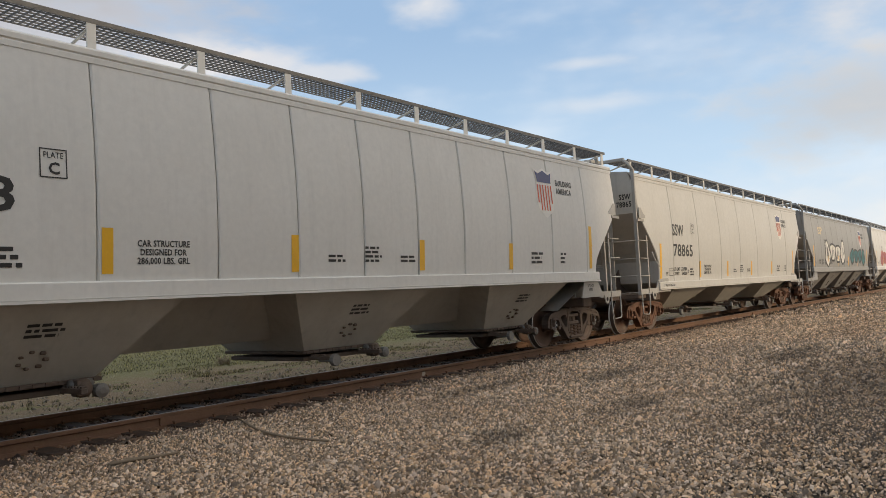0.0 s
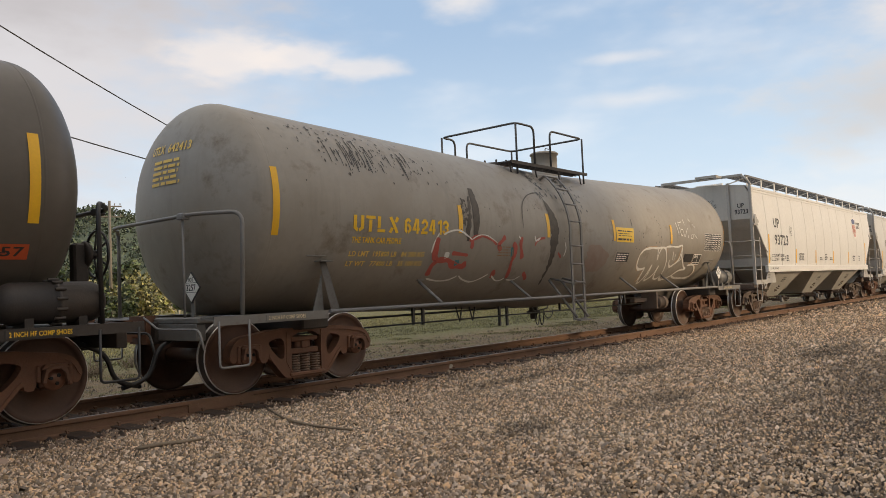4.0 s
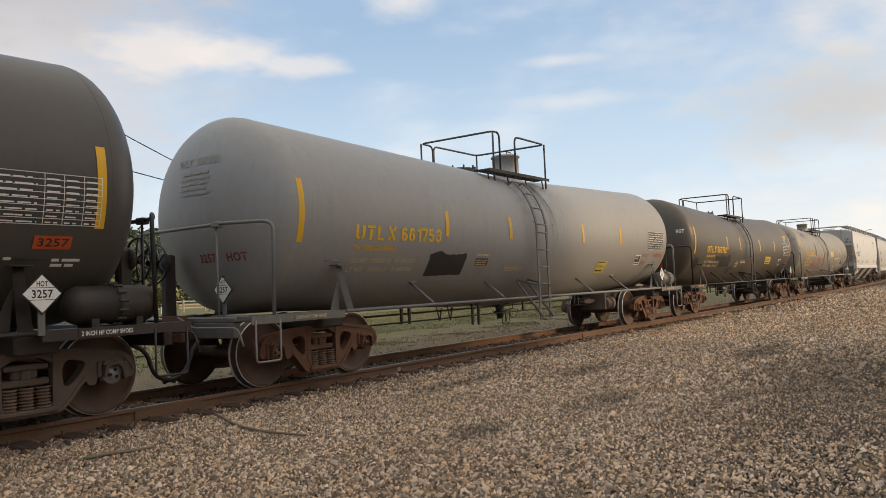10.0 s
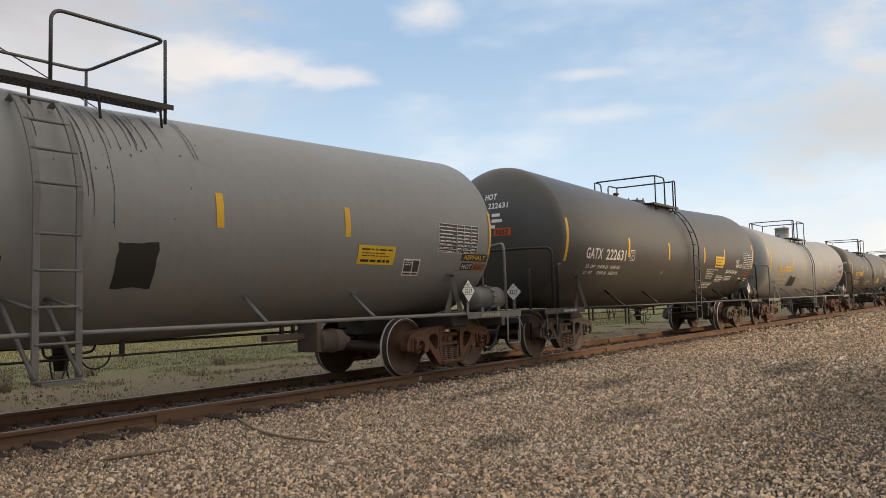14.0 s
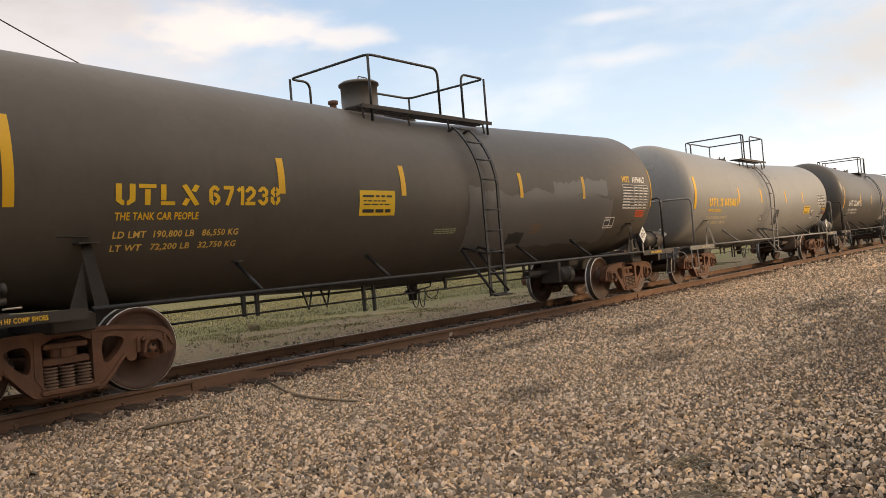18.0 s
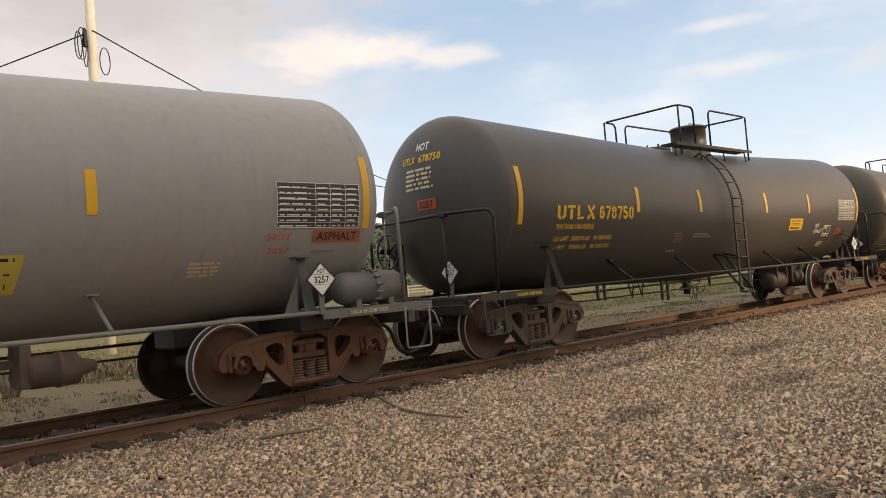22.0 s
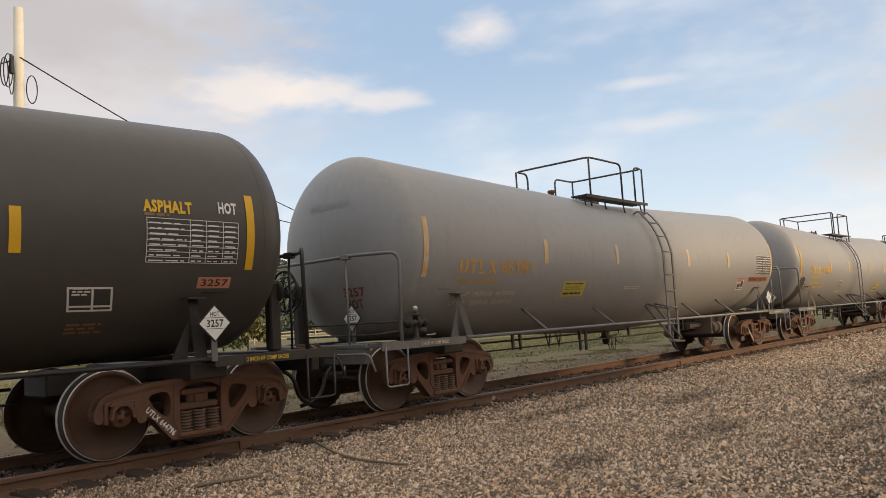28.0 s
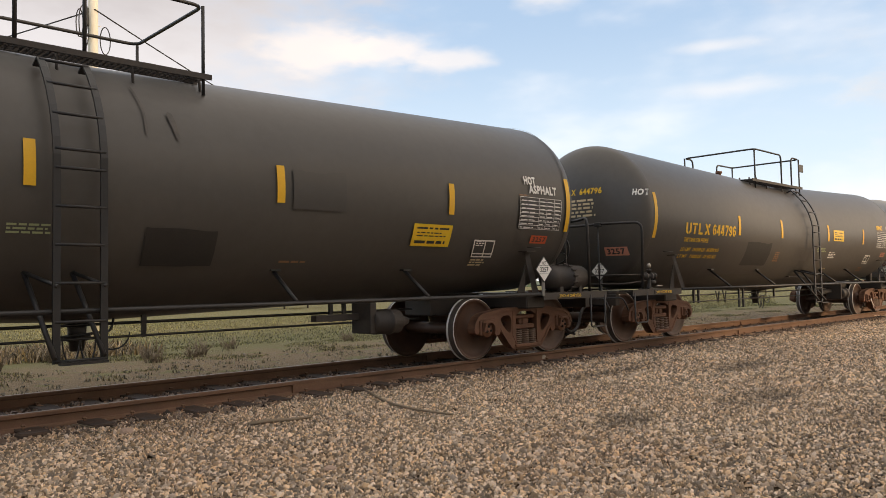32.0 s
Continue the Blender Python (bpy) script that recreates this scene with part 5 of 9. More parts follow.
def wheel_truck(car, x, steel, name="truck"):
    """One four-wheel truck under a car at x."""
    key = "rust" if steel is M["truck_rust"] else "dark"
    t = shared("bolster_" + key, bolster_mesh, steel, name, car, pose(x, 0, 0), "rusty brown cast wheel truck" if key == "rust" else "grimy dark gray cast wheel truck")
    shared("brake_" + key, brake_mesh, M["truck_dark"], "brake_beam", t)
    for s in (-1, 1):
        m = pose(0, s * 1.0, 0, 0, 0, 0 if s < 0 else 180)
        shared("side_frame_" + key, side_frame_mesh, steel, "side_frame", t, m)
        for dx in (-0.165, 0.0, 0.165):
            for dy in (-0.02, 0.14):
                shared("spring", spring_mesh, M["spring"], "spring", t, m @ pose(dx, dy, 0))
        for e in (-1, 1):
            shared("adapter_" + key, adapter_mesh, steel, "bearing_adapter", t, pose(e * AXLE_HALF, s * 1.03, WHEEL_R, 0, 0, 0 if s < 0 else 180))
    for e in (-1, 1):
        w = shared("wheelset_" + key, wheelset_mesh, [M["wheel"], M["tread"], M["cap"] if key == "rust" else M["cap_gray"], M["hole"], M["tread_dull"]], "wheelset", t, pose(e * AXLE_HALF, 0, WHEEL_R), "brown steel wheels with bright worn rims")
        WHEELS.append((w, e * AXLE_HALF))
    return t

# ---- tank cars: origin on the rail heads under the middle, x ahead, y away from the camera's side
SHAPE = {"end": 7.0, "r": 1.40, "z": 2.20, "slope": 0.030, "shift": 0.1, "spread": 1.014}


def tank_z(x):
    """Height of the tank's axis: it falls a little from both ends to the outlet in the middle."""
    return SHAPE["z"] + SHAPE["slope"] * abs(x)


def on_tank(x, z, v=0.0, lift=0.006):
    """The point of the near side at x, v metres up round the shell from the height z."""
    x = SHAPE["shift"] + SHAPE["spread"] * x
    r, zc = SHAPE["r"], tank_z(x)
    over = (abs(x) - SHAPE["end"]) / 0.66
    if over > 0:
        r *= math.sqrt(max(1 - over * over, 0.05))
    a = math.asin(max(-1, min(1, (z - zc) / r))) + v / r
    return Vector((x, -(r + lift) * math.cos(a), zc + (r + lift) * math.sin(a)))


def on_head(u, z, v, half, lift=0.006):
    """The point of the rear head, u metres to the reader's right of its middle and v above z."""
    r, zc = SHAPE["r"], tank_z(half + 0.72)
    w = z + v - zc
    k = max(1 - (u * u + w * w) / (r * r), 0.02)
    return Vector((-(half + 0.72) - (0.66 + lift) * math.sqrt(k) - lift, -u, z + v))


def wrapped(bm, place):
    """Cuts flat writing into bands and lays it on a curved surface."""
    lo, hi = min(v.co.y for v in bm.verts), max(v.co.y for v in bm.verts)
    k = lo + 0.06
    while k < hi:
        bmesh.ops.bisect_plane(bm, geom=bm.verts[:] + bm.edges[:] + bm.faces[:], plane_co=(0, k, 0), plane_no=(0, 1, 0))
        k += 0.06
    for v in bm.verts:
        v.co = place(v.co.x, v.co.y)


def words(car, text, x, z, height, ink, width=None, slant=0.0, bold=0.026, name="lettering", place=None, label="", cut=False):
    bm, w = stencil(text, height) if cut else glyphs(text, height, slant, 1.0, bold)
    if not bm.verts:
        bm.free()
        return None
    k = width / w if width else 1.0
    for v in bm.verts:
        v.co.x *= k
    wrapped(bm, (lambda u, v: place(u, v)) if place else (lambda u, v: on_tank(x + u, z, v)))
    if height >= 0.2:
        return letters(car, bm, ink)
    return part(name, bm, M[ink], car, label)


def letters(car, bm, ink):
    """Large characters, each a part of its own."""
    bm.faces.index_update()
    left = set(bm.faces)
    for start in bm.faces[:]:
        if start not in left:
            continue
        left.discard(start)
        todo, mine = [start], []
        while todo:
            f = todo.pop()
            mine.append(f)
            for g in {h for e in f.edges for h in e.link_faces}:
                if g in left:
                    left.discard(g)
                    todo.append(g)
        one, seen = bmesh.new(), {}
        for f in sorted(mine, key=lambda f: f.index):
            for v in f.verts:
                if v not in seen:
                    seen[v] = one.verts.new(v.co)
            one.faces.new([seen[v] for v in f.verts]).smooth = f.smooth
        part("letter", one, M[ink], car)
    bm.free()


def patch(car, x0, x1, z, height, material, name="panel", lift=0.005, lean=0.0, place=None, label="", parent=None):
    """A sheet on the shell, from the height z upwards."""
    bm = bmesh.new()
    n = max(2, int(height / 0.06))
    f = place or (lambda u, v: on_tank(x0 + u, z, v, lift))
    rows = [[bm.verts.new(f(u + lean * height * i / n, height * i / n)) for u in np.linspace(0, x1 - x0, 2 if not place else 5)] for i in range(n + 1)]
    for a, b_ in zip(rows, rows[1:]):
        for i in range(len(a) - 1):
            face(bm, (a[i], a[i + 1], b_[i + 1], b_[i]), 0, True)
    return part(name, bm, M[material], parent or car, label)


def bars(car, x, z, width, height, rows, ink, seed=1, lift=0.0075, name="small_print", place=None, fill=0.55):
    """Unreadable small print: rows of word-long bars, downwards from the top."""
    r = random.Random(seed)
    bm = bmesh.new()
    pitch = height / rows
    f = place or (lambda u, v: on_tank(x + u, z, v, lift))
    for k in range(rows):
        u, end = 0.0, width * r.uniform(0.72, 1.0)
        while u < end:
            w = min(pitch * r.uniform(0.9, 3.2), end - u)
            v0 = height - (k + 0.9) * pitch
            q = [bm.verts.new(f(a, b_)) for a, b_ in ((u, v0), (u + w, v0), (u + w, v0 + pitch * fill), (u, v0 + pitch * fill))]
            face(bm, q)
            u += w + pitch * 0.45
    return part(name, bm, M[ink], car)


def outline(car, x0, x1, z, height, t, ink, name="box_outline", lift=0.007, lean=0.0, splits=()):
    """A drawn rectangle, with inner lines at the given shares of its width (v) or height (h)."""
    bm = bmesh.new()
    w = x1 - x0

    def strip(u0, u1, v0, v1):
        n = max(1, int((v1 - v0) / 0.06))
        a = [[bm.verts.new(on_tank(x0 + u + lean * v, z, v, lift)) for u in (u0, u1)] for v in np.linspace(v0, v1, n + 1)]
        for p, q in zip(a, a[1:]):
            face(bm, (p[0], p[1], q[1], q[0]))

    def apart(*span):
        nonlocal bm
        bm = bmesh.new()
        strip(*span)
        part(name, bm, M[ink], car)

    if name == "ruling":
        for span in ((0, w, 0, t), (0, w, height - t, height), (0, t, t, height - t), (w - t, w, t, height - t)):
            apart(*span)
        for kind, s in splits:
            apart(*((w * s - t / 2, w * s + t / 2, t, height - t) if kind == "v" else (t, w - t, height * s - t / 2, height * s + t / 2)))
        return None
    strip(0, w, 0, t), strip(0, w, height - t, height), strip(0, t, t, height - t), strip(w - t, w, t, height - t)
    for kind, s in splits:
        if kind == "v":
            strip(w * s - t / 2, w * s + t / 2, t, height - t)
        else:
            strip(t, w - t, height * s - t / 2, height * s + t / 2)
    return part(name, bm, M[ink], car)


def stripe(car, x, z0, z1, w=0.10, ink="yellow"):
    return patch(car, x - w / 2, x + w / 2, z0, SHAPE["r"] * (math.asin(min(1, (z1 - tank_z(x)) / SHAPE["r"])) - math.asin((z0 - tank_z(x)) / SHAPE["r"])), ink, "reflective_stripe", 0.006)


def chart(car, x0, x1, z, height, pale=False):
    """The test record: a panel with ruled lines and rows of small print."""
    p = patch(car, x0, x1, z, height, "chart_pale" if pale else "chart", "test_chart", 0.005, label="ruled test record panel")
    outline(p, x0, x1, z, height, 0.007, "white_ink", "ruling", 0.0085, 0, [("v", 0.45), ("v", 0.63), ("v", 0.82)] + [("h", k / 8) for k in range(1, 8)])
    bars(p, x0 + 0.03, z + 0.01, (x1 - x0) * 0.40, height - 0.02, 8, "black_ink" if pale else "white_ink", 3, 0.0085, fill=0.24)
    for k in (0.47, 0.65, 0.84):
        bars(p, x0 + (x1 - x0) * k, z + 0.01, (x1 - x0) * 0.13, height - 0.02, 8, "black_ink" if pale else "white_ink", 5, 0.0085, fill=0.24)
    return p


def stencil_box(car, x0, x1, z, height, lean=-0.17):
    patch(car, x0, x1, z, height, "chart", "stencil_ground", 0.0055, lean)
    p = outline(car, x0, x1, z, height, 0.022, "white_ink", "stencil_box", 0.007, lean, [("h", 0.22), ("v", 0.55)])
    bars(p, x0 + 0.04 + lean * height * 0.6, z + height * 0.55, (x1 - x0) * 0.42, height * 0.35, 3, "white_ink", 8)
    return p


def emergency_sign(car, x0, x1, z, height, dull=False, lean=0.0):
    p = patch(car, x0, x1, z, height, "sign_yellow_dull" if dull else "sign_yellow", "warning_sign", 0.006, lean, label="yellow emergency notice")
    w = x1 - x0
    bars(p, x0 + w * 0.08 + lean * height * 0.7, z + height * 0.70, w * 0.84, height * 0.20, 1, "black_ink", 2, 0.009, fill=0.4)
    bars(p, x0 + w * 0.10 + lean * height * 0.5, z + height * 0.40, w * 0.80, height * 0.28, 2, "black_ink", 4, 0.009, fill=0.35)
    bars(p, x0 + w * 0.08 + lean * height * 0.2, z + height * 0.10, w * 0.84, height * 0.22, 1, "black_ink", 6, 0.009, fill=0.6)
    return p


def notice(car, text, x0, x1, z, height, panel="orange", ink="black_ink"):
    p = patch(car, x0, x1, z, height, panel, "placard_panel", 0.006)
    words(p, text, x0 + (x1 - x0) * 0.08, z + height * 0.2, height * 0.6, ink, (x1 - x0) * 0.84, bold=0.015, place=lambda u, v: on_tank(x0 + (x1 - x0) * 0.08 + u, z + height * 0.2, v, 0.010))
    return p


def placard(car, m, size=0.19, post=0.25):
    """A diamond placard with its number on a short post; faces -y in the pose m."""
    bm = bmesh.new()
    s = size
    plate(bm, [(0, -s), (s, 0), (0, s), (-s, 0)], (), -0.006, 0.006)
    tidy(bm)
    p = part("placard", bm, M["black_ink"], car, "white diamond placard reading 3257")
    p.matrix_basis = m
    bm = bmesh.new()
    k = s * 0.90
    for q in ([(0, -k), (k - 0.06, -0.06 - 0.0), (-(k - 0.06), -0.06)], [(-(k - 0.055), -0.055 + 0.0), (k - 0.055, -0.055), (k, 0), (k - 0.055, 0.055), (-(k - 0.055), 0.055), (-k, 0)], [(-(k - 0.06), 0.06), (k - 0.06, 0.06), (0, k)]):
        plate(bm, q, (), -0.009, -0.0062)
    tidy(bm)
    part("face", bm, M["white"], p)
    b2, w = glyphs("3257", 0.075, 0, 1.0, 0.02)
    for v in b2.verts:
        v.co = Vector((v.co.x * 0.205 / w - 0.1025, -0.0105, v.co.y - 0.0375))
    part("number", b2, M["black_ink"], p)
    b2, w = glyphs("HOT", 0.05, 0, 1.0, 0.02)
    for v in b2.verts:
        v.co = Vector((v.co.x * 0.11 / w - 0.055, -0.0105, v.co.y + 0.072))
    part("word", b2, M["black_ink"], p)
    if post:
        bm = bmesh.new()
        box(bm, -0.035, 0.035, 0.008, 0.025, -s - post, 0.05, 0, 0.004)
        part("post", bm, M["steel_gray"], p)
    return p


def tank_shell(bm, half):
    e, d, R = half + 0.72, 0.66, SHAPE["r"]
    prof = [(R * math.cos(a), -(e + d * math.sin(a))) for a in [math.pi / 2 * (1 - i / 14) for i in range(15)]]
    prof[0] = (0.0, -(e + d))
    n_ring = 10
    for k in range(1, n_ring):
        x = -e + 2 * e * k / n_ring
        prof += [(R, x)]
    prof += [(r, -h) for r, h in prof[:15][::-1]]
    lathe(bm, prof, pose(0, 0, 0, 0, 90, 0), 72)
    for v in bm.verts:
        v.co.z += tank_z(min(abs(v.co.x), e))
    tidy(bm)


def ladder(car, lm, pipe, side=-1):
    """A ladder at x = lm up one side and over the shoulder of the tank."""
    TANK_R, TANK_Z = SHAPE["r"], tank_z(lm)
    r = TANK_R + 0.13
    line = [(side * (TANK_R + 0.12), z) for z in (0.50, 0.9, 1.4, 1.9, TANK_Z)]
    line += [(side * r * math.cos(radians(a)), TANK_Z + r * math.sin(radians(a))) for a in range(6, SHAPE["ladder"] + 1, 6)]
    line += [(side * (TANK_R + 0.02) * math.cos(radians(SHAPE["ladder"] + 2)), TANK_Z + (TANK_R + 0.02) * math.sin(radians(SHAPE["ladder"] + 2)))]
    bars_ = []
    for s in (-0.205, 0.205):
        bm = bmesh.new()
        rings = []
        for i, p in enumerate(line):
            a, b_ = line[max(i - 1, 0)], line[min(i + 1, len(line) - 1)]
            d = Vector((0, b_[0] - a[0], b_[1] - a[1])).normalized()
            n, w, p = Vector((0, -d.z, d.y)) * 0.012, Vector((0.032, 0, 0)), Vector((s, *p))
            rings.append([bm.verts.new(c) for c in (p - w - n, p + w - n, p + w + n, p - w + n)])
        for u, v in zip(rings, rings[1:]):
            for i in range(4):
                face(bm, (u[i], u[(i + 1) % 4], v[(i + 1) % 4], v[i]))
        face(bm, rings[0][::-1])
        face(bm, rings[-1])
        tidy(bm)
        bars_.append(bm)
    lad = part("ladder", bars_[0], pipe, car)
    part("rail", bars_[1], pipe, lad)
    bm = bmesh.new()
    box(bm, -0.2, 0.2, side * 1.66, side * 1.56, 0.49, 0.515)
    part("step", bm, pipe, lad)
    lad.matrix_basis = pose(lm, 0, 0)
    z, rungs = 0.52, []
    while z < TANK_Z + 0.05:
        rungs.append((side * (TANK_R + 0.125), z))
        z += 0.345
    for a in range(8, SHAPE["ladder"] + 1, 13):
        rungs.append((side * (r + 0.005) * math.cos(radians(a)), TANK_Z + (r + 0.005) * math.sin(radians(a))))

    def rung_mesh(b):
        tube(b, [(-0.22, 0, 0), (0.22, 0, 0)], 0.015, 6)

    for y, z in rungs:
        shared("rung_" + pipe.name, rung_mesh, pipe, "rung", lad, pose(0, y, z))
    for s in (-1, 1):
        bm = bmesh.new()
        if TANK_R > 1.45:
            tube(bm, [(s * 0.21 - 0.40, side * 1.45, 0.94), (s * 0.21, side * 1.60, 0.70)], 0.018, 6)
            part("brace", bm, pipe, lad)
            continue
        tube(bm, [(s * 0.21 - 0.03, side * 1.60, 0.55), (s * 0.21 - 0.13, side * 1.05, 1.32)], 0.024, 6)
        tube(bm, [(s * 0.21 - 0.13, side * 1.05, 1.32), (s * 0.21 + 0.01, side * 1.56, 1.18)], 0.02, 6)
        part("brace", bm, pipe, lad)
    return lad


def walkway(car, spots, pipe, body):
    """The walkways, rails and fittings on top of the tank."""
    x0, gl, gr, x1, hgt, floor, dome, valve = spots
    w = 0.90
    steel = M["steel_black"]
    decks = []
    for s in (-1, 1):
        bm = bmesh.new()
        y0, y1 = s * (w - 0.14) - 0.17, s * (w - 0.14) + 0.17
        for k in range(int((x1 - x0 + 0.33) / 0.06)):
            box(bm, x0 - 0.25 + k * 0.06, x0 - 0.238 + k * 0.06, y0, y1, floor - 0.002, floor + 0.022)
        for k in range(5):
            y = y0 + (y1 - y0) * k / 4
            box(bm, x0 - 0.25, x1 + 0.08, y - 0.006, y + 0.006, floor - 0.004, floor + 0.024)
        box(bm, x0 - 0.25, x1 + 0.08, s * (w + 0.045) - 0.006, s * (w + 0.045) + 0.006, floor - 0.03, floor + 0.03)
        for k in range(4):
            x = x0 - 0.1 + (x1 - x0 + 0.1) * k / 3
            tube(bm, [(x, s * (w - 0.1), floor), (x, s * (w - 0.06), floor - 0.26)], 0.016, 5)
        decks.append(part("walkway", bm, steel, car))
    deck = decks[0]
    bm = bmesh.new()
    y = w
    tube(bm, bent([(gl, -y, floor), (gl, -y, hgt), (x0, -y, hgt), (x0, y, hgt), (x0 + 0.42, y, hgt), (x0 + 0.42, y, floor - 0.1)], 0.14, 5), 0.021, 8)
    part("hand_rail", bm, pipe, deck)
    bm = bmesh.new()
    tube(bm, bent([(gr, -y, floor), (gr, -y, hgt), (x1, -y, hgt), (x1, y, hgt), (gl + 0.2, y, hgt), (gl + 0.2, y, floor - 0.1)], 0.14, 5), 0.021, 8)
    part("hand_rail", bm, pipe, deck)
    for x in (x0, x1):
        for s in (-1, 1):
            bm = bmesh.new()
            tube(bm, [(x, s * y, floor - 0.2), (x, s * y, hgt)], 0.02, 8)
            part("rail_post", bm, pipe, deck)
    top = tank_z(0) + SHAPE["r"]
    if dome:
        bm = bmesh.new()
        dx, r, h = dome
        lathe(bm, [(r + 0.07, top - 0.08), (r + 0.07, top + 0.03), (r, top + 0.04), (r, h - 0.06), (r + 0.03, h - 0.06), (r + 0.03, h - 0.03), (r - 0.02, h), (0.0, h + 0.01)], pose(dx, 0, 0), 28)
        tidy(bm)
        d = part("manway", bm, body, car)
        bm = bmesh.new()
        tube(bm, bent([(dx - 0.1, -0.1, h), (dx - 0.1, -0.1, h + 0.07), (dx + 0.1, -0.1, h + 0.07), (dx + 0.1, -0.1, h)], 0.03, 3), 0.01, 6)
        part("handle", bm, pipe, d)
    bm = bmesh.new()
    fx = gl - 0.1
    lathe(bm, [(0.30, top - 0.06), (0.33, top + 0.0), (0.33, top + 0.06), (0.28, top + 0.07), (0.26, top + 0.10), (0.0, top + 0.12)], pose(fx, 0.0, 0), 24)
    tidy(bm)
    fl = part("valve_flange", bm, M["steel_black"], car)
    for k in range(8):
        bm = bmesh.new()
        lathe(bm, [(0.02, top + 0.04), (0.02, top + 0.14), (0.0, top + 0.15)], pose(fx + 0.30 * math.cos(k * 0.785), 0.30 * math.sin(k * 0.785), 0), 6)
        part("bolt", bm, M["steel_black"], fl)
    if valve is not None:
        bm = bmesh.new()
        lathe(bm, [(0.09, top - 0.03), (0.09, top + 0.07), (0.06, top + 0.09), (0.05, top + 0.16), (0.08, top + 0.17), (0.08, top + 0.22), (0.0, top + 0.24)], pose(valve, 0.05, 0), 14)
        tidy(bm)
        part("relief_valve", bm, M["truck_rust"], car)
    return deck


def end_gear(car, half, e, steel, pipe, label_ink, brake_wheel, reservoir, extra_posts):
    """Deck, sill, coupler, rails and steps at one end; e = -1 rear, 1 ahead."""
    bm = bmesh.new()
    xe = e * (half + 1.62)
    for s in (-1, 1):
        a, b_ = sorted((e * (half - 0.05), xe))
        box(bm, a, b_, s * 1.33 - 0.13, s * 1.33 + 0.13, 0.94, 0.97)
        box(bm, a, b_, s * 1.46 - 0.010, s * 1.46 + 0.010, 0.87, 0.975)
    a, b_ = sorted((e * (half + 1.28), xe))
    box(bm, a, b_, -1.14, 1.14, 0.90, 0.965, 0, 0.01)
    box(bm, *sorted((e * (half + 1.50), e * (half + 1.62))), -1.12, 1.12, 0.70, 0.90, 0, 0.01)
    deck = part("end_deck", bm, steel, car)
    bm = bmesh.new()
    box(bm, *sorted((e * (half - 1.3), e * (half + 1.66))), -0.30, 0.30, 0.66, 0.93, 0, 0.02)
    box(bm, *sorted((e * (half - 0.22), e * (half + 0.22))), -1.28, 1.28, 0.74, 0.93, 0, 0.02)
    tube(bm, [(e * half, 0, 0.9), (e * half, 0, 0.68)], 0.2, 12)
    tidy(bm)
    part("stub_sill", bm, M["steel_black"], car)
    for s in (-1, 1):
        bm = bmesh.new()
        foot, head = e * (half - 0.20), e * (half - 0.17)
        face(bm, [bm.verts.new(p) for p in ((foot - 0.06, s * 1.43, 0.95), (foot + 0.09, s * 1.43, 0.95), (head + 0.06, s * 1.25, 1.60), (head - 0.05, s * 1.25, 1.60))])
        bmesh.ops.solidify(bm, geom=bm.faces[:], thickness=0.03)
        plate(bm, [(foot - 0.24, 0.96), (foot - 0.06, 0.96), (head - 0.05, 1.42)], (), s * 1.27 - 0.008, s * 1.27 + 0.008)
        box(bm, e * (half - 0.17) - 0.10, e * (half - 0.17) + 0.11, s * 1.24 - 0.10, s * 1.24 + 0.06, 1.60, 1.615)
        part("saddle_brace", bm, steel, car)
    bm = bmesh.new()
    box(bm, *sorted((e * (half + 1.5), e * (half + 1.98))), -0.08, 0.08, 0.74, 0.90, 0, 0.02)
    plate(bm, [(e * (half + 1.96), 0.70), (e * (half + 2.20), 0.70), (e * (half + 2.20), 0.96), (e * (half + 1.96), 0.96)], (), -0.13, 0.05)
    plate(bm, [(e * (half + 1.60), 0.66), (e * (half + 1.72), 0.66), (e * (half + 1.72), 1.0), (e * (half + 1.60), 1.0)], (), -0.2, 0.2)
    tidy(bm)
    part("coupler", bm, M["truck_rust"], car)
    bm = bmesh.new()
    tube(bm, bent([(e * (half + 1.45), -0.42, 0.74), (e * (half + 1.72), -0.44, 0.62), (e * (half + 1.82), -0.44, 0.28), (e * (half + 2.14), -0.40, 0.20)], 0.16, 5), 0.028, 8)
    part("air_hose", bm, M["pipe_black"], car)
    bm = bmesh.new()
    tube(bm, bent([(e * (half + 1.72), -0.15, 0.98), (e * (half + 1.74), -0.5, 0.84), (e * (half + 1.74), -1.35, 0.84), (e * (half + 1.74), -1.45, 0.62)], 0.08, 3), 0.014, 6)
    part("uncoupling_lever", bm, pipe, car)
    bm = bmesh.new()
    xr, y = e * (half + 1.21), 1.42
    tube(bm, bent([(xr, -y, 0.96), (xr - e * 0.03, -y, 2.18), (xr + e * 0.31, -0.95, 2.17), (xr + e * 0.31, 0.95, 2.16), (xr, y, 2.16), (xr, y, 0.96)], 0.15, 5), 0.025, 8)
    part("end_rail", bm, pipe, car)
    if extra_posts:
        for dx, y, z in ((0.95, -1.40, 1.85), (1.28, -0.95, 1.75)):
            bm = bmesh.new()
            tube(bm, bent([(e * (half + dx), y, 0.35 if dx > 1.2 else 0.96), (e * (half + dx), y, z), (e * (half + dx - 0.1), y, z)], 0.05, 3), 0.03, 8)
            part("grab_post", bm, pipe, car)
    else:
        bm = bmesh.new()
        xs = xr + e * 0.31
        tube(bm, [(xs, -0.72, 2.16), (xs, -0.72, 0.96)], 0.016, 6)
        box(bm, xs - 0.05, xs + 0.05, -0.8, -0.66, 2.12, 2.2, 0, 0.01)
        part("rail_stay", bm, pipe, car)
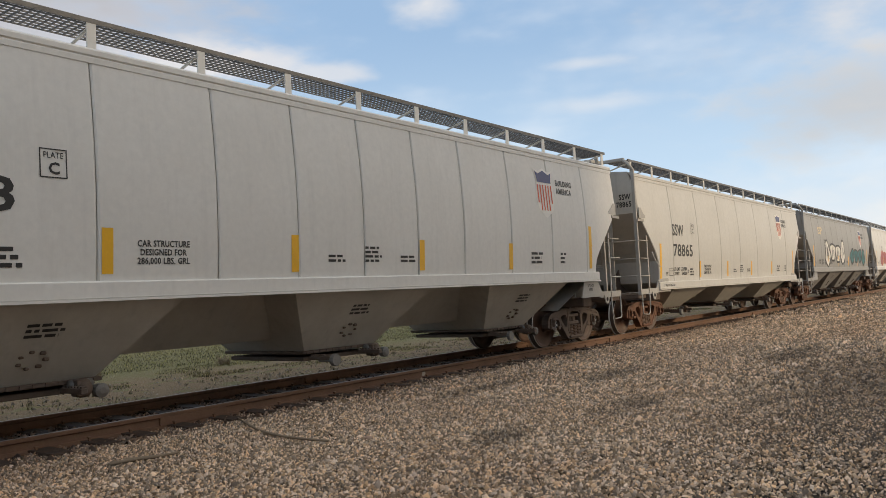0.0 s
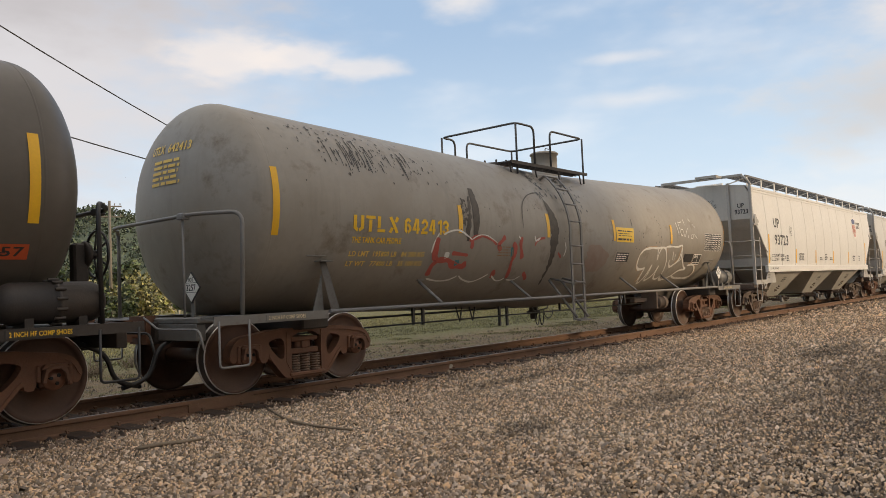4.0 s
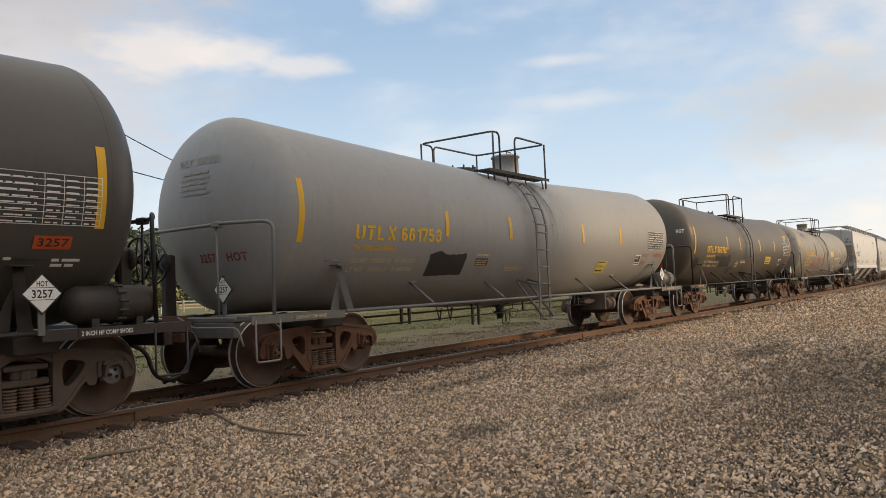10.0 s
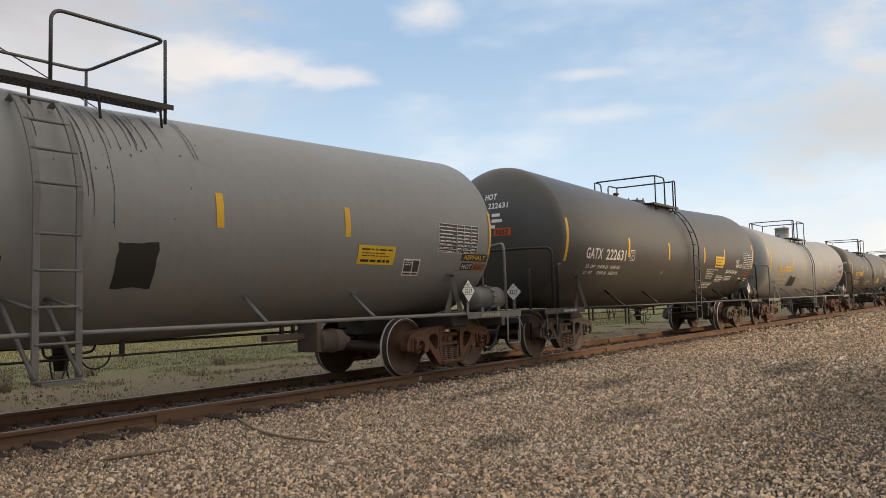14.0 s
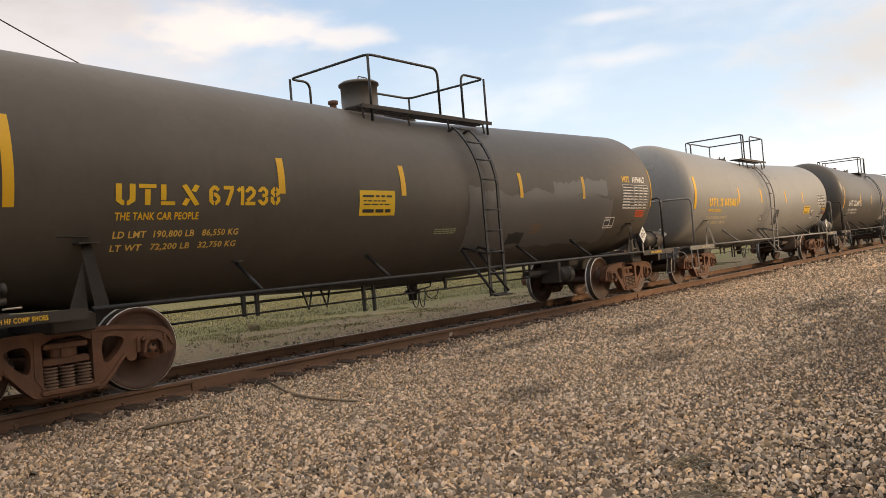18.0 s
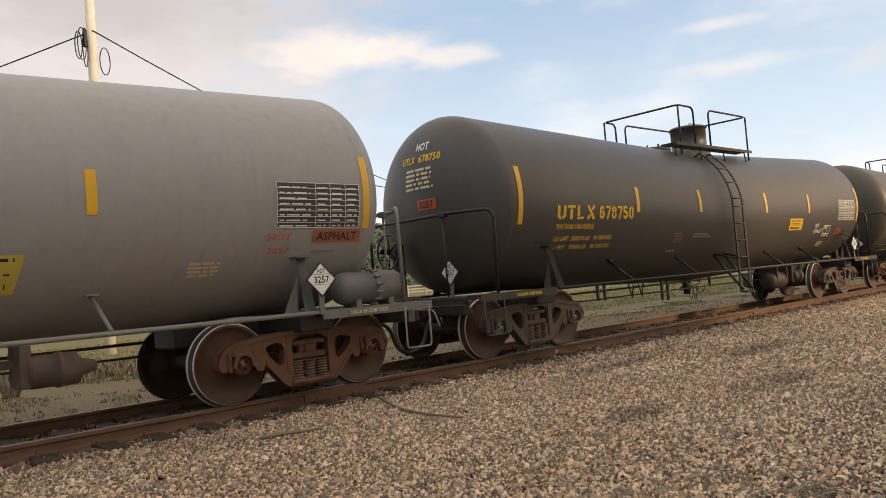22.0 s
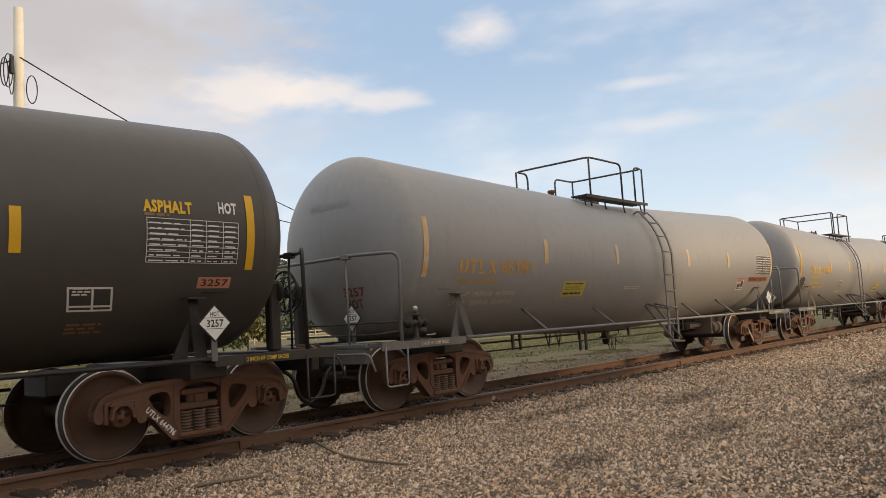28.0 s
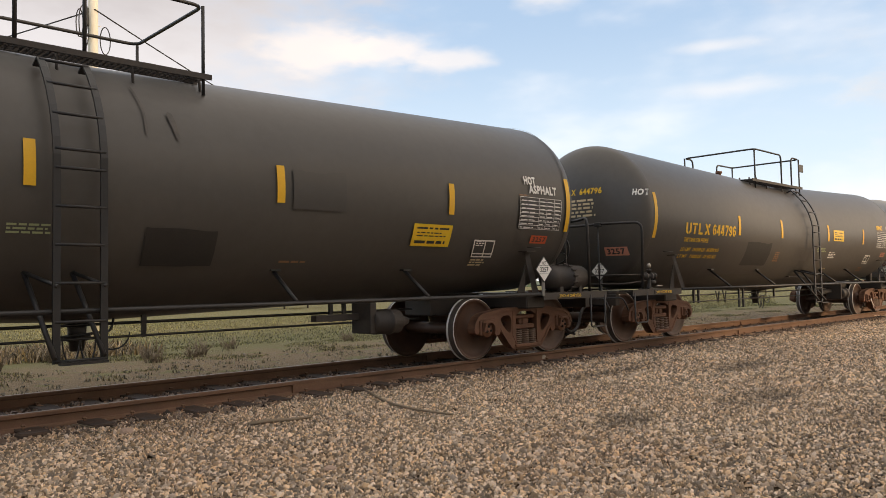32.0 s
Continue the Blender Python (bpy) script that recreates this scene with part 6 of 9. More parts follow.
    for s in (-1, 1):
        bm = bmesh.new()
        a, b_ = e * (half + 1.16), e * (half + 1.56)
        tube(bm, bent([(a, s * 1.47, 0.92), (a, s * 1.47, 0.40), (b_, s * 1.47, 0.40), (b_, s * 1.47, 0.92)], 0.05, 3), 0.014, 6)
        part("sill_step", bm, pipe, car)
    bm = bmesh.new()
    box(bm, *sorted((e * (half + 0.92), e * (half + 0.30))), -1.478, -1.474, 0.885, 0.96)
    lab = part("shoe_notice", bm, M["steel_black"] if pipe is M["pipe_black"] else M["steel_gray"], car)
    b2, w = glyphs("2 INCH HF COMP SHOES", 0.045, 0, 1.0, 0.02)
    x = min(e * (half + 0.92), e * (half + 0.30))
    for v in b2.verts:
        v.co = Vector((x + 0.03 + v.co.x * 0.56 / w, -1.481, 0.90 + v.co.y))
    part("lettering", b2, M[label_ink if pipe is M["pipe_black"] else "tan_ink"], lab)
    if brake_wheel:
        bm = bmesh.new()
        box(bm, *sorted((e * (half + 1.36), e * (half + 1.52))), e * -0.44 - 0.07, e * -0.44 + 0.07, 0.96, 1.84, 0, 0.02)
        lathe(bm, [(0.0, -0.03), (0.13, -0.03), (0.15, 0.0), (0.13, 0.04), (0.0, 0.05)], pose(e * (half + 1.50), e * -0.44, 1.72, 0, 90 * e, 0), 16)
        st = part("brake_stand", bm, M["steel_black"], car)
        bm = bmesh.new()
        m = pose(e * (half + 1.64), e * -0.44, 1.72, 0, 90, 0)
        tube(bm, [m @ Vector((0.265 * math.cos(u), 0.265 * math.sin(u), 0)) for u in [k * 6.2832 / 28 for k in range(29)]], 0.016, 6)
        lathe(bm, [(0.05, -0.12), (0.05, 0.02), (0.0, 0.03)], m, 10)
        part("brake_wheel", bm, M["pipe_black"], st)
        for k in range(6):
            bm = bmesh.new()
            tube(bm, [m @ Vector((0, 0, -0.03 * e)), m @ Vector((0.255 * math.cos(k * 1.0472), 0.255 * math.sin(k * 1.0472), 0))], 0.012, 5)
            part("wheel_spoke", bm, M["pipe_black"], st)
    if reservoir:
        bm = bmesh.new()
        c = e * (half + 0.80)
        prof = [(0.0, -0.52), (0.10, -0.50), (0.17, -0.45), (0.20, -0.38), (0.20, 0.0), (0.215, 0.0), (0.215, 0.04), (0.20, 0.04), (0.20, 0.38), (0.17, 0.45), (0.10, 0.50), (0.0, 0.52)]
        lathe(bm, prof, pose(c, -1.22, 1.20, 0, 90, 0), 20)
        for dx in (-0.25, 0.25):
            box(bm, c + dx - 0.04, c + dx + 0.04, -1.36, -1.08, 0.97, 1.06)
        for k in range(9):
            a = -1.2 + k * 0.45
            lathe(bm, [(0.016, -0.03), (0.016, 0.07)], pose(c, -1.22 - 0.222 * math.cos(a), 1.20 + 0.222 * math.sin(a), 0, 90, 0), 6)
        tidy(bm)
        part("air_reservoir", bm, M["steel_black"] if pipe is M["pipe_black"] else M["steel_gray"], car)
    return deck


def under_gear(car, half, pipe, r):
    """Side pipes with struts, brake rods, hangers, outlet and brake cylinder."""
    for s in (-1, 1):
        bm = bmesh.new()
        tube(bm, [(-half + 0.1, s * 1.45, 0.955), (half - 0.1, s * 1.45, 0.955)], 0.026, 8)
        p = part("side_pipe", bm, pipe, car)
        for x in (-half * 0.66, -half * 0.31, half * 0.30, half * 0.62):
            bm = bmesh.new()
            tube(bm, [(x - 0.03, s * 1.0, 1.33), (x, s * 1.45, 0.97)], 0.024, 6)
            box(bm, x - 0.10, x + 0.04, s * 1.02 - 0.05, s * 1.02 + 0.05, 1.325, 1.345)
            part("strut", bm, pipe, p)
    for y, z, q in ((-0.36, 0.64, 0.014), (-0.20, 0.78, 0.018)):
        bm = bmesh.new()
        tube(bm, [(-half + 0.4, y, z), (half - 1.6, y, z)], q, 6)
        part("brake_rod", bm, M["pipe_black"], car)
    for x, low in ((-half * 0.575, 0.61), (-half * 0.54, 0.60), (-half * 0.22, 0.45), (-half * 0.185, 0.44), (half * 0.10, 0.62), (half * 0.50, 0.66), (half * 0.535, 0.66)):
        bm = bmesh.new()
        plate(bm, [(x - 0.022, low), (x + 0.022, low), (x + 0.028, 0.90), (x - 0.028, 0.90)], (), -0.34, -0.30)
        tidy(bm)
        part("hanger", bm, M["pipe_black"], car)
    for x in (-half * 0.40, -half * 0.345):
        bm = bmesh.new()
        tube(bm, [(x - 0.10, -0.34, 0.86), (x, -0.34, 0.60), (x + 0.07, -0.34, 0.84)], 0.016, 6)
        part("rod_guide", bm, M["pipe_black"], car)
    bm = bmesh.new()
    lathe(bm, [(0.0, 0.50), (0.07, 0.50), (0.08, 0.60), (0.14, 0.62), (0.14, 0.66), (0.09, 0.68), (0.10, 0.80), (0.26, 0.82), (0.28, 0.95), (0.0, 0.96)], pose(0, -0.1, 0), 18)
    tidy(bm)
    o = part("bottom_outlet", bm, M["steel_black"], car)
    for x0, x1, low in ((-0.20, -0.02, 0.38), (-0.02, 0.14, 0.37), (0.14, 0.50, 0.50)):
        bm = bmesh.new()
        tube(bm, [(x0 + (x1 - x0) * (0.5 - 0.5 * math.cos(u)), -0.26, 0.68 - (0.68 - low) * math.sin(u)) for u in [i * math.pi / 10 for i in range(11)]], 0.010, 5)
        part("chain", bm, M["pipe_black"], o)
    bm = bmesh.new()
    tube(bm, bent([(-0.28, -0.24, 0.86), (-0.26, -0.26, 0.66), (0.30, -0.26, 0.70), (0.34, -0.24, 0.88)], 0.06, 3), 0.014, 6)
    part("outlet_handle", bm, M["pipe_black"], o)
    bm = bmesh.new()
    x = half - 2.75
    lathe(bm, [(0.0, -0.28), (0.13, -0.27), (0.155, -0.24), (0.155, -0.02), (0.17, -0.02), (0.17, 0.02), (0.155, 0.02), (0.155, 0.16), (0.09, 0.20), (0.05, 0.34), (0.0, 0.35)], pose(x, -1.02, 0.66, 0, 90, 0), 18)
    box(bm, x - 0.34, x - 0.24, -1.10, -0.7, 0.52, 0.92, 0, 0.01)
    box(bm, x - 1.0, x - 0.34, -0.86, -0.74, 0.70, 0.78)
    tidy(bm)
    part("brake_cylinder", bm, M["truck_dark"] if r else M["steel_black"], car)


def tank_car(name, label, half, body, steel, pipe, truck, lm, spots, shift, big=False, brake_wheel=(True, True), reservoir=True, extra_posts=False, ink="yellow_ink", r=1.40, z=2.20, ladder_top=48, group="tank cars of the train"):
    """The bare car; the lettering is added to what this returns."""
    car = tagged(new(name), label, "tank car", group)
    SHAPE.update({"r": 1.5, "z": 2.31, "slope": 0.026, "shift": 0.0, "spread": 1.0} if big else {"r": r, "z": z, "slope": 0.030, "shift": shift, "spread": 1.014})
    SHAPE["end"], SHAPE["ladder"] = half + 0.72, ladder_top
    key = "shell_%.2f_%.3f_%s" % (half, SHAPE["z"], body.name)
    shell = shared(key, lambda b: tank_shell(b, half), body, "tank", car)
    for e in (-1, 1):
        x, r = e * (half + 0.70), SHAPE["r"]
        bm = bmesh.new()
        lathe(bm, [(r + 0.0005, x - 0.012), (r + 0.0018, x - 0.008), (r + 0.0018, x + 0.008), (r + 0.0005, x + 0.012)], pose(0, 0, tank_z(x), 0, 90, 0), 72)
        tidy(bm)
        part("weld_seam", bm, body, car)
    for e in (-1, 1):
        bm = bmesh.new()
        tube(bm, [on_tank(e * (half - 0.05) + d, 1.68, 0, 0.008) for d in (-0.16, 0.0, 0.16)], 0.006, 5)
        part("weld_bead", bm, pipe, car)
        wheel_truck(car, e * half, truck)
        end_gear(car, half, e, steel, pipe, ink, brake_wheel[0 if e < 0 else 1], reservoir and e > 0, extra_posts and e < 0)
    under_gear(car, half, pipe, steel is not M["steel_black"])
    ladder(car, lm, pipe if pipe is M["pipe_black"] else M["ladder_gray"])
    walkway(car, spots, pipe if pipe is M["pipe_black"] else M["rail_dark"], body)
    placard(car, pose(half - 0.06, -1.49, 1.33), 0.20, 0.2)
    placard(car, pose(-(half + 1.36), -0.62, 1.32, 0, 0, -90), 0.19, 0.2)
    return car


# ---- paint and tar laid on a shell
def spray(car, ink, width, *points, name="spray_stroke", lift=0.0065):
    """A sprayed or smeared line along (x, z) points of the near side, its width wavering."""
    bm = bmesh.new()
    line = []
    for i in range(len(points) - 1):
        p0, p1, p2, p3 = (Vector(points[max(0, min(len(points) - 1, k))]) for k in (i - 1, i, i + 1, i + 2))
        for j in range(5):
            u = j / 5
            line.append(0.5 * (2 * p1 + (p2 - p0) * u + (2 * p0 - 5 * p1 + 4 * p2 - p3) * u * u + (3 * p1 - p0 - 3 * p2 + p3) * u ** 3))
    line.append(Vector(points[-1]))
    rows = []
    for i, p in enumerate(line):
        d = (line[min(i + 1, len(line) - 1)] - line[max(i - 1, 0)]).normalized()
        n = Vector((-d.y, d.x)) * width * 0.5 * (0.85 + 0.5 * noise.noise(Vector((p.x * 6, p.y * 6, 1.7)))) * (0.45 if i in (0, len(line) - 1) else 1)
        rows.append([bm.verts.new(on_tank(q.x, q.y, 0.0, lift)) for q in (p - n, p + n)])
    for a, b_ in zip(rows, rows[1:]):
        face(bm, (a[0], a[1], b_[1], b_[0]), 0, True)
    return part(name, bm, M[ink], car)


def spatter(car, count, x, spread, top, low, seed, size=0.03, name="tar_spatter", ink="oil"):
    """Drops of tar thrown from the top of the tank: angles above the middle, in degrees."""
    r = random.Random(seed)
    bm = bmesh.new()
    for k in range(count):
        a = radians(low + (top - low) * r.random() ** 0.7)
        cx = r.gauss(x, spread)
        w, h = size * r.uniform(0.3, 1.1), size * r.uniform(0.5, 2.0)
        z0 = tank_z(cx)
        ring = []
        for j in range(8):
            u = j * math.pi / 4
            q = r.uniform(0.75, 1.2)
            ring.append(bm.verts.new(on_tank(cx + w * q * math.cos(u), z0, a * SHAPE["r"] + h * q * math.sin(u), 0.006)))
        face(bm, ring)
    return tagged(part(name, bm, M[ink], car, "dark dried tar drops"), kind="stuff")


def drops(car, places, size):
    """Single round drops of tar at (x, height)."""
    r = random.Random(len(places))
    bm = bmesh.new()
    for x, z in places:
        w, h = size * r.uniform(0.7, 1.25), size * r.uniform(0.8, 1.7)
        face(bm, [bm.verts.new(on_tank(x + w * math.cos(j * math.pi / 5), z, h * math.sin(j * math.pi / 5), 0.0062)) for j in range(10)])
    return tagged(part("tar_spatter", bm, M["oil"], car, "dark dried tar drops"), kind="stuff")


def runs(car, count, x0, x1, seed, top=62, low=20, width=0.02, ink="oil"):
    """Thin runs of tar from under the walkway down the shoulder."""
    r = random.Random(seed)
    bm = bmesh.new()
    for k in range(count):
        x, a0 = r.uniform(x0, x1), radians(top + r.uniform(-6, 6))
        a1 = radians(low + (top - low) * r.random() ** 1.6)
        n = max(3, int((a0 - a1) / 0.08))
        rows = []
        for i in range(n + 1):
            a = a0 + (a1 - a0) * i / n
            w = width * (0.3 + 0.7 * noise.noise(Vector((x * 5, i * 0.5, seed))) ** 2 + 0.2) * (1 - 0.5 * i / n)
            cx = x + 0.03 * noise.noise(Vector((x, i * 0.3, 5.0)))
            rows.append([bm.verts.new(on_tank(cx + s * w, tank_z(cx), a * SHAPE["r"], 0.0055)) for s in (-1, 1)])
        for p, q in zip(rows, rows[1:]):
            face(bm, (p[0], p[1], q[1], q[0]), 0, True)
    return tagged(part("tar_run", bm, M[ink], car, "thin dark tar runs"), kind="stuff")


def rough_patch(car, x0, x1, z, height, ink, seed=1, jag=0.05, name="paint_patch", lift=0.0045, label="", step=0.06, lean=0.0):
    """Overpaint with a ragged outline, rolled on by hand."""
    bm = bmesh.new()
    n, m_ = max(4, int((x1 - x0) / step)), max(3, int(height / 0.08))
    cols = []
    for i in range(n + 1):
        u = x0 + (x1 - x0) * i / n
        hi = height + jag * (noise.noise(Vector((u * 2.1, seed, 0.3))) * 1.6 + noise.noise(Vector((u * 9, seed, 4.3))) * 0.6)
        lo = jag * 0.6 * (noise.noise(Vector((u * 2.7, seed, 8.3))) + noise.noise(Vector((u * 9, seed, 14.3))) * 0.5)
        cols.append([bm.verts.new(on_tank(u + (jag * 0.5 * noise.noise(Vector((j * 0.9, seed, 2.0))) if i in (0, n) else 0) + lean * height * j / m_, z, lo + (hi - lo) * j / m_, lift)) for j in range(m_ + 1)])
    for a, b_ in zip(cols, cols[1:]):
        for j in range(m_):
            face(bm, (a[j], b_[j], b_[j + 1], a[j + 1]), 0, True)
    return part(name, bm, M[ink], car, label)


def smear(car, ink, rows, seed=1, jag=0.02, lift=0.005, name="tar_smear", label="dark dried tar smear"):
    """A run-down smear: rows of (height, from x, to x) from its top to its foot, with wavering edges."""
    bm = bmesh.new()
    hs = [a for a, b_, c in rows][::-1]
    zs = np.linspace(rows[0][0], rows[-1][0], max(6, int((rows[0][0] - rows[-1][0]) / 0.035)))
    cols = []
    for z in zs:
        a, b_ = (float(np.interp(z, hs, [q[k] for q in rows][::-1])) for k in (1, 2))
        a += jag * noise.noise(Vector((z * 14, seed, 0.7)))
        b_ += jag * noise.noise(Vector((z * 14, seed, 5.7)))
        cols.append([bm.verts.new(on_tank(a + (b_ - a) * k / 3, z, 0.0, lift)) for k in range(4)])
    for p, q in zip(cols, cols[1:]):
        for k in range(3):
            face(bm, (p[k], p[k + 1], q[k + 1], q[k]), 0, True)
    return part(name, bm, M[ink], car, label)


def deck_valves(car, half, e=-1):
    """Loading valves, pipes and a cap clustered on the rear deck beside the rail."""
    x = e * (half + 0.82)
    bm = bmesh.new()
    lathe(bm, [(0.0, -0.20), (0.045, -0.20), (0.045, -0.14), (0.075, -0.14), (0.075, -0.11), (0.045, -0.11), (0.05, 0.03), (0.08, 0.03), (0.08, 0.06), (0.05, 0.06), (0.045, 0.16), (0.065, 0.16), (0.065, 0.20), (0.0, 0.20)], pose(x, -1.30, 1.21, 0, 90, 0), 12)
    lathe(bm, [(0.0, 0.97), (0.06, 0.97), (0.06, 1.0), (0.035, 1.02), (0.035, 1.30), (0.055, 1.30), (0.055, 1.33), (0.02, 1.34), (0.0, 1.36)], pose(x + 0.02, -1.30, 0), 12)
    lathe(bm, [(0.0, -0.07), (0.04, -0.07), (0.04, 0.07), (0.0, 0.07)], pose(x + 0.13, -1.30, 1.10, 0, 90, 0), 10)
    box(bm, x - 0.17, x + 0.18, -1.42, -1.18, 0.97, 0.995)
    tidy(bm)
    v = part("loading_valve", bm, M["steel_black"], car, "dark valve body with thin pipes on the deck")
    for z, drop in ((1.24, 0.0), (1.13, 0.05)):
        bm = bmesh.new()
        tube(bm, bent([(x + e * 0.10, -1.30, z), (x + e * 0.55, -1.15, z - drop), (x + e * 0.60, 0.8, z - drop)], 0.08, 4), 0.014, 8)
        part("steam_pipe", bm, M["steel_black"], v)
    bm = bmesh.new()
    lathe(bm, [(0.0, 0.0), (0.035, 0.0), (0.038, 0.05), (0.028, 0.08), (0.0, 0.085)], pose(x + 0.02, -1.30, 1.36), 10)
    part("valve_cap", bm, M["brass"], v)
    bm = bmesh.new()
    tube(bm, [(x + 0.14, -1.38, 1.03), (x + 0.30, -1.40, 1.035)], 0.011, 6)
    part("valve_handle", bm, M["brass"], v)
    return v

# ---- covered hopper cars
def hopper_side(z):
    """Half width of the body at the height z."""
    k = (z - 1.3) / 2.5
    return 1.55 + 0.07 * math.sin(max(0, min(1, k)) * math.pi) - 0.05 * k


def hopper_end(z):
    """How far the near end of a side stands back from the end sheet at the height z."""
    return 8.02 - float(np.interp(z, (1.2, 1.46, 1.75, 1.98, 2.68, 2.90), (6.88, 6.90, 6.94, 7.12, 7.83, 8.02)))


def hopper_car(name, label, body, under, half, mark, number, steel, hoppers=3, panels=12, zb=1.5, writing="black_ink", seams=None, mark_x=-5.87):
    car = tagged(new(name), label, "hopper car", "hopper cars of the train")
    L0, top = half + 1.27, 3.74
    frame_paint = M["hopper_frame"] if body in (M["hopper_white"], M["hopper_cream"]) else body
    # near side in sheets, their joints standing back
    w = (2 * L0 - 0.32) / panels
    edges = [-L0] + (list(seams) if seams else [-L0 + 0.16 + w * k for k in range(1, panels)]) + [L0]
    panels = len(edges) - 1

    def sheet(b, i):
        x0, x1 = edges[i] + 0.005, edges[i + 1] - 0.005
        zs = [zb + (top - zb) * k / 16 for k in range(17)]
        rows = []
        for z in zs:
            lo, hi = x0, x1
            cut = L0 - hopper_end(z)
            lo, hi = max(lo, -cut), min(hi, cut)
            lo, hi = min(lo, cut), max(hi, -cut)
            y = hopper_side(z)
            rows.append([b.verts.new((lo, -y + 0.014, z)), b.verts.new((lo + 0.02 if hi - lo > 0.12 else lo, -y, z)), b.verts.new((hi - 0.02 if hi - lo > 0.12 else hi, -y, z)), b.verts.new((hi, -y + 0.014, z))])
        for p, q in zip(rows, rows[1:]):
            for k in range(3):
                face(b, (p[k], p[k + 1], q[k + 1], q[k]), 0, False)

    for i in range(panels):
        bm = bmesh.new()
        sheet(bm, i)
        part("side_sheet", bm, body, car)
    bm = bmesh.new()
    zs = [zb + (top - zb) * k / 16 for k in range(17)]
    for s, inset in ((1, 0.0), (-1, 0.026)):
        rows = []
        for z in zs:
            cut = L0 - hopper_end(z)
            rows.append([bm.verts.new((-cut, s * (hopper_side(z) - inset), z)), bm.verts.new((cut, s * (hopper_side(z) - inset), z))])
        for p, q in zip(rows, rows[1:]):
            face(bm, (p[0], p[1], q[1], q[0]))
    # ends: upright sheet above, slope sheet running in below
    for e in (-1, 1):
        steps = [top, 2.90, 2.68, 2.33, 1.98, 1.75, zb]
        ring = [[bm.verts.new((e * (L0 - hopper_end(z)), q * (hopper_side(z) - 0.016), z)) for q in (-1, 1)] for z in steps]
        crown = [bm.verts.new((e * L0, y, top + 0.165 + 0.10 * (1 - (y / 1.36) ** 2))) for y in (-1.36, -0.7, 0.0, 0.7, 1.36)]
        face(bm, [ring[1][0], ring[0][0]] + crown + [ring[0][1], ring[1][1]])
        for k, (p, q) in enumerate(zip(ring[1:], ring[2:])):
            face(bm, (p[0], p[1], q[1], q[0]), 2 if k < 3 else 0)
        c = [bm.verts.new((e * (L0 - 2.2), y, 0.75)) for y in (-1.2, 1.2)]
        face(bm, (ring[-1][0], ring[-1][1], c[1], c[0]), 1)
    tidy(bm)
    # white cars' end sheets take the paint with the end's shade in its colour
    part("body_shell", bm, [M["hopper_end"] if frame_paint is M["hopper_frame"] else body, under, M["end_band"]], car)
    # roof: top chord, crown and trough hatches
    for s in (-1, 1):
        bm = bmesh.new()
        y = hopper_side(top)
        plate(bm, [(s * (y - 0.16), top + 0.17), (s * (y - 0.02), top + 0.13), (s * (y + 0.015), top + 0.10), (s * (y + 0.015), top + 0.05), (s * y, top + 0.035), (s * (y + 0.012), top + 0.02), (s * (y + 0.012), top - 0.035), (s * (y - 0.05), top - 0.035)], (), -L0, L0)
        tidy(bm)
        bmesh.ops.rotate(bm, verts=bm.verts, cent=(0, 0, 0), matrix=Matrix.Rotation(radians(-90), 3, "Z"))
        for v in bm.verts:
            v.co.y *= -1
        tidy(bm)
        part("top_chord", bm, body, car)
    bm = bmesh.new()
    yy = [-1.36, -1.0, -0.5, 0, 0.5, 1.0, 1.36]
    rr = [[bm.verts.new((x, y, top + 0.165 + 0.10 * (1 - (y / 1.36) ** 2))) for y in yy] for x in (-L0, L0)]
    for i in range(6):
        face(bm, (rr[0][i], rr[0][i + 1], rr[1][i + 1], rr[1][i]), 0, True)
    tidy(bm)
    part("roof", bm, body, car)
    bm = bmesh.new()
    box(bm, -L0 + 0.5, L0 - 0.5, -0.3, 0.3, top + 0.26, top + 0.36, 0, 0.02)
    for k in range(5):
        box(bm, -L0 + 1.0 + k * (2 * L0 - 2) / 5, -L0 + 1.08 + k * (2 * L0 - 2) / 5, -0.36, 0.36, top + 0.3, top + 0.42)
    part("trough_hatch", bm, body, car)
    # running boards on brackets
    for s in (-1, 1):
        bm = bmesh.new()
        z, y0, y1 = top + 0.44, s * 0.86, s * 1.40
        a, b_ = min(y0, y1), max(y0, y1)
        n = int(2 * L0 / 0.075)
        for k in range(n + 1):
            x = -L0 + 2 * L0 * k / n
            box(bm, x - 0.008, x + 0.008, a, b_, z - 0.012, z)
        for k in range(8):
            y = a + (b_ - a) * k / 7
            box(bm, -L0, L0, y - 0.008, y + 0.008, z - 0.014, z + 0.001)
        box(bm, -L0, L0, s * 1.40 - 0.012, s * 1.40 + 0.012, z - 0.02, z + 0.03)
        g = part("running_board", bm, M["grating"], car, "open steel grating walkway")

        def bracket(b):
            plate(b, [(-0.05, top + 0.12), (0.05, top + 0.12), (0.05, top + 0.46), (-0.05, top + 0.46)], (), -0.008, 0.008)
            for p, q in (((0, 0.0, top + 0.40), (0, 0.62, top + 0.24)),):
                tube(b, [p, q], 0.018, 5)

        nb = 13
        for k in range(nb):
            shared("bracket_%s_%.1f" % (body.name, top), bracket, body, "bracket", g, pose(-L0 + 0.15 + (2 * L0 - 0.3) * k / (nb - 1), s * 1.40, 0, 0, 0, 0 if s < 0 else 180))
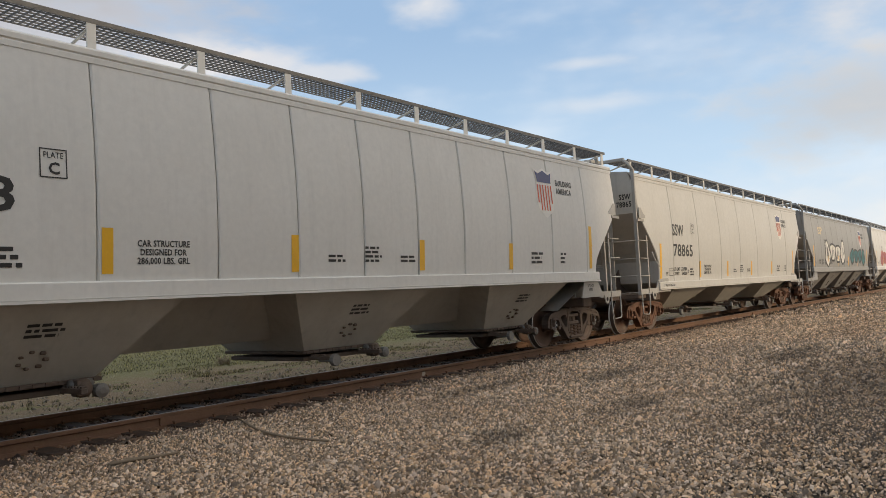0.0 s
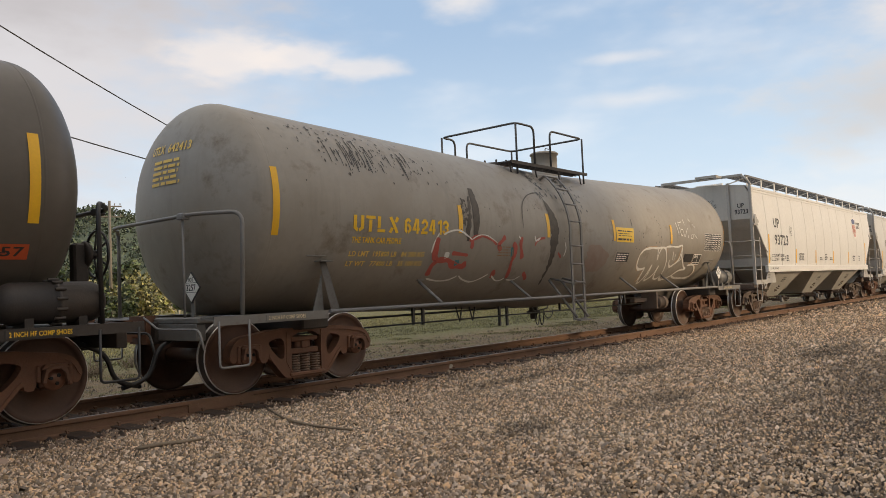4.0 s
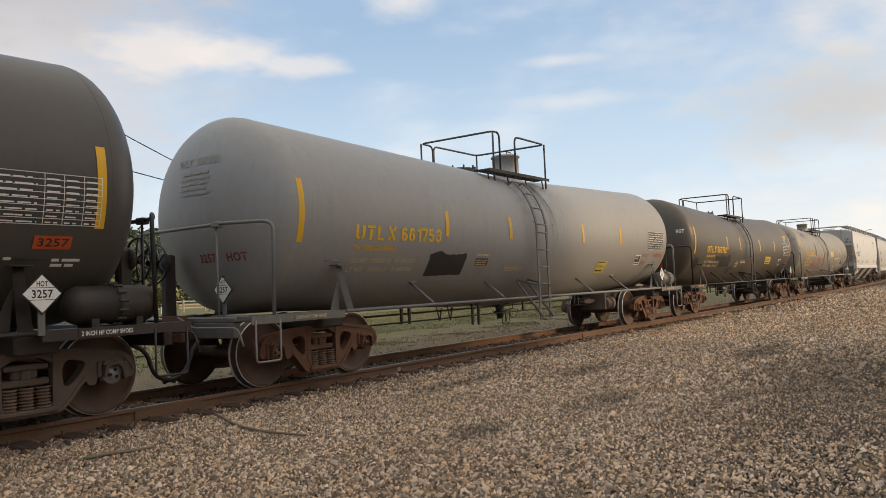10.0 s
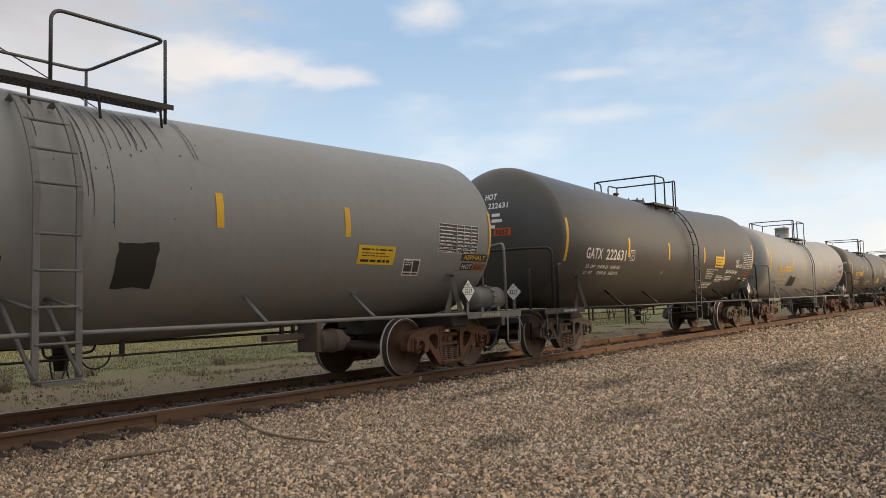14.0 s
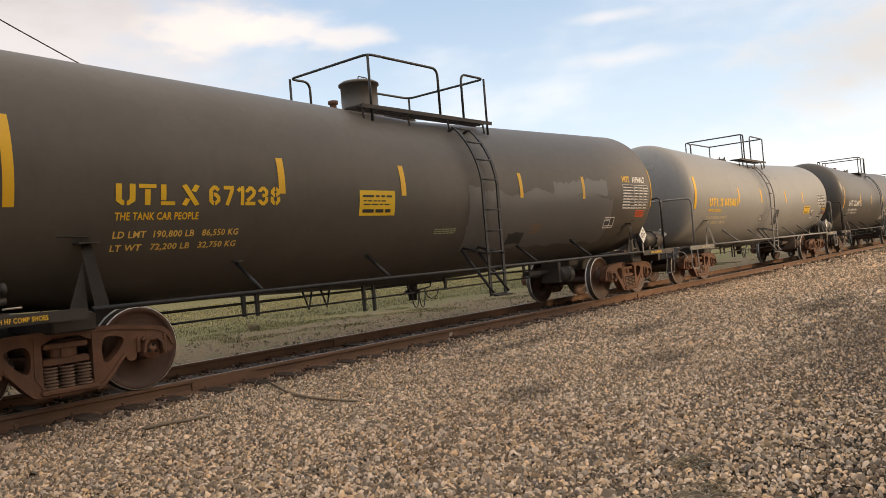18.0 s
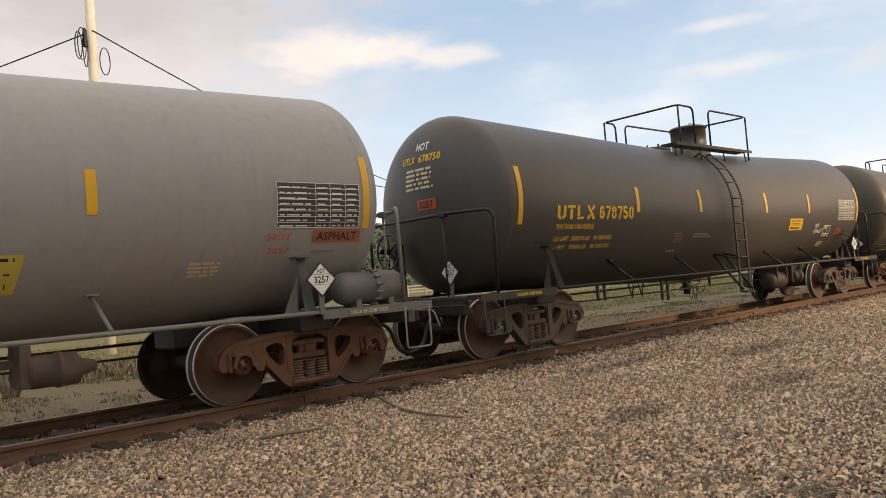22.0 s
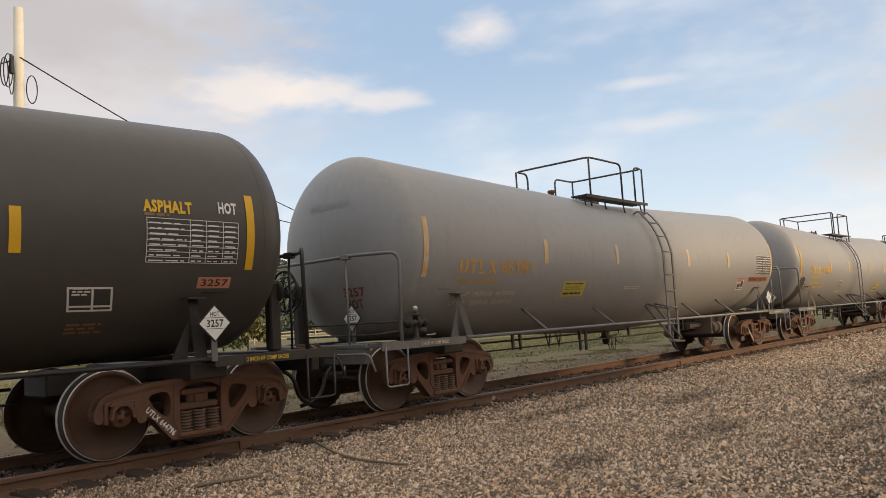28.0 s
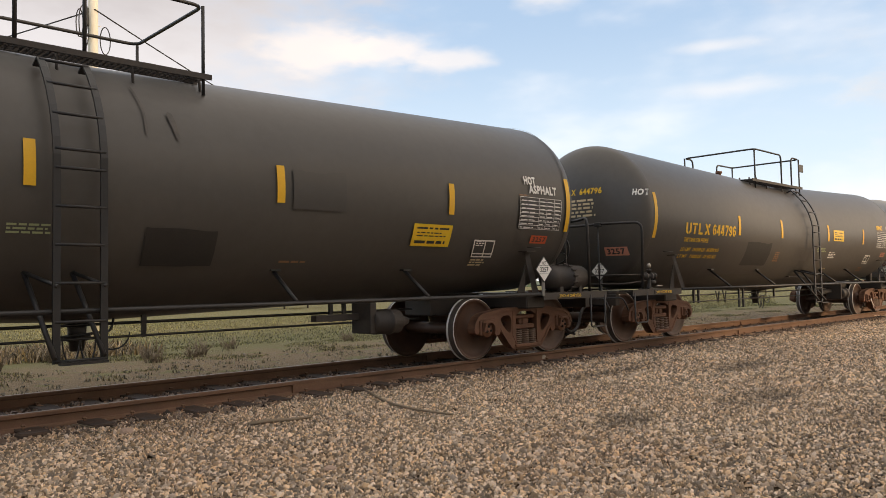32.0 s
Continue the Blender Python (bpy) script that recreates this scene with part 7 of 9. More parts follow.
    for e in (-1, 1):
        z = top + 0.45
        bm = bmesh.new()
        box(bm, *sorted((e * (L0 + 0.02), e * (L0 + 0.09))), *sorted((e * 1.34, e * -1.18)), top + 0.42, top + 0.50, 0, 0.01)
        part("end_bar", bm, frame_paint, car)
        bm = bmesh.new()
        for k in range(13):
            x = e * (L0 + 0.20 + 0.032 * k)
            box(bm, x - 0.006, x + 0.006, *sorted((e * 0.15, e * 0.75)), z + 0.0, z + 0.03)
        for k in range(4):
            y = e * (0.16 + 0.19 * k)
            box(bm, *sorted((e * (L0 + 0.19), e * (L0 + 0.61))), y - 0.006, y + 0.006, z + 0.002, z + 0.026)
        part("end_platform", bm, M["grating"], car, "open steel grating step over the coupling")
        bm = bmesh.new()
        for y in (0.15, 0.75):
            box(bm, *sorted((e * (L0 + 0.09), e * (L0 + 0.62))), e * y - 0.012, e * y + 0.012, z - 0.04, z + 0.035)
        box(bm, *sorted((e * (L0 + 0.60), e * (L0 + 0.625))), *sorted((e * 0.162, e * 0.738)), z - 0.04, z + 0.035)
        part("platform_frame", bm, frame_paint, car)
    # side sill, bolster ends, end posts, ladders
    for s in (-1, 1):
        bm = bmesh.new()
        box(bm, -(half + 0.25), half + 0.25, min(s * 1.60, s * 1.50), max(s * 1.60, s * 1.50), zb - 0.17, zb + 0.01, 0, 0.015)
        box(bm, -(half + 0.25), half + 0.25, min(s * 1.62, s * 1.50), max(s * 1.62, s * 1.50), zb - 0.19, zb - 0.165)
        part("side_sill", bm, body, car)
        for e in (-1, 1):
            bm = bmesh.new()
            plate(bm, [(e * (half - 0.40), 1.32), (e * (half - 0.55), 0.98), (e * (half + 0.30), 0.98), (e * (half + 0.30), 0.955), (e * (half + 1.33), 0.955), (e * (half + 1.33), 1.085), (e * (half + 0.38), 1.085), (e * (half + 0.22), 1.30)], (), s * 1.55 - 0.012, s * 1.55 + 0.012)
            plate(bm, [(e * (half + 0.45), 1.0), (e * (half + 0.71), 1.0), (e * (half + 0.66), 0.86), (e * (half + 0.61), 0.82), (e * (half + 0.55), 0.82), (e * (half + 0.50), 0.86)], (), s * 1.572 - 0.008, s * 1.572 + 0.008)
            # no real opening: a near-black disc paints the dark inside the hole
            lathe(bm, [(0.0, 0.0), (0.045, 0.0), (0.045, 0.003)], pose(e * (half + 0.58), s * 1.582, 0.92, 90, 0, 0), 12, 1, smooth=False)
            tidy(bm)
            jack = part("jacking_plate", bm, [frame_paint, M["hole"]], car)
            if s < 0:
                for k, line in enumerate(("LIFT/JACK", "HERE")):
                    words(jack, line, 0, 0, 0.05, writing, 0.28 if k == 0 else 0.16, place=lambda u, v, k=k, e=e: Vector((e * half - 0.28 + 0.06 * k + u, -1.566, 1.20 - 0.08 * k + v)))
    for e in (-1, 1):
        xe = e * (L0 + 0.06)
        # near corner post, its top leaning in to the end bar, and the far ladder post
        for y, yt in ((1.53, 1.30), (-1.20, -1.14)):
            bm = bmesh.new()
            box(bm, xe - 0.03, xe + 0.03, e * y - 0.04, e * y + 0.04, 0.95, top + 0.20, 0, 0.006)
            tube(bm, [(xe, e * y, top + 0.18), (xe, e * (y + yt) / 2, top + 0.36), (xe, e * yt, top + 0.45)], 0.042, 6)
            part("corner_post", bm, frame_paint, car)
        for y, w_ in ((0.885, 0.04), (-0.55, 0.11)):
            bm = bmesh.new()
            box(bm, xe - 0.012, xe + 0.012, e * y - w_, e * y + w_, 0.95, top + 0.26, 0, 0.004)
            for d in (-w_, w_) if w_ > 0.1 else (w_,):
                box(bm, *sorted((xe - e * 0.012, xe - e * 0.07)), e * y + d - 0.006, e * y + d + 0.006, 0.95, top + 0.26)
            part("end_post", bm, frame_paint, car)
        for z in (2.65, 3.07, 3.49, 3.90):
            bm = bmesh.new()
            tube(bm, [(xe + e * 0.02, e * -0.62, z), (xe + e * 0.02, e * -1.20, z)], 0.012, 6)
            part("ladder_rung", bm, frame_paint, car)
        for z in (1.0, 1.40, 1.81):
            bm = bmesh.new()
            tube(bm, [(xe + e * 0.02, e * 0.90, z), (xe + e * 0.02, e * 1.52, z)], 0.012, 6)
            part("ladder_rung", bm, frame_paint, car)
        bm = bmesh.new()
        tube(bm, [(xe + e * 0.05, e * 1.52, 2.235), (xe + e * 0.05, e * -1.20, 2.235)], 0.013, 6)
        part("end_grab", bm, frame_paint, car)
        for z in (1.30, 1.62, 1.95):
            bm = bmesh.new()
            tube(bm, [(xe + e * 0.02, e * -0.62, z), (xe + e * 0.02, e * -1.20, z)], 0.011, 6)
            part("ladder_rung", bm, frame_paint, car)
        for s in (-1, 1):
            a = e * (L0 - 0.43)
            bm = bmesh.new()
            box(bm, a - 0.025, a + 0.025, s * 1.565 - 0.010, s * 1.565 + 0.010, 0.98, 2.36)
            part("ladder_stile", bm, frame_paint, car)
            for z in (1.39, 1.81, 2.235):
                bm = bmesh.new()
                tube(bm, [(a + e * -0.03, s * 1.578, z), (xe, s * 1.578, z)], 0.013, 6)
                part("ladder_rung", bm, frame_paint, car)
            bm = bmesh.new()
            tube(bm, bent([(a, s * 1.56, 1.0), (a, s * 1.56, 0.64), (a + e * 0.09, s * 1.56, 0.47), (e * (L0 + 0.02), s * 1.56, 0.49), (e * (L0 + 0.02), s * 1.56, 1.0)], 0.05, 3), 0.013, 6)
            part("sill_step", bm, frame_paint, car)
            # gusset where the side meets the sloping end
            bm = bmesh.new()
            plate(bm, [(e * (L0 - 0.02), 3.02), (e * (L0 - 0.14), 3.02), (e * (L0 - 0.22), 2.94), (e * (L0 - 0.26), 2.90), (e * (L0 - 0.37), 2.84), (e * (L0 - 0.37), 2.78), (e * (L0 - 0.12), 2.76), (e * (L0 - 0.02), 2.76)], (), s * (hopper_side(2.9) + 0.003), s * (hopper_side(2.9) + 0.013))
            box(bm, *sorted((e * (L0 - 0.25), e * (L0 + 0.10))), *sorted((s * (hopper_side(2.72) + 0.001), s * (hopper_side(2.72) + 0.02))), 2.69, 2.75)
            tidy(bm)
            part("corner_gusset", bm, frame_paint, car)
        bm = bmesh.new()
        box(bm, *sorted((e * (half - 0.9), e * (L0 + 0.45))), -0.32, 0.32, 0.66, 0.95, 0, 0.02)
        box(bm, *sorted((e * (L0 - 0.35), e * (L0 + 0.1))), -1.5, 1.5, 0.86, 0.97, 0, 0.01)
        box(bm, *sorted((e * (half - 0.2), e * (half + 0.2))), -1.4, 1.4, 0.78, 0.98, 0, 0.02)
        for s in (-1, 1):
            plate(bm, [(e * (half - 0.5), 0.95), (e * (half + 0.9), 0.95), (e * (half + 0.2), 1.6), (e * (half - 0.5), 1.2)], (), s * 0.5 - 0.01, s * 0.5 + 0.01)
        tidy(bm)
        part("end_frame", bm, M["truck_dark"], car)
        bm = bmesh.new()
        box(bm, *sorted((e * (half + 1.5), e * (half + 1.98))), -0.08, 0.08, 0.74, 0.90, 0, 0.02)
        plate(bm, [(e * (half + 1.96), 0.70), (e * (half + 2.20), 0.70), (e * (half + 2.20), 0.96), (e * (half + 1.96), 0.96)], (), -0.13, 0.05)
        tidy(bm)
        part("coupler", bm, M["truck_rust"], car)
        bm = bmesh.new()
        tube(bm, bent([(e * (half + 1.45), -0.42, 0.74), (e * (half + 1.72), -0.44, 0.62), (e * (half + 1.82), -0.44, 0.28), (e * (half + 2.14), -0.40, 0.20)], 0.16, 5), 0.028, 8)
        part("air_hose", bm, M["pipe_black"], car)
        wheel_truck(car, e * half, steel)
    # the hooded sill along the middle, between the bays
    bm = bmesh.new()
    plate(bm, [(-0.33, 0.70), (0.33, 0.70), (0.95, 1.42), (-0.95, 1.42)], (), -(half - 0.9), half - 0.9)
    bmesh.ops.rotate(bm, verts=bm.verts, cent=(0, 0, 0), matrix=Matrix.Rotation(radians(90), 3, "Z"))
    tidy(bm)
    part("center_sill", bm, under, car)
    # bays
    span = 2 * (half - 0.18)
    pitch = span / hoppers
    for k in range(hoppers):
        c = -span / 2 + pitch * (k + 0.5)
        bm = bmesh.new()
        t = min(pitch * 0.5 - 0.02, 1.42)
        hi = [bm.verts.new((c + u * t, v * 1.5, zb - 0.16)) for u, v in ((-1, -1), (1, -1), (1, 1), (-1, 1))]
        lo = [bm.verts.new((c + u * 0.70, v * 0.82, 0.52)) for u, v in ((-1, -1), (1, -1), (1, 1), (-1, 1))]
        for i in range(4):
            face(bm, (hi[i], hi[(i + 1) % 4], lo[(i + 1) % 4], lo[i]))
        face(bm, lo)
        tidy(bm)
        bay = part("hopper_bay", bm, under, car)
        bm = bmesh.new()
        box(bm, c - 0.76, c + 0.76, -0.88, 0.88, 0.48, 0.525, 0, 0.01)
        box(bm, c - 0.70, c + 0.70, -0.8, 0.8, 0.38, 0.44, 0, 0.01)
        for i in range(12):
            box(bm, c - 0.72 + i * 0.125, c - 0.66 + i * 0.125, -0.895, -0.88, 0.485, 0.52)
        gate = part("outlet_gate", bm, M["truck_dark"], bay)
        bm = bmesh.new()
        tube(bm, [(c + 0.60, -1.18, 0.40), (c + 0.60, 0.9, 0.40)], 0.035, 8)
        lathe(bm, [(0.0, -0.08), (0.075, -0.08), (0.075, 0.0), (0.03, 0.02)], pose(c + 0.60, -1.16, 0.40, 90, 0, 0), 12, smooth=False)
        lathe(bm, [(0.0, -0.02), (0.06, -0.02), (0.06, 0.22), (0.0, 0.22)], pose(c + 0.35, -1.0, 0.47, 0, 90, 0), 10)
        tidy(bm)
        part("gate_shaft", bm, M["steel_gray"], bay)
        # side rails of the gate, its rack and the gear housing at the shaft's end
        for dx in (-0.62, 0.34):
            bm = bmesh.new()
            box(bm, c + dx - 0.035, c + dx + 0.035, -1.30, -0.86, 0.40, 0.455, 0, 0.006)
            for i in range(7):
                box(bm, c + dx - 0.02, c + dx + 0.02, -1.28 + 0.06 * i, -1.25 + 0.06 * i, 0.455, 0.475)
            part("gate_rack", bm, M["truck_dark"], bay)
        bm = bmesh.new()
        lathe(bm, [(0.0, -0.09), (0.07, -0.09), (0.095, -0.06), (0.095, 0.02), (0.06, 0.05), (0.0, 0.05)], pose(c + 0.47, -1.06, 0.44, 0, 90, 0), 12)
        box(bm, c + 0.36, c + 0.44, -1.12, -0.98, 0.36, 0.53, 0, 0.01)
        tidy(bm)
        part("gear_housing", bm, M["truck_dark"], bay)
        bm = bmesh.new()
        lathe(bm, [(0.0, -0.03), (0.075, -0.03), (0.085, -0.01), (0.085, 0.03), (0.03, 0.05), (0.03, 0.30), (0.0, 0.31)], pose(c - 0.62, -1.34, 0.40, -90, 0, 0), 14, smooth=False)
        tidy(bm)
        part("capstan", bm, M["steel_gray"], bay)
        n_ = Vector((0, -0.82, -0.68)).normalized()

        def on_bay(u, v, c=c):
            f = v / 0.84
            return Vector((c - 0.1 + u, -0.82 - 0.68 * f, 0.52 + 0.82 * f)) + n_ * 0.006

        bars(bay, 0, 0, 0.42, 0.16, 3, writing, 3 + k, name="small_print", place=lambda u, v: on_bay(u - 0.1, v + 0.48))
        r = random.Random(k)
        for i in range(7):
            a = i * 0.898
            p, q = on_bay(0.06 + 0.13 * math.cos(a), 0.26 + 0.085 * math.sin(a)), r.uniform(0.016, 0.03)
            bm = bmesh.new()
            box(bm, p.x - q, p.x + q, p.y - 0.028, p.y + 0.02, p.z - q * 0.7, p.z + q * 0.7, 0, 0.008)
            part("vibrator_lug", bm, M["truck_dark"], bay)

    def on_side(x, z):
        return lambda u, v: Vector((x + u, -hopper_side(z + v) - 0.005, z + v))

    car_words = lambda text, x, z, h, w=None, ink=writing, bold=0.02: words(car, text, x, z, h, ink, w, 0, bold, place=on_side(x, z))
    car_words(mark, mark_x, zb + 1.20, 0.29, 0.21 * len(mark) + 0.19)
    car_words(number, mark_x + 0.01, zb + 0.66, 0.31, 0.287 * len(number))
    for i, (a, b_) in enumerate(((-half - 0.05, zb + 0.96), (-half + 2.83, zb + 0.54), (-half + 5.28, zb + 0.54), (-half + 7.8, zb + 0.54), (-half + 10.3, zb + 0.54), (half - 0.1, zb + 0.96))):
        bm = bmesh.new()
        f = on_side(a, zb + 0.08)
        rows = [[bm.verts.new(f(u, v)) for u in (-0.06, 0.06)] for v in np.linspace(0, b_ - zb - 0.08, 6)]
        for p, q in zip(rows, rows[1:]):
            face(bm, (p[0], p[1], q[1], q[0]))
        part("reflective_stripe", bm, M["yellow"], car)
    car_words("LD LMT  221800", mark_x + 0.01, zb + 0.28, 0.085, 0.95)
    if mark:
        bm = bmesh.new()
        f = on_side(mark_x - 0.29, zb + 0.15)
        for u0, u1, v0, v1 in ((0, 0.27, 0, 0.012), (0, 0.27, 0.19, 0.202), (0, 0.012, 0.012, 0.19), (0.258, 0.27, 0.012, 0.19), (0.012, 0.258, 0.12, 0.132)):
            face(bm, [bm.verts.new(f(u, v)) for u, v in ((u0, v0), (u1, v0), (u1, v1), (u0, v1))])
        part("stencil_box", bm, M[writing], car)
        car_words("LO", mark_x + 1.02, zb + 0.22, 0.085, 0.12)
        words(car, '2" TREAD COND. SHOES', 0, 0, 0.05, writing, 0.72, place=lambda u, v: Vector((-half + 0.02 + u, -1.604, zb - 0.11 + v)))
    bm = bmesh.new()
    tube(bm, bent([(-half - 0.56, -1.57, zb + 0.75), (-half - 0.50, -1.60, zb + 0.58), (-half - 0.26, -1.60, zb + 0.42), (-half - 0.06, -1.57, zb + 0.39)], 0.08, 3), 0.013, 6)
    part("corner_grab", bm, body, car)
    car_words("LT WT     64200", mark_x + 0.01, zb + 0.16, 0.085, 0.95)
    for x, z, w_, h_, n, s in ((mark_x + 1.22, zb + 0.14, 0.32, 0.22, 3, 1), (mark_x - 0.50, zb + 0.16, 0.14, 0.10, 3, 2), (-half + 5.85, zb + 0.2, 0.36, 0.12, 2, 3), (-half + 6.55, zb + 0.2, 0.36, 0.24, 4, 4), (-half + 7.3, zb + 0.2, 0.34, 0.12, 2, 5), (-half + 11.0, zb + 0.18, 0.45, 0.24, 3, 6), (-half + 12.1, zb + 0.18, 0.28, 0.24, 3, 7)):
        bars(car, 0, 0, w_, h_, n, writing, s, place=on_side(x, z))
    bm = bmesh.new()
    f = on_side(-half + 2.18, 2.49)
    for u0, u1, v0, v1 in ((0, 0.26, 0, 0.012), (0, 0.26, 0.27, 0.282), (0, 0.012, 0, 0.282), (0.248, 0.26, 0, 0.282)):
        face(bm, [bm.verts.new(f(u, v)) for u, v in ((u0, v0), (u1, v0), (u1, v1), (u0, v1))])
    p = part("plate_box", bm, M[writing], car)
    words(p, "C", 0, 0, 0.11, writing, None, place=on_side(-half + 2.26, 2.53))
    words(p, "PLATE", 0, 0, 0.06, writing, 0.19, bold=0.004, place=on_side(-half + 2.215, 2.68))
    # shield: plain shapes in its colours, then bars for the slogan
    sx, sz = half - 2.20, 2.58
    f = lambda u, v: on_side(sx, sz)(u * 1.18, v * 1.18)
    bm = bmesh.new()
    ring = [(0.30, -0.02), (0.52, 0.10), (0.60, 0.32), (0.55, 0.60), (0.60, 0.78), (0.46, 0.74), (0.30, 0.80), (0.14, 0.74), (0.0, 0.78), (0.05, 0.60), (0.0, 0.32), (0.08, 0.10)]
    face(bm, [bm.verts.new(f(u, v)) for u, v in ring])
    sh = part("shield", bm, M["white_ink"], car, "red, white and blue shield emblem")
    bm = bmesh.new()
    face(bm, [bm.verts.new(f(u, v) + Vector((0, -0.003, 0))) for u, v in ((0.08, 0.56), (0.52, 0.56), (0.52, 0.60), (0.56, 0.74), (0.46, 0.70), (0.30, 0.76), (0.14, 0.70), (0.04, 0.74), (0.08, 0.60))])
    part("shield_top", bm, M["logo_blue"], sh)
    for k in range(6):
        bm = bmesh.new()
        u = 0.06 + k * 0.085
        lo = 0.10 if 0 < k < 5 else 0.22
        face(bm, [bm.verts.new(f(a, b_) + Vector((0, -0.003, 0))) for a, b_ in ((u, lo), (u + 0.036, lo), (u + 0.036, 0.52), (u, 0.52))])
        part("shield_stripe", bm, M["red_ink"], sh)
    words(car, "CAR STRUCTURE", 0, 0, 0.065, writing, 0.62, place=on_side(-half + 3.15, zb + 0.36))
    words(car, "DESIGNED FOR", 0, 0, 0.065, writing, 0.55, place=on_side(-half + 3.18, zb + 0.27))
    words(car, "286,000 LBS. GRL", 0, 0, 0.065, writing, 0.62, place=on_side(-half + 3.15, zb + 0.18))
    words(car, "BUILDING", 0, 0, 0.11, writing, 0.66, place=on_side(half - 1.40, 3.22))
    words(car, "AMERICA", 0, 0, 0.11, writing, 0.62, place=on_side(half - 1.40, 3.06))
    # end writing on the upright end sheet
    fe = lambda u0, z0: (lambda u, v: Vector((-L0 - 0.006, u0 - u, z0 + v)))
    words(car, mark, 0, 0, 0.13, writing, 0.1 * len(mark), place=fe(-1.12, 3.24))
    words(car, number, 0, 0, 0.13, writing, 0.078 * len(number), place=fe(-1.04, 3.06))
    if mark == "UP":
        for k, (line, wide) in enumerate((("SPRG 7 OC D5", 0.50), ("SPRG 7 IC D5", 0.47), ("SPRG 2 OC B353", 0.57), ("SPRG 2 IC B354", 0.57), ("36 IN WHLS", 0.37), ("24 BRAKE BEAM", 0.55), ("GROUP J", 0.28))):
            words(car, line, 0, 0, 0.052, writing, wide, bold=0.006, place=fe(0.07, 3.49 - 0.066 * k))
    else:
        bars(car, 0, 0, 0.55, 0.5, 6, writing, 21, place=fe(0.07, 3.06))
    bars(car, 0, 0, 0.13, 0.17, 3, writing, 22, place=fe(0.93, 3.58))
    return car, on_side

# ---- the train, from the front; each car with the place of its middle along the train
TRAIN = []


def joined(car, middle):
    TRAIN.append((car, middle))
    return car


def side_marks(car, mark, number, x, xn, xe, z=2.0, ink="yellow_ink", h=0.22, people=True, ld="190600 LB   86 450 KG", lt="72400 LB   32 850 KG", small="tan_ink", slant=0.0):
    """Reporting mark, number and weights on the near side."""
    cut = mark == "UTLX"
    words(car, mark, x, z, h, ink, xn - 0.12 - x, slant, 0.035, cut=cut)
    words(car, number, xn, z, h, ink, xe - xn, slant, 0.03, cut=cut)
    if people:
        words(car, "THE TANK CAR PEOPLE", x, z - 0.15, 0.08, ink, 0.95)
    words(car, "LD LMT  " + ld, x, z - 0.33, 0.075, small, 1.5, slant)
    words(car, "LT WT   " + lt, x, z - 0.46, 0.075, small, 1.5, slant)


def head_marks(car, half, mark, number, ink, hot=None, number_plate=None, rows=5, drop=0.0, plate_z=2.40, plate_u=0.30, mark_u=0.0):
    """Marks high on the rear head."""
    f = lambda u0, z: (lambda u, v: on_head(u0 + u, z, v, half))
    words(car, mark, 0, 0, 0.11, ink, 0.32, place=f(mark_u - 0.35, 3.05 - drop))
    words(car, number, 0, 0, 0.11, ink, 0.45, place=f(mark_u + 0.05, 3.05 - drop))
    bars(car, 0, 0, 0.62, 0.36, rows, ink if ink != "yellow_ink" else "tan_ink", 5, place=f(mark_u - 0.22, 2.62 - drop))
    if hot:
        words(car, "HOT", 0, 0, 0.12, hot, 0.28, place=f(-0.05, 3.24))
    if number_plate:
        p = patch(car, 0, 0.38, 0, 0.16, number_plate, "placard_panel", place=f(plate_u, plate_z))
        words(p, "3257", 0, 0, 0.10, "black_ink", 0.30, place=lambda u, v: on_head(plate_u + 0.04 + u, plate_z + 0.03, v, half, 0.012))


# hoppers ahead
hop, side_a = hopper_car("hopper_car", "weathered white three-bay covered hopper car with black marks", M["hopper_white"], M["hopper_under"], 6.75, "UP", "93723", M["truck_dark"], seams=(-6.9, -5.46, -4.02, -2.6, -1.4, -0.2, 0.98, 2.17, 3.6, 5.06, 6.5), mark_x=-6.24)
joined(hop, 8.00)
hop, side_b = hopper_car("hopper_car", "cream-white three-bay covered hopper car with black marks", M["hopper_cream"], M["hopper_under"], 6.75, "SSW", "78865", M["truck_rust"], zb=1.22, seams=[-5.92 + 1.93 * k for k in range(7)], mark_x=-5.95)
joined(hop, 25.30)
grey_hop, side_c = hopper_car("hopper_car", "dull gray covered hopper car with painted scrawls low on its side", M["hopper_gray"], M["hopper_gray"], 6.75, "", "", M["truck_rust"], hoppers=4)
joined(grey_hop, 42.50)
white_hop, side_d = hopper_car("hopper_car", "white covered hopper car with pink and red scrawls along its side", M["hopper_white"], M["hopper_under"], 6.75, "", "", M["truck_rust"])
joined(white_hop, 59.70)
red_hop, side_e = hopper_car("hopper_car", "faded red covered hopper car at the far end of the train", M["hopper_red"], M["hopper_red"], 5.2, "", "", M["truck_rust"], hoppers=2, panels=8, writing="white_ink")
joined(red_hop, 75.30)

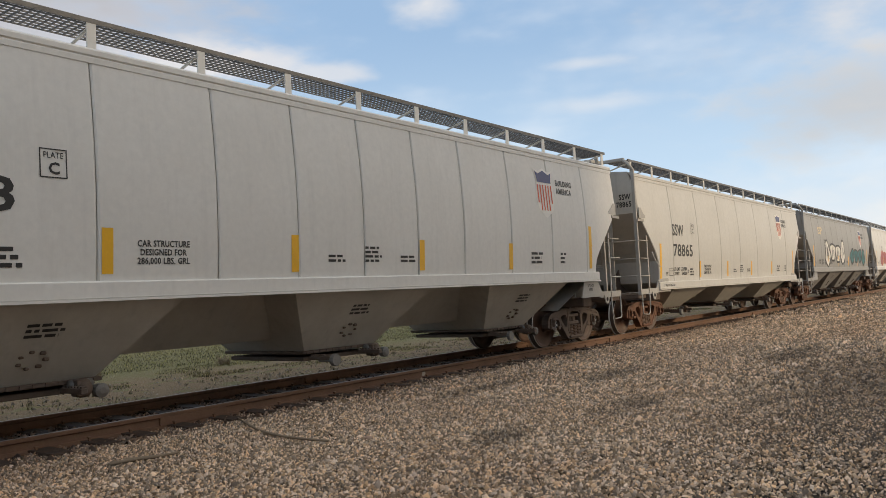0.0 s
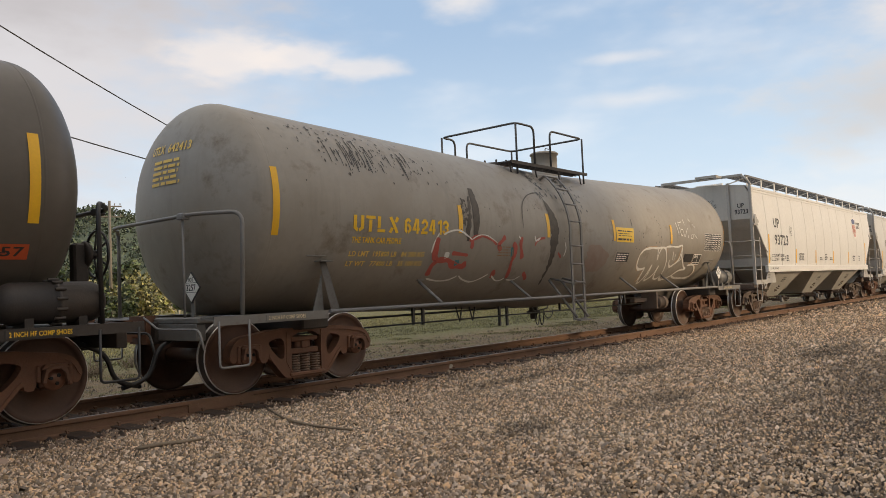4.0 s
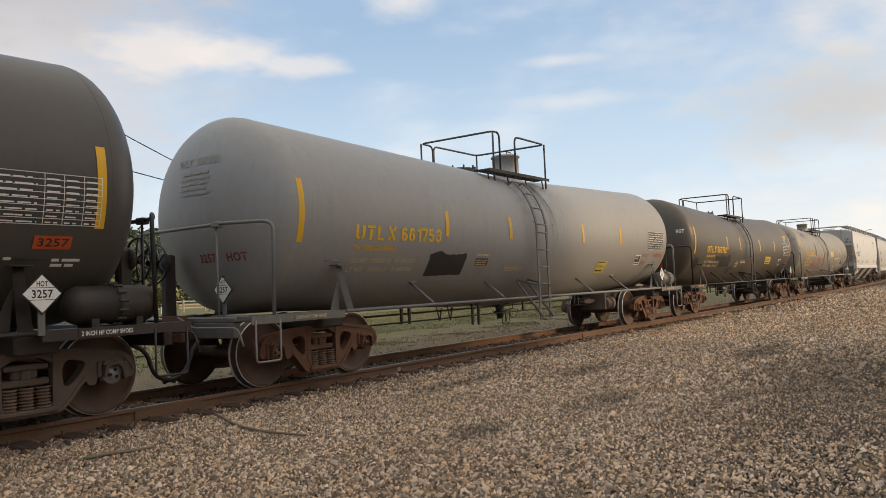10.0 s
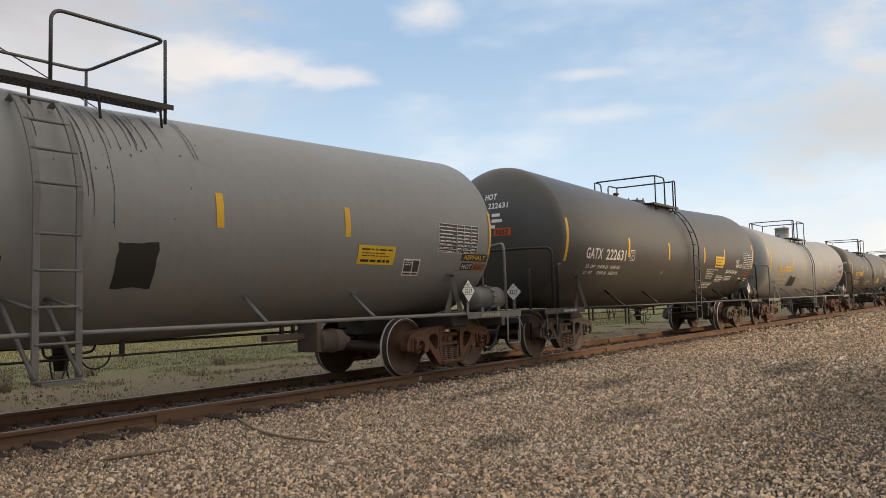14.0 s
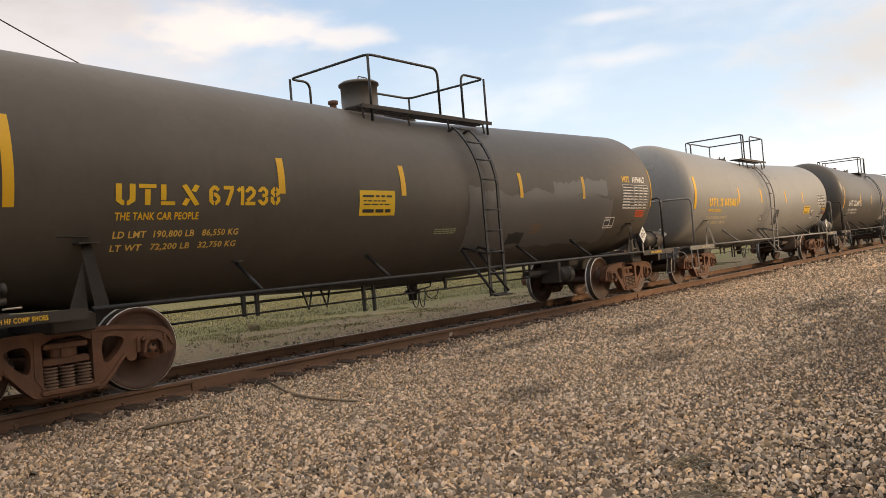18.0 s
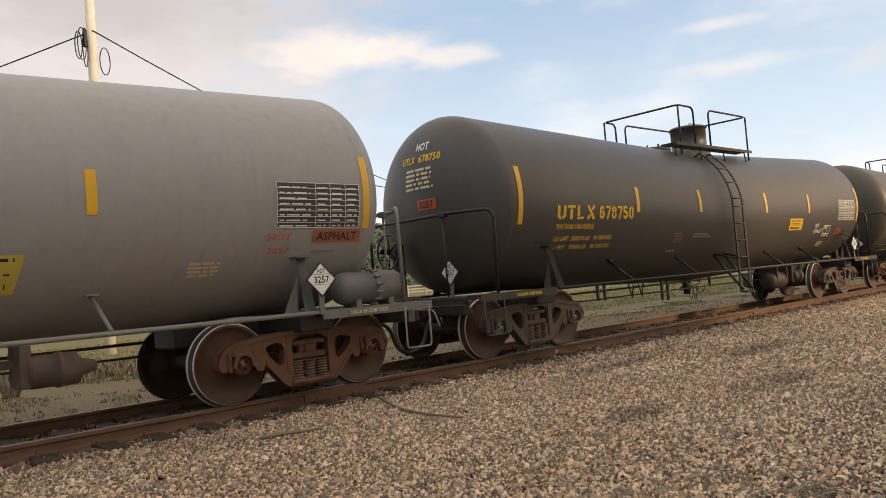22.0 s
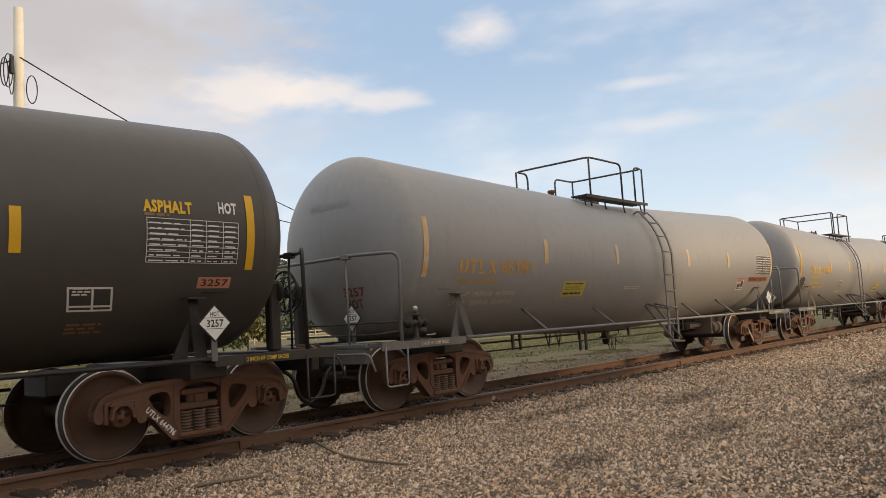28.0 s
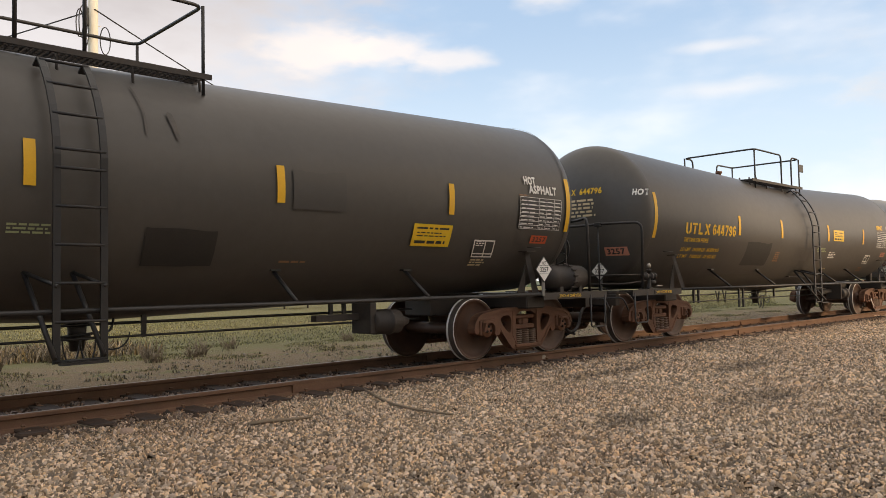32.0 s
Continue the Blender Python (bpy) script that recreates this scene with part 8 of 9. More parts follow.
# weathered gray tank with spatters
c = tank_car("tank_car", "weathered gray-brown tank car with tar spatters and spray paint", 6.86, M["tank_gray_warm"], M["steel_gray"], M["pipe_gray"], M["truck_rust"], -0.58, (-1.53, -0.92, -0.34, 0.94, 4.24, 3.48, (0.86, 0.28, 4.07), None), 0.12, False, (False, True), z=2.130)
joined(c, -9.70)
side_marks(c, "UTLX", "642413", -6.27, -5.28, -4.30, 2.01, ld="195800 LB   84 200 KG", lt="77400 LB   35 100 KG", ink="yellow_ink", small="yellow_faded")
for x, lo, hi in ((-7.54, 1.92, 2.76), (-4.00, 2.05, 2.49), (-1.45, 2.05, 2.49), (1.10, 2.05, 2.49), (3.96, 2.05, 2.49), (7.45, 1.92, 2.76)):
    stripe(c, x, lo, hi)
emergency_sign(c, 1.18, 1.98, 2.03, 0.31)
p = patch(c, 1.24, 1.82, 1.62, 0.20, "black_ink", "notice_panel")
bars(p, 1.27, 1.63, 0.52, 0.18, 4, "white_ink", 2, 0.009)
patch(c, 4.86, 5.44, 1.62, 0.22, "black_ink", "notice_panel")
stencil_box(c, 5.52, 6.02, 1.56, 0.29)
chart(c, 6.05, 7.20, 1.91, 0.45)
bars(c, -2.95, 1.70, 0.42, 0.20, 4, "rust_ink", 9, fill=0.3)
head_marks(c, 6.86, "UTLX", "642413", "yellow_faded")
tar_tank = c
spray(tar_tank, "spray_white", 0.035, (-4.50, 2.04), (-4.59, 1.90), (-4.62, 1.74))
spray(tar_tank, "spray_white", 0.035, (-4.40, 2.02), (-4.21, 2.08), (-4.02, 2.09), (-3.83, 2.02), (-3.70, 1.96))
spray(tar_tank, "spray_white", 0.022, (-3.70, 1.96), (-3.52, 2.03), (-3.30, 2.03), (-3.01, 1.92))
spray(tar_tank, "spray_white", 0.025, (-4.51, 1.36), (-4.24, 1.32), (-3.97, 1.33), (-3.80, 1.39))
spray(tar_tank, "spray_white", 0.025, (-3.77, 1.39), (-3.62, 1.33), (-3.39, 1.29), (-3.19, 1.33), (-3.01, 1.41))
spray(tar_tank, "spray_white", 0.025, (-2.90, 1.38), (-2.72, 1.30), (-2.58, 1.30), (-2.50, 1.34))
spray(tar_tank, "spray_white", 0.025, (-2.42, 1.31), (-2.21, 1.30), (-2.05, 1.37))
spray(tar_tank, "spray_white", 0.04, (-1.91, 2.06), (-1.86, 1.98), (-1.73, 2.04))
spray(tar_tank, "spray_white", 0.04, (-2.41, 2.05), (-2.34, 2.00))
spray(tar_tank, "spray_white", 0.03, (-0.89, 1.98), (-0.83, 1.85), (-0.87, 1.71))
spray(tar_tank, "spray_red", 0.13, (-4.51, 1.97), (-4.53, 1.84), (-4.52, 1.69), (-4.45, 1.62), (-4.52, 1.54), (-4.53, 1.40))
spray(tar_tank, "spray_red", 0.10, (-4.46, 1.63), (-4.19, 1.63), (-4.04, 1.56), (-3.75, 1.53))
spray(tar_tank, "spray_red", 0.14, (-3.78, 1.61), (-3.74, 1.50))
spray(tar_tank, "spray_red", 0.075, (-4.13, 1.74), (-3.99, 1.73), (-3.73, 1.71))
spray(tar_tank, "spray_red", 0.08, (-3.67, 1.94), (-3.68, 1.81))
spray(tar_tank, "spray_red", 0.10, (-2.80, 2.03), (-2.89, 1.95), (-2.96, 1.88), (-2.88, 1.80))
spray(tar_tank, "spray_red", 0.12, (-2.56, 1.91), (-2.47, 1.86), (-2.45, 1.73), (-2.50, 1.64))
spray(tar_tank, "spray_red", 0.09, (-2.50, 1.64), (-2.47, 1.48), (-2.44, 1.33))
spray(tar_tank, "spray_red", 0.09, (-2.29, 2.03), (-2.33, 1.92), (-2.26, 1.76), (-2.21, 1.66))
spray(tar_tank, "spray_red", 0.13, (-2.92, 1.47), (-2.86, 1.36))
spray(tar_tank, "spray_red", 0.06, (-1.89, 1.89), (-1.80, 2.00), (-1.57, 2.04))
spray(tar_tank, "spray_red", 0.07, (-2.02, 1.43), (-1.83, 1.30))
spray(tar_tank, "spray_red", 0.06, (-1.09, 1.78), (-0.96, 1.69))
spray(tar_tank, "spray_red", 0.09, (-3.76, 1.94), (-3.62, 1.99), (-3.45, 2.02))
spray(tar_tank, "spray_red", 0.05, (-3.45, 2.02), (-3.20, 1.98), (-3.02, 1.89))
spray(tar_tank, "spray_teal", 0.06, (-2.58, 1.86), (-2.55, 1.69))
spray(tar_tank, "spray_teal", 0.09, (-4.01, 1.58), (-3.90, 1.61))
spray(tar_tank, "spray_white", 0.09, (-4.30, 1.70), (-4.19, 1.72))
spray(tar_tank, "spray_white", 0.055, (3.49, 1.95), (3.25, 1.93), (2.92, 1.93), (2.58, 1.89), (2.39, 1.79), (2.34, 1.67), (2.38, 1.54), (2.53, 1.46), (2.72, 1.46), (2.84, 1.47), (2.85, 1.32), (2.89, 1.18))
spray(tar_tank, "spray_white", 0.05, (2.84, 1.47), (2.87, 1.32), (2.98, 1.17), (3.08, 1.15), (3.13, 1.25), (3.14, 1.43), (3.17, 1.55), (3.20, 1.39), (3.25, 1.22), (3.37, 1.22), (3.49, 1.30), (3.54, 1.42), (3.56, 1.53), (3.60, 1.36), (3.72, 1.25), (3.90, 1.23), (4.01, 1.30), (3.98, 1.46), (3.89, 1.64), (3.77, 1.81), (3.65, 1.93), (3.47, 1.94), (3.36, 1.82), (3.35, 1.67), (3.25, 1.92))
spray(tar_tank, "spray_white", 0.05, (3.68, 1.93), (3.76, 1.97), (4.02, 1.98), (4.36, 1.98), (4.63, 2.01), (4.61, 1.82), (4.59, 1.68), (4.43, 1.57), (4.25, 1.51), (4.11, 1.57), (4.06, 1.66))
spray(tar_tank, "spray_white", 0.05, (4.63, 2.01), (4.71, 1.78), (4.89, 1.64), (5.08, 1.52), (5.29, 1.45), (5.00, 1.43), (4.82, 1.38), (4.67, 1.29), (4.42, 1.22), (4.20, 1.21), (4.02, 1.26))
spray(tar_tank, "spray_white", 0.04, (4.60, 1.84), (4.72, 1.71), (4.48, 1.59), (4.33, 1.54))
spray(tar_tank, "spray_white", 0.05, (5.30, 1.54), (5.61, 1.56), (5.87, 1.48), (6.01, 1.35), (5.92, 1.25), (5.51, 1.23), (5.02, 1.24), (4.72, 1.30), (4.85, 1.38))
spray(tar_tank, "spray_white", 0.03, (4.14, 1.86), (4.23, 1.67))
spray(tar_tank, "spray_white", 0.03, (4.31, 1.82), (4.33, 1.64))
spray(tar_tank, "spray_tan", 0.045, (2.76, 1.43), (2.78, 1.32), (2.84, 1.16), lift=0.0050)
spray(tar_tank, "spray_tan", 0.05, (2.36, 1.75), (2.32, 1.63), (2.38, 1.51), (2.53, 1.43), lift=0.0050)
spray(tar_tank, "spray_tan", 0.05, (4.59, 1.98), (4.56, 1.82), (4.54, 1.68), (4.41, 1.61), lift=0.0050)
spray(tar_tank, "spray_tan", 0.045, (4.74, 1.72), (4.95, 1.60), (5.16, 1.49), lift=0.0050)
spray(tar_tank, "spray_tan", 0.04, (3.79, 1.94), (3.78, 1.83), (3.86, 1.68), lift=0.0050)
spray(tar_tank, "spray_tan", 0.04, (5.32, 1.57), (5.59, 1.59), (5.88, 1.51), (6.07, 1.35), lift=0.0050)
spray(tar_tank, "spray_tan", 0.04, (2.42, 1.82), (2.60, 1.91), (2.92, 1.95), (3.20, 1.96), lift=0.0050)
spray(tar_tank, "spray_white", 0.03, (4.28, 2.57), (4.33, 2.44), (4.40, 2.28))
spray(tar_tank, "spray_white", 0.03, (4.42, 2.60), (4.47, 2.42), (4.55, 2.26), (4.63, 2.27))
spray(tar_tank, "spray_white", 0.025, (4.55, 2.41), (4.65, 2.39), (4.75, 2.23), (4.85, 2.35), (4.96, 2.46))
spray(tar_tank, "spray_white", 0.025, (4.47, 2.57), (4.65, 2.60))
spray(tar_tank, "spray_white", 0.025, (4.77, 2.67), (4.80, 2.53))
spray(tar_tank, "spray_white", 0.025, (4.95, 2.28), (4.97, 2.21))
spray(tar_tank, "spray_white", 0.022, (5.15, 2.26), (5.20, 2.31), (5.28, 2.29), (5.26, 2.22), (5.16, 2.20), (5.13, 2.27))
spray(tar_tank, "spray_white", 0.02, (5.10, 2.71), (5.20, 2.62))
spray(tar_tank, "spray_white", 0.02, (5.26, 2.58), (5.45, 2.48))
spray(tar_tank, "spray_white", 0.02, (5.34, 2.31), (5.55, 2.20))
spray(tar_tank, "oil", 0.03, (1.93, 2.54), (1.93, 2.46), (1.94, 2.38))
drops(tar_tank, ((3.22, 2.65), (3.24, 2.57), (3.07, 2.50), (3.32, 2.50), (3.37, 2.47), (3.37, 2.39), (3.22, 2.28), (3.08, 2.18), (3.21, 2.22), (3.39, 2.19), (3.42, 2.13), (3.12, 2.05), (3.28, 2.07), (2.25, 2.28), (2.45, 2.24), (2.24, 2.09), (2.27, 2.03), (2.45, 2.16), (2.09, 1.95), (2.13, 1.90), (2.55, 1.92), (2.61, 1.96), (2.30, 1.89), (4.13, 3.12), (4.37, 3.11), (4.80, 3.10), (4.90, 3.13)), 0.012)
smear(tar_tank, "tar_old", ((2.74, -1.42, -1.34), (2.60, -1.40, -1.24), (2.41, -1.40, -1.14), (2.18, -1.38, -1.10), (1.95, -1.38, -1.13), (1.70, -1.36, -1.20), (1.45, -1.34, -1.26), (1.20, -1.30, -1.285)), 3, 0.05)
spray(tar_tank, "tar_old", 0.022, (-2.27, 2.20), (-2.25, 2.45), (-2.14, 2.66), (-1.86, 2.82), (-1.48, 2.88), (-1.38, 2.72), lift=0.0048)
smear(tar_tank, "tar_old", ((2.80, -3.66, -3.54), (2.62, -3.68, -3.52), (2.40, -3.68, -3.50), (2.20, -3.68, -3.52), (2.04, -3.66, -3.56), (1.98, -3.64, -3.60)), 5)
smear(tar_tank, "tar_old", ((2.66, -3.74, -3.71), (2.35, -3.80, -3.72), (2.05, -3.86, -3.76), (1.93, -3.82, -3.78)), 6, 0.04)
smear(tar_tank, "red_haze", ((1.95, 0.05, 0.5), (1.75, -0.02, 0.9), (1.55, 0.02, 0.85), (1.42, 0.2, 0.6)), 8, 0.10, 0.0038, "paint_smear", "faint red paint haze")
spatter(c, 70, -1.25, 0.16, 64, 26, 1, 0.026)
spatter(c, 52, -0.15, 0.16, 58, 14, 2, 0.023)
spatter(c, 26, -1.55, 0.35, 52, 8, 6, 0.013)
spatter(c, 40, -3.88, 0.05, 16, -10, 3, 0.022, ink="tar_old")
spatter(c, 60, 0.0, 3.0, 50, -20, 4, 0.009)
spatter(c, 120, -5.7, 0.7, 44, 18, 33, 0.016, ink="tar_old")
spatter(c, 60, -6.1, 0.5, 56, 40, 34, 0.018, ink="tar_old")
runs(c, 26, -6.5, -4.9, 36, 40, 24, 0.020, "tar_old")
runs(c, 16, -6.4, -5.0, 38, 34, 22, 0.018, "oil")
runs(c, 6, -1.6, 0.6, 5, 62, 44, 0.012)

# black
c = tank_car("tank_car", "black tank car with yellow marks and black paint patch", 6.47, M["tank_black_worn"], M["steel_black"], M["pipe_black"], M["truck_rust"], -0.58, (-1.38, -1.08, -0.44, 0.86, 4.30, 3.50, None, None), 0.20, False, z=2.175)
joined(c, -27.09)
side_marks(c, "UTLX", "662792", -5.93, -4.82, -3.75, 2.0, ld="189800 LB   86 100 KG", lt="73200 LB   33 200 KG")
for x, lo, hi in ((-7.20, 1.95, 2.80), (-3.60, 2.13, 2.58), (-1.88, 2.13, 2.58), (1.10, 2.13, 2.58), (3.65, 2.13, 2.58), (6.78, 1.95, 2.80)):
    stripe(c, x, lo, hi)
rough_patch(c, -4.25, -3.08, 1.53, 0.42, "patch_black", seed=1, lift=0.004)
rough_patch(c, -4.84, -4.2, 1.70, 0.22, "patch_black", seed=11, lift=0.0042)
rough_patch(c, -3.18, -2.45, 1.43, 0.09, "patch_black", seed=12, lift=0.0044, jag=0.03)
rough_patch(c, -2.98, -2.68, 1.30, 0.14, "patch_black", seed=13, lift=0.0046, jag=0.04)
rough_patch(c, -7.0, -6.55, 1.50, 0.40, "patch_black", seed=2, lift=0.004)
emergency_sign(c, 2.08, 3.05, 1.63, 0.31)
stencil_box(c, 4.66, 5.24, 1.57, 0.29)
chart(c, 5.30, 6.45, 2.0, 0.55)
words(c, "HOT", 5.7, 2.62, 0.14, "white_ink", 0.3)
words(c, "ASPHALT", 5.65, 2.78, 0.12, "yellow_ink", 0.6)
notice(c, "3257", 6.28, 6.78, 1.62, 0.16)
bars(c, -2.28, 1.52, 0.33, 0.23, 4, "tan_ink", 3)
bars(c, -1.72, 1.67, 0.73, 0.10, 2, "white_ink", 4)
head_marks(c, 6.47, "UTLX", "662792", "yellow_ink", None, "orange", 5, 0.10, 1.53, 0.12, 0.08)
words(c, "HOT", 0, 0, 0.11, "white_ink", 0.22, bold=0.04, place=lambda u, v: on_head(0.97 + u, 2.61, v, 6.47))

# gray
c = tank_car("tank_car", "gray tank car with yellow marks and a rough black paint patch", 6.45, M["tank_gray"], M["steel_gray"], M["pipe_gray"], M["truck_rust"], -0.56, (-1.27, -1.02, -0.40, 0.92, 4.32, 3.52, (0.72, 0.30, 4.17), None), 0.12, False, (True, False), z=2.180)
joined(c, -44.10)
side_marks(c, "UTLX", "661753", -6.04, -5.00, -3.95, 1.98, ld="192900 LB   87 500 KG", lt="70100 LB   31 800 KG")
for x, lo, hi in ((-7.12, 1.92, 2.78), (-3.78, 2.09, 2.52), (-1.68, 2.09, 2.52), (1.52, 2.09, 2.52), (3.65, 2.09, 2.52), (7.08, 1.92, 2.78)):
    stripe(c, x, lo, hi)
rough_patch(c, -4.15, -3.10, 1.44, 0.42, "patch_black", seed=3, lift=0.004, label="rough black paint patch")
p = patch(c, -2.78, -2.38, 1.60, 0.14, "black_ink", "notice_panel")
bars(p, -2.76, 1.61, 0.36, 0.12, 3, "tan_ink", 2, 0.009)
bars(c, -2.78, 1.77, 0.45, 0.06, 1, "tan_ink", 5)
bars(c, -1.72, 1.50, 0.7, 0.10, 3, "tan_ink", 6)
emergency_sign(c, 2.49, 3.02, 1.42, 0.33, True, 0.18)
stencil_box(c, 4.85, 5.22, 1.61, 0.28)
chart(c, 5.60, 6.71, 2.0, 0.50)
notice(c, "HOT", 5.32, 5.68, 1.78, 0.14, "tank_gray", "red_ink")
notice(c, "ASPHALT", 6.1, 6.85, 1.80, 0.15, "tank_gray", "red_ink")
notice(c, "3257", 5.35, 5.70, 1.62, 0.13, "tank_gray", "red_ink")
head_marks(c, 6.45, "UTLX", "661753", "faded_ink", None, None)
runs(c, 18, -1.2, 0.9, 41, 64, 28, 0.010)
runs(c, 12, -0.35, 0.25, 42, 64, -10, 0.010)
spatter(c, 40, -0.2, 0.7, 62, 5, 43, 0.014)
words(c, "3257", 0, 0, 0.11, "red_dim", 0.30, bold=0.03, place=lambda u, v: on_head(0.10 + u, 1.70, v, 6.45))
words(c, "HOT", 0, 0, 0.11, "red_dim", 0.30, bold=0.03, place=lambda u, v: on_head(0.57 + u, 1.70, v, 6.45))

# black, white marks
c = tank_car("tank_car", "clean black tank car with upright white marks", 6.05, M["tank_black"], M["steel_black"], M["pipe_black"], M["truck_dark"], 0.62, (-0.36, 0.33, 0.98, 1.16, 4.47, 3.68, None, -0.83), 0.00, True, (False, True), True, True, "white_ink")
joined(c, -60.71)
words(c, "GATX", -5.81, 2.01, 0.23, "white_ink", 0.79, 0.0, 0.022)
words(c, "222631", -4.84, 2.01, 0.23, "white_ink", 1.04, 0.0, 0.022)
words(c, "LD  LMT   210500 LB   95450 KG", -5.69, 1.81, 0.075, "white_ink", 1.69, 0.15)
words(c, "LT  WT      75500 LB   34250 KG", -5.69, 1.68, 0.075, "white_ink", 1.69, 0.15)
p = outline(c, -3.57, -3.31, 2.01, 0.25, 0.014, "white_ink", "plate_box")
words(p, "C", -3.49, 2.04, 0.10, "white_ink")
words(p, "PLATE", -3.53, 2.17, 0.055, "white_ink", 0.18, bold=0.01)
for x, lo, hi in ((-6.70, 1.92, 2.80), (-3.65, 2.09, 2.53), (-1.10, 2.09, 2.53), (1.69, 2.09, 2.53), (3.54, 2.09, 2.53), (6.62, 1.98, 2.82)):
    stripe(c, x, lo, hi)
emergency_sign(c, 2.72, 3.50, 1.98, 0.33)
for k, (line, x, w_) in enumerate((("MAXIMUM OPERATING PRESSURE FOR", 2.02, 1.02), ("HEATER COILS 150 PSI", 2.03, 0.66), ("EXTERIOR HEATER COILS", 2.07, 0.66), ("DO NOT LIFT OR JACK", 2.09, 0.62), ("PIPE CAPS REQUIRED", 2.12, 0.56))):
    bars(c, x, 1.885 - 0.062 * k, w_, 0.052, 1, "white_ink", 20 + k) if k in (2, 3) else words(c, line, x, 1.885 - 0.062 * k, 0.042, "white_ink", w_, 0.12, 0.012)
for x, z, w_, h_, n in ((2.04, 1.37, 1.02, 0.22, 4), (3.10, 1.56, 0.80, 0.23, 4), (3.96, 1.60, 0.90, 0.18, 3), (5.52, 1.66, 0.40, 0.06, 1), (6.2, 1.60, 0.3, 0.12, 2)):
    bars(c, x, z, w_, h_, n, "white_ink", int(x * 10))
words(c, "SR-8754 FRA AIP", 3.91, 1.82, 0.10, "white_ink", 1.22, 0.15)
words(c, "HOT", 4.79, 2.14, 0.11, "white_ink", 0.31)
words(c, "ASPHALT", 4.82, 2.01, 0.11, "white_ink", 0.65)
chart(c, 5.55, 6.62, 2.0, 0.50)
notice(c, "3257", 5.98, 6.36, 1.77, 0.14)
spray(c, "spray_white", 0.012, (-1.52, 1.72), (-1.46, 1.78), (-1.40, 1.76), (-1.36, 1.83), name="scratch")
spray(c, "spray_white", 0.010, (-1.46, 1.70), (-1.38, 1.74), (-1.33, 1.80), name="scratch")
head_marks(c, 6.05, "GATX", "222631", "white_ink", "white_ink", "orange", 3, 0.0, 2.47, 0.20)

# gray
c = tank_car("tank_car", "gray tank car with tar runs below its top walkway", 6.07, M["tank_pale"], M["steel_gray"], M["pipe_gray"], M["truck_rust"], -0.74, (-1.36, -1.16, -0.53, 0.80, 4.32, 3.52, None, None), 0.06, False, (True, True), z=2.145)
joined(c, -76.95)
side_marks(c, "UTLX", "645469", -5.85, -4.70, -3.62, 1.98, ld="190200 LB   86 300 KG", lt="72800 LB   33 000 KG", ink="yellow_ink")
for x, lo, hi in ((-6.80, 1.92, 2.75), (-3.55, 2.09, 2.52), (-1.48, 2.09, 2.52), (1.12, 2.09, 2.50), (3.20, 2.09, 2.50), (6.72, 1.95, 2.72)):
    stripe(c, x, lo, hi)
rough_patch(c, -0.10, 0.36, 1.39, 0.54, "patch_black", seed=4, lift=0.004)
emergency_sign(c, 3.44, 4.23, 1.73, 0.28)
stencil_box(c, 4.50, 4.90, 1.58, 0.28)
chart(c, 5.25, 6.33, 1.96, 0.47)
notice(c, "ASPHALT", 5.92, 6.68, 1.84, 0.13, "black_ink", "yellow_ink")
notice(c, "HOT", 5.96, 6.30, 1.69, 0.13, "black_ink", "white_ink")
notice(c, "3257", 6.30, 6.70, 1.69, 0.13, "orange_dull")
p = patch(c, -1.55, -1.2, 1.55, 0.16, "black_ink", "notice_panel")
bars(p, -1.53, 1.57, 0.3, 0.12, 3, "white_ink", 2, 0.009)
runs(c, 20, -1.3, 1.0, 11, 64, 30, 0.014)
runs(c, 9, -0.5, 0.35, 12, 64, -6, 0.010)
spatter(c, 26, -0.2, 0.9, 60, -5, 13, 0.011)
head_marks(c, 6.07, "UTLX", "645469", "faded_ink")

# black, patched
c = tank_car("tank_car", "black tank car with a broad band of fresh gray-black overpaint", 6.24, M["tank_black_worn"], M["steel_black"], M["pipe_black"], M["truck_rust"], 0.52, (-1.47, 0.15, 0.78, 1.45, 4.30, 3.50, (-0.8, 0.30, 4.14), -1.35), 0.10, False, z=2.165)
joined(c, -93.53)
side_marks(c, "UTLX", "671238", -5.80, -4.73, -3.75, 1.98, ld="190,800 LB   86,550 KG", lt="72,200 LB   32,750 KG", small="yellow_faded")
for x, lo, hi in ((-6.80, 1.96, 2.82), (-3.72, 2.12, 2.56), (-1.54, 2.12, 2.56), (1.50, 2.12, 2.56), (3.70, 2.12, 2.56), (6.85, 1.96, 2.82)):
    stripe(c, x, lo, hi)
emergency_sign(c, -2.42, -1.73, 1.84, 0.35)
bars(c, -0.79, 1.55, 0.65, 0.10, 3, "green_ink", 3)
bars(c, 1.94, 1.49, 0.38, 0.20, 4, "rust_ink", 4)
rough_patch(c, 1.26, 1.75, 1.33, 0.24, "patch_black", seed=5, lift=0.0065)
deck_valves(c, 6.24)
rough_patch(c, 0.0, 4.95, 1.26, 1.06, "overpaint", 21, 0.10, lift=0.004, label="fresh gray-black overpaint band", step=0.09)
rough_patch(c, 2.6, 4.7, 2.20, 0.28, "overpaint", 22, 0.09, lift=0.0042, label="fresh gray-black overpaint")
stencil_box(c, 4.76, 5.20, 1.53, 0.26)
chart(c, 5.39, 6.64, 1.93, 0.52)
words(c, "HOT", 5.42, 2.50, 0.13, "yellow_ink", 0.35)
words(c, "ASPHALT", 5.9, 2.50, 0.13, "white_ink", 0.62)
notice(c, "3257", 6.11, 6.53, 1.75, 0.16)
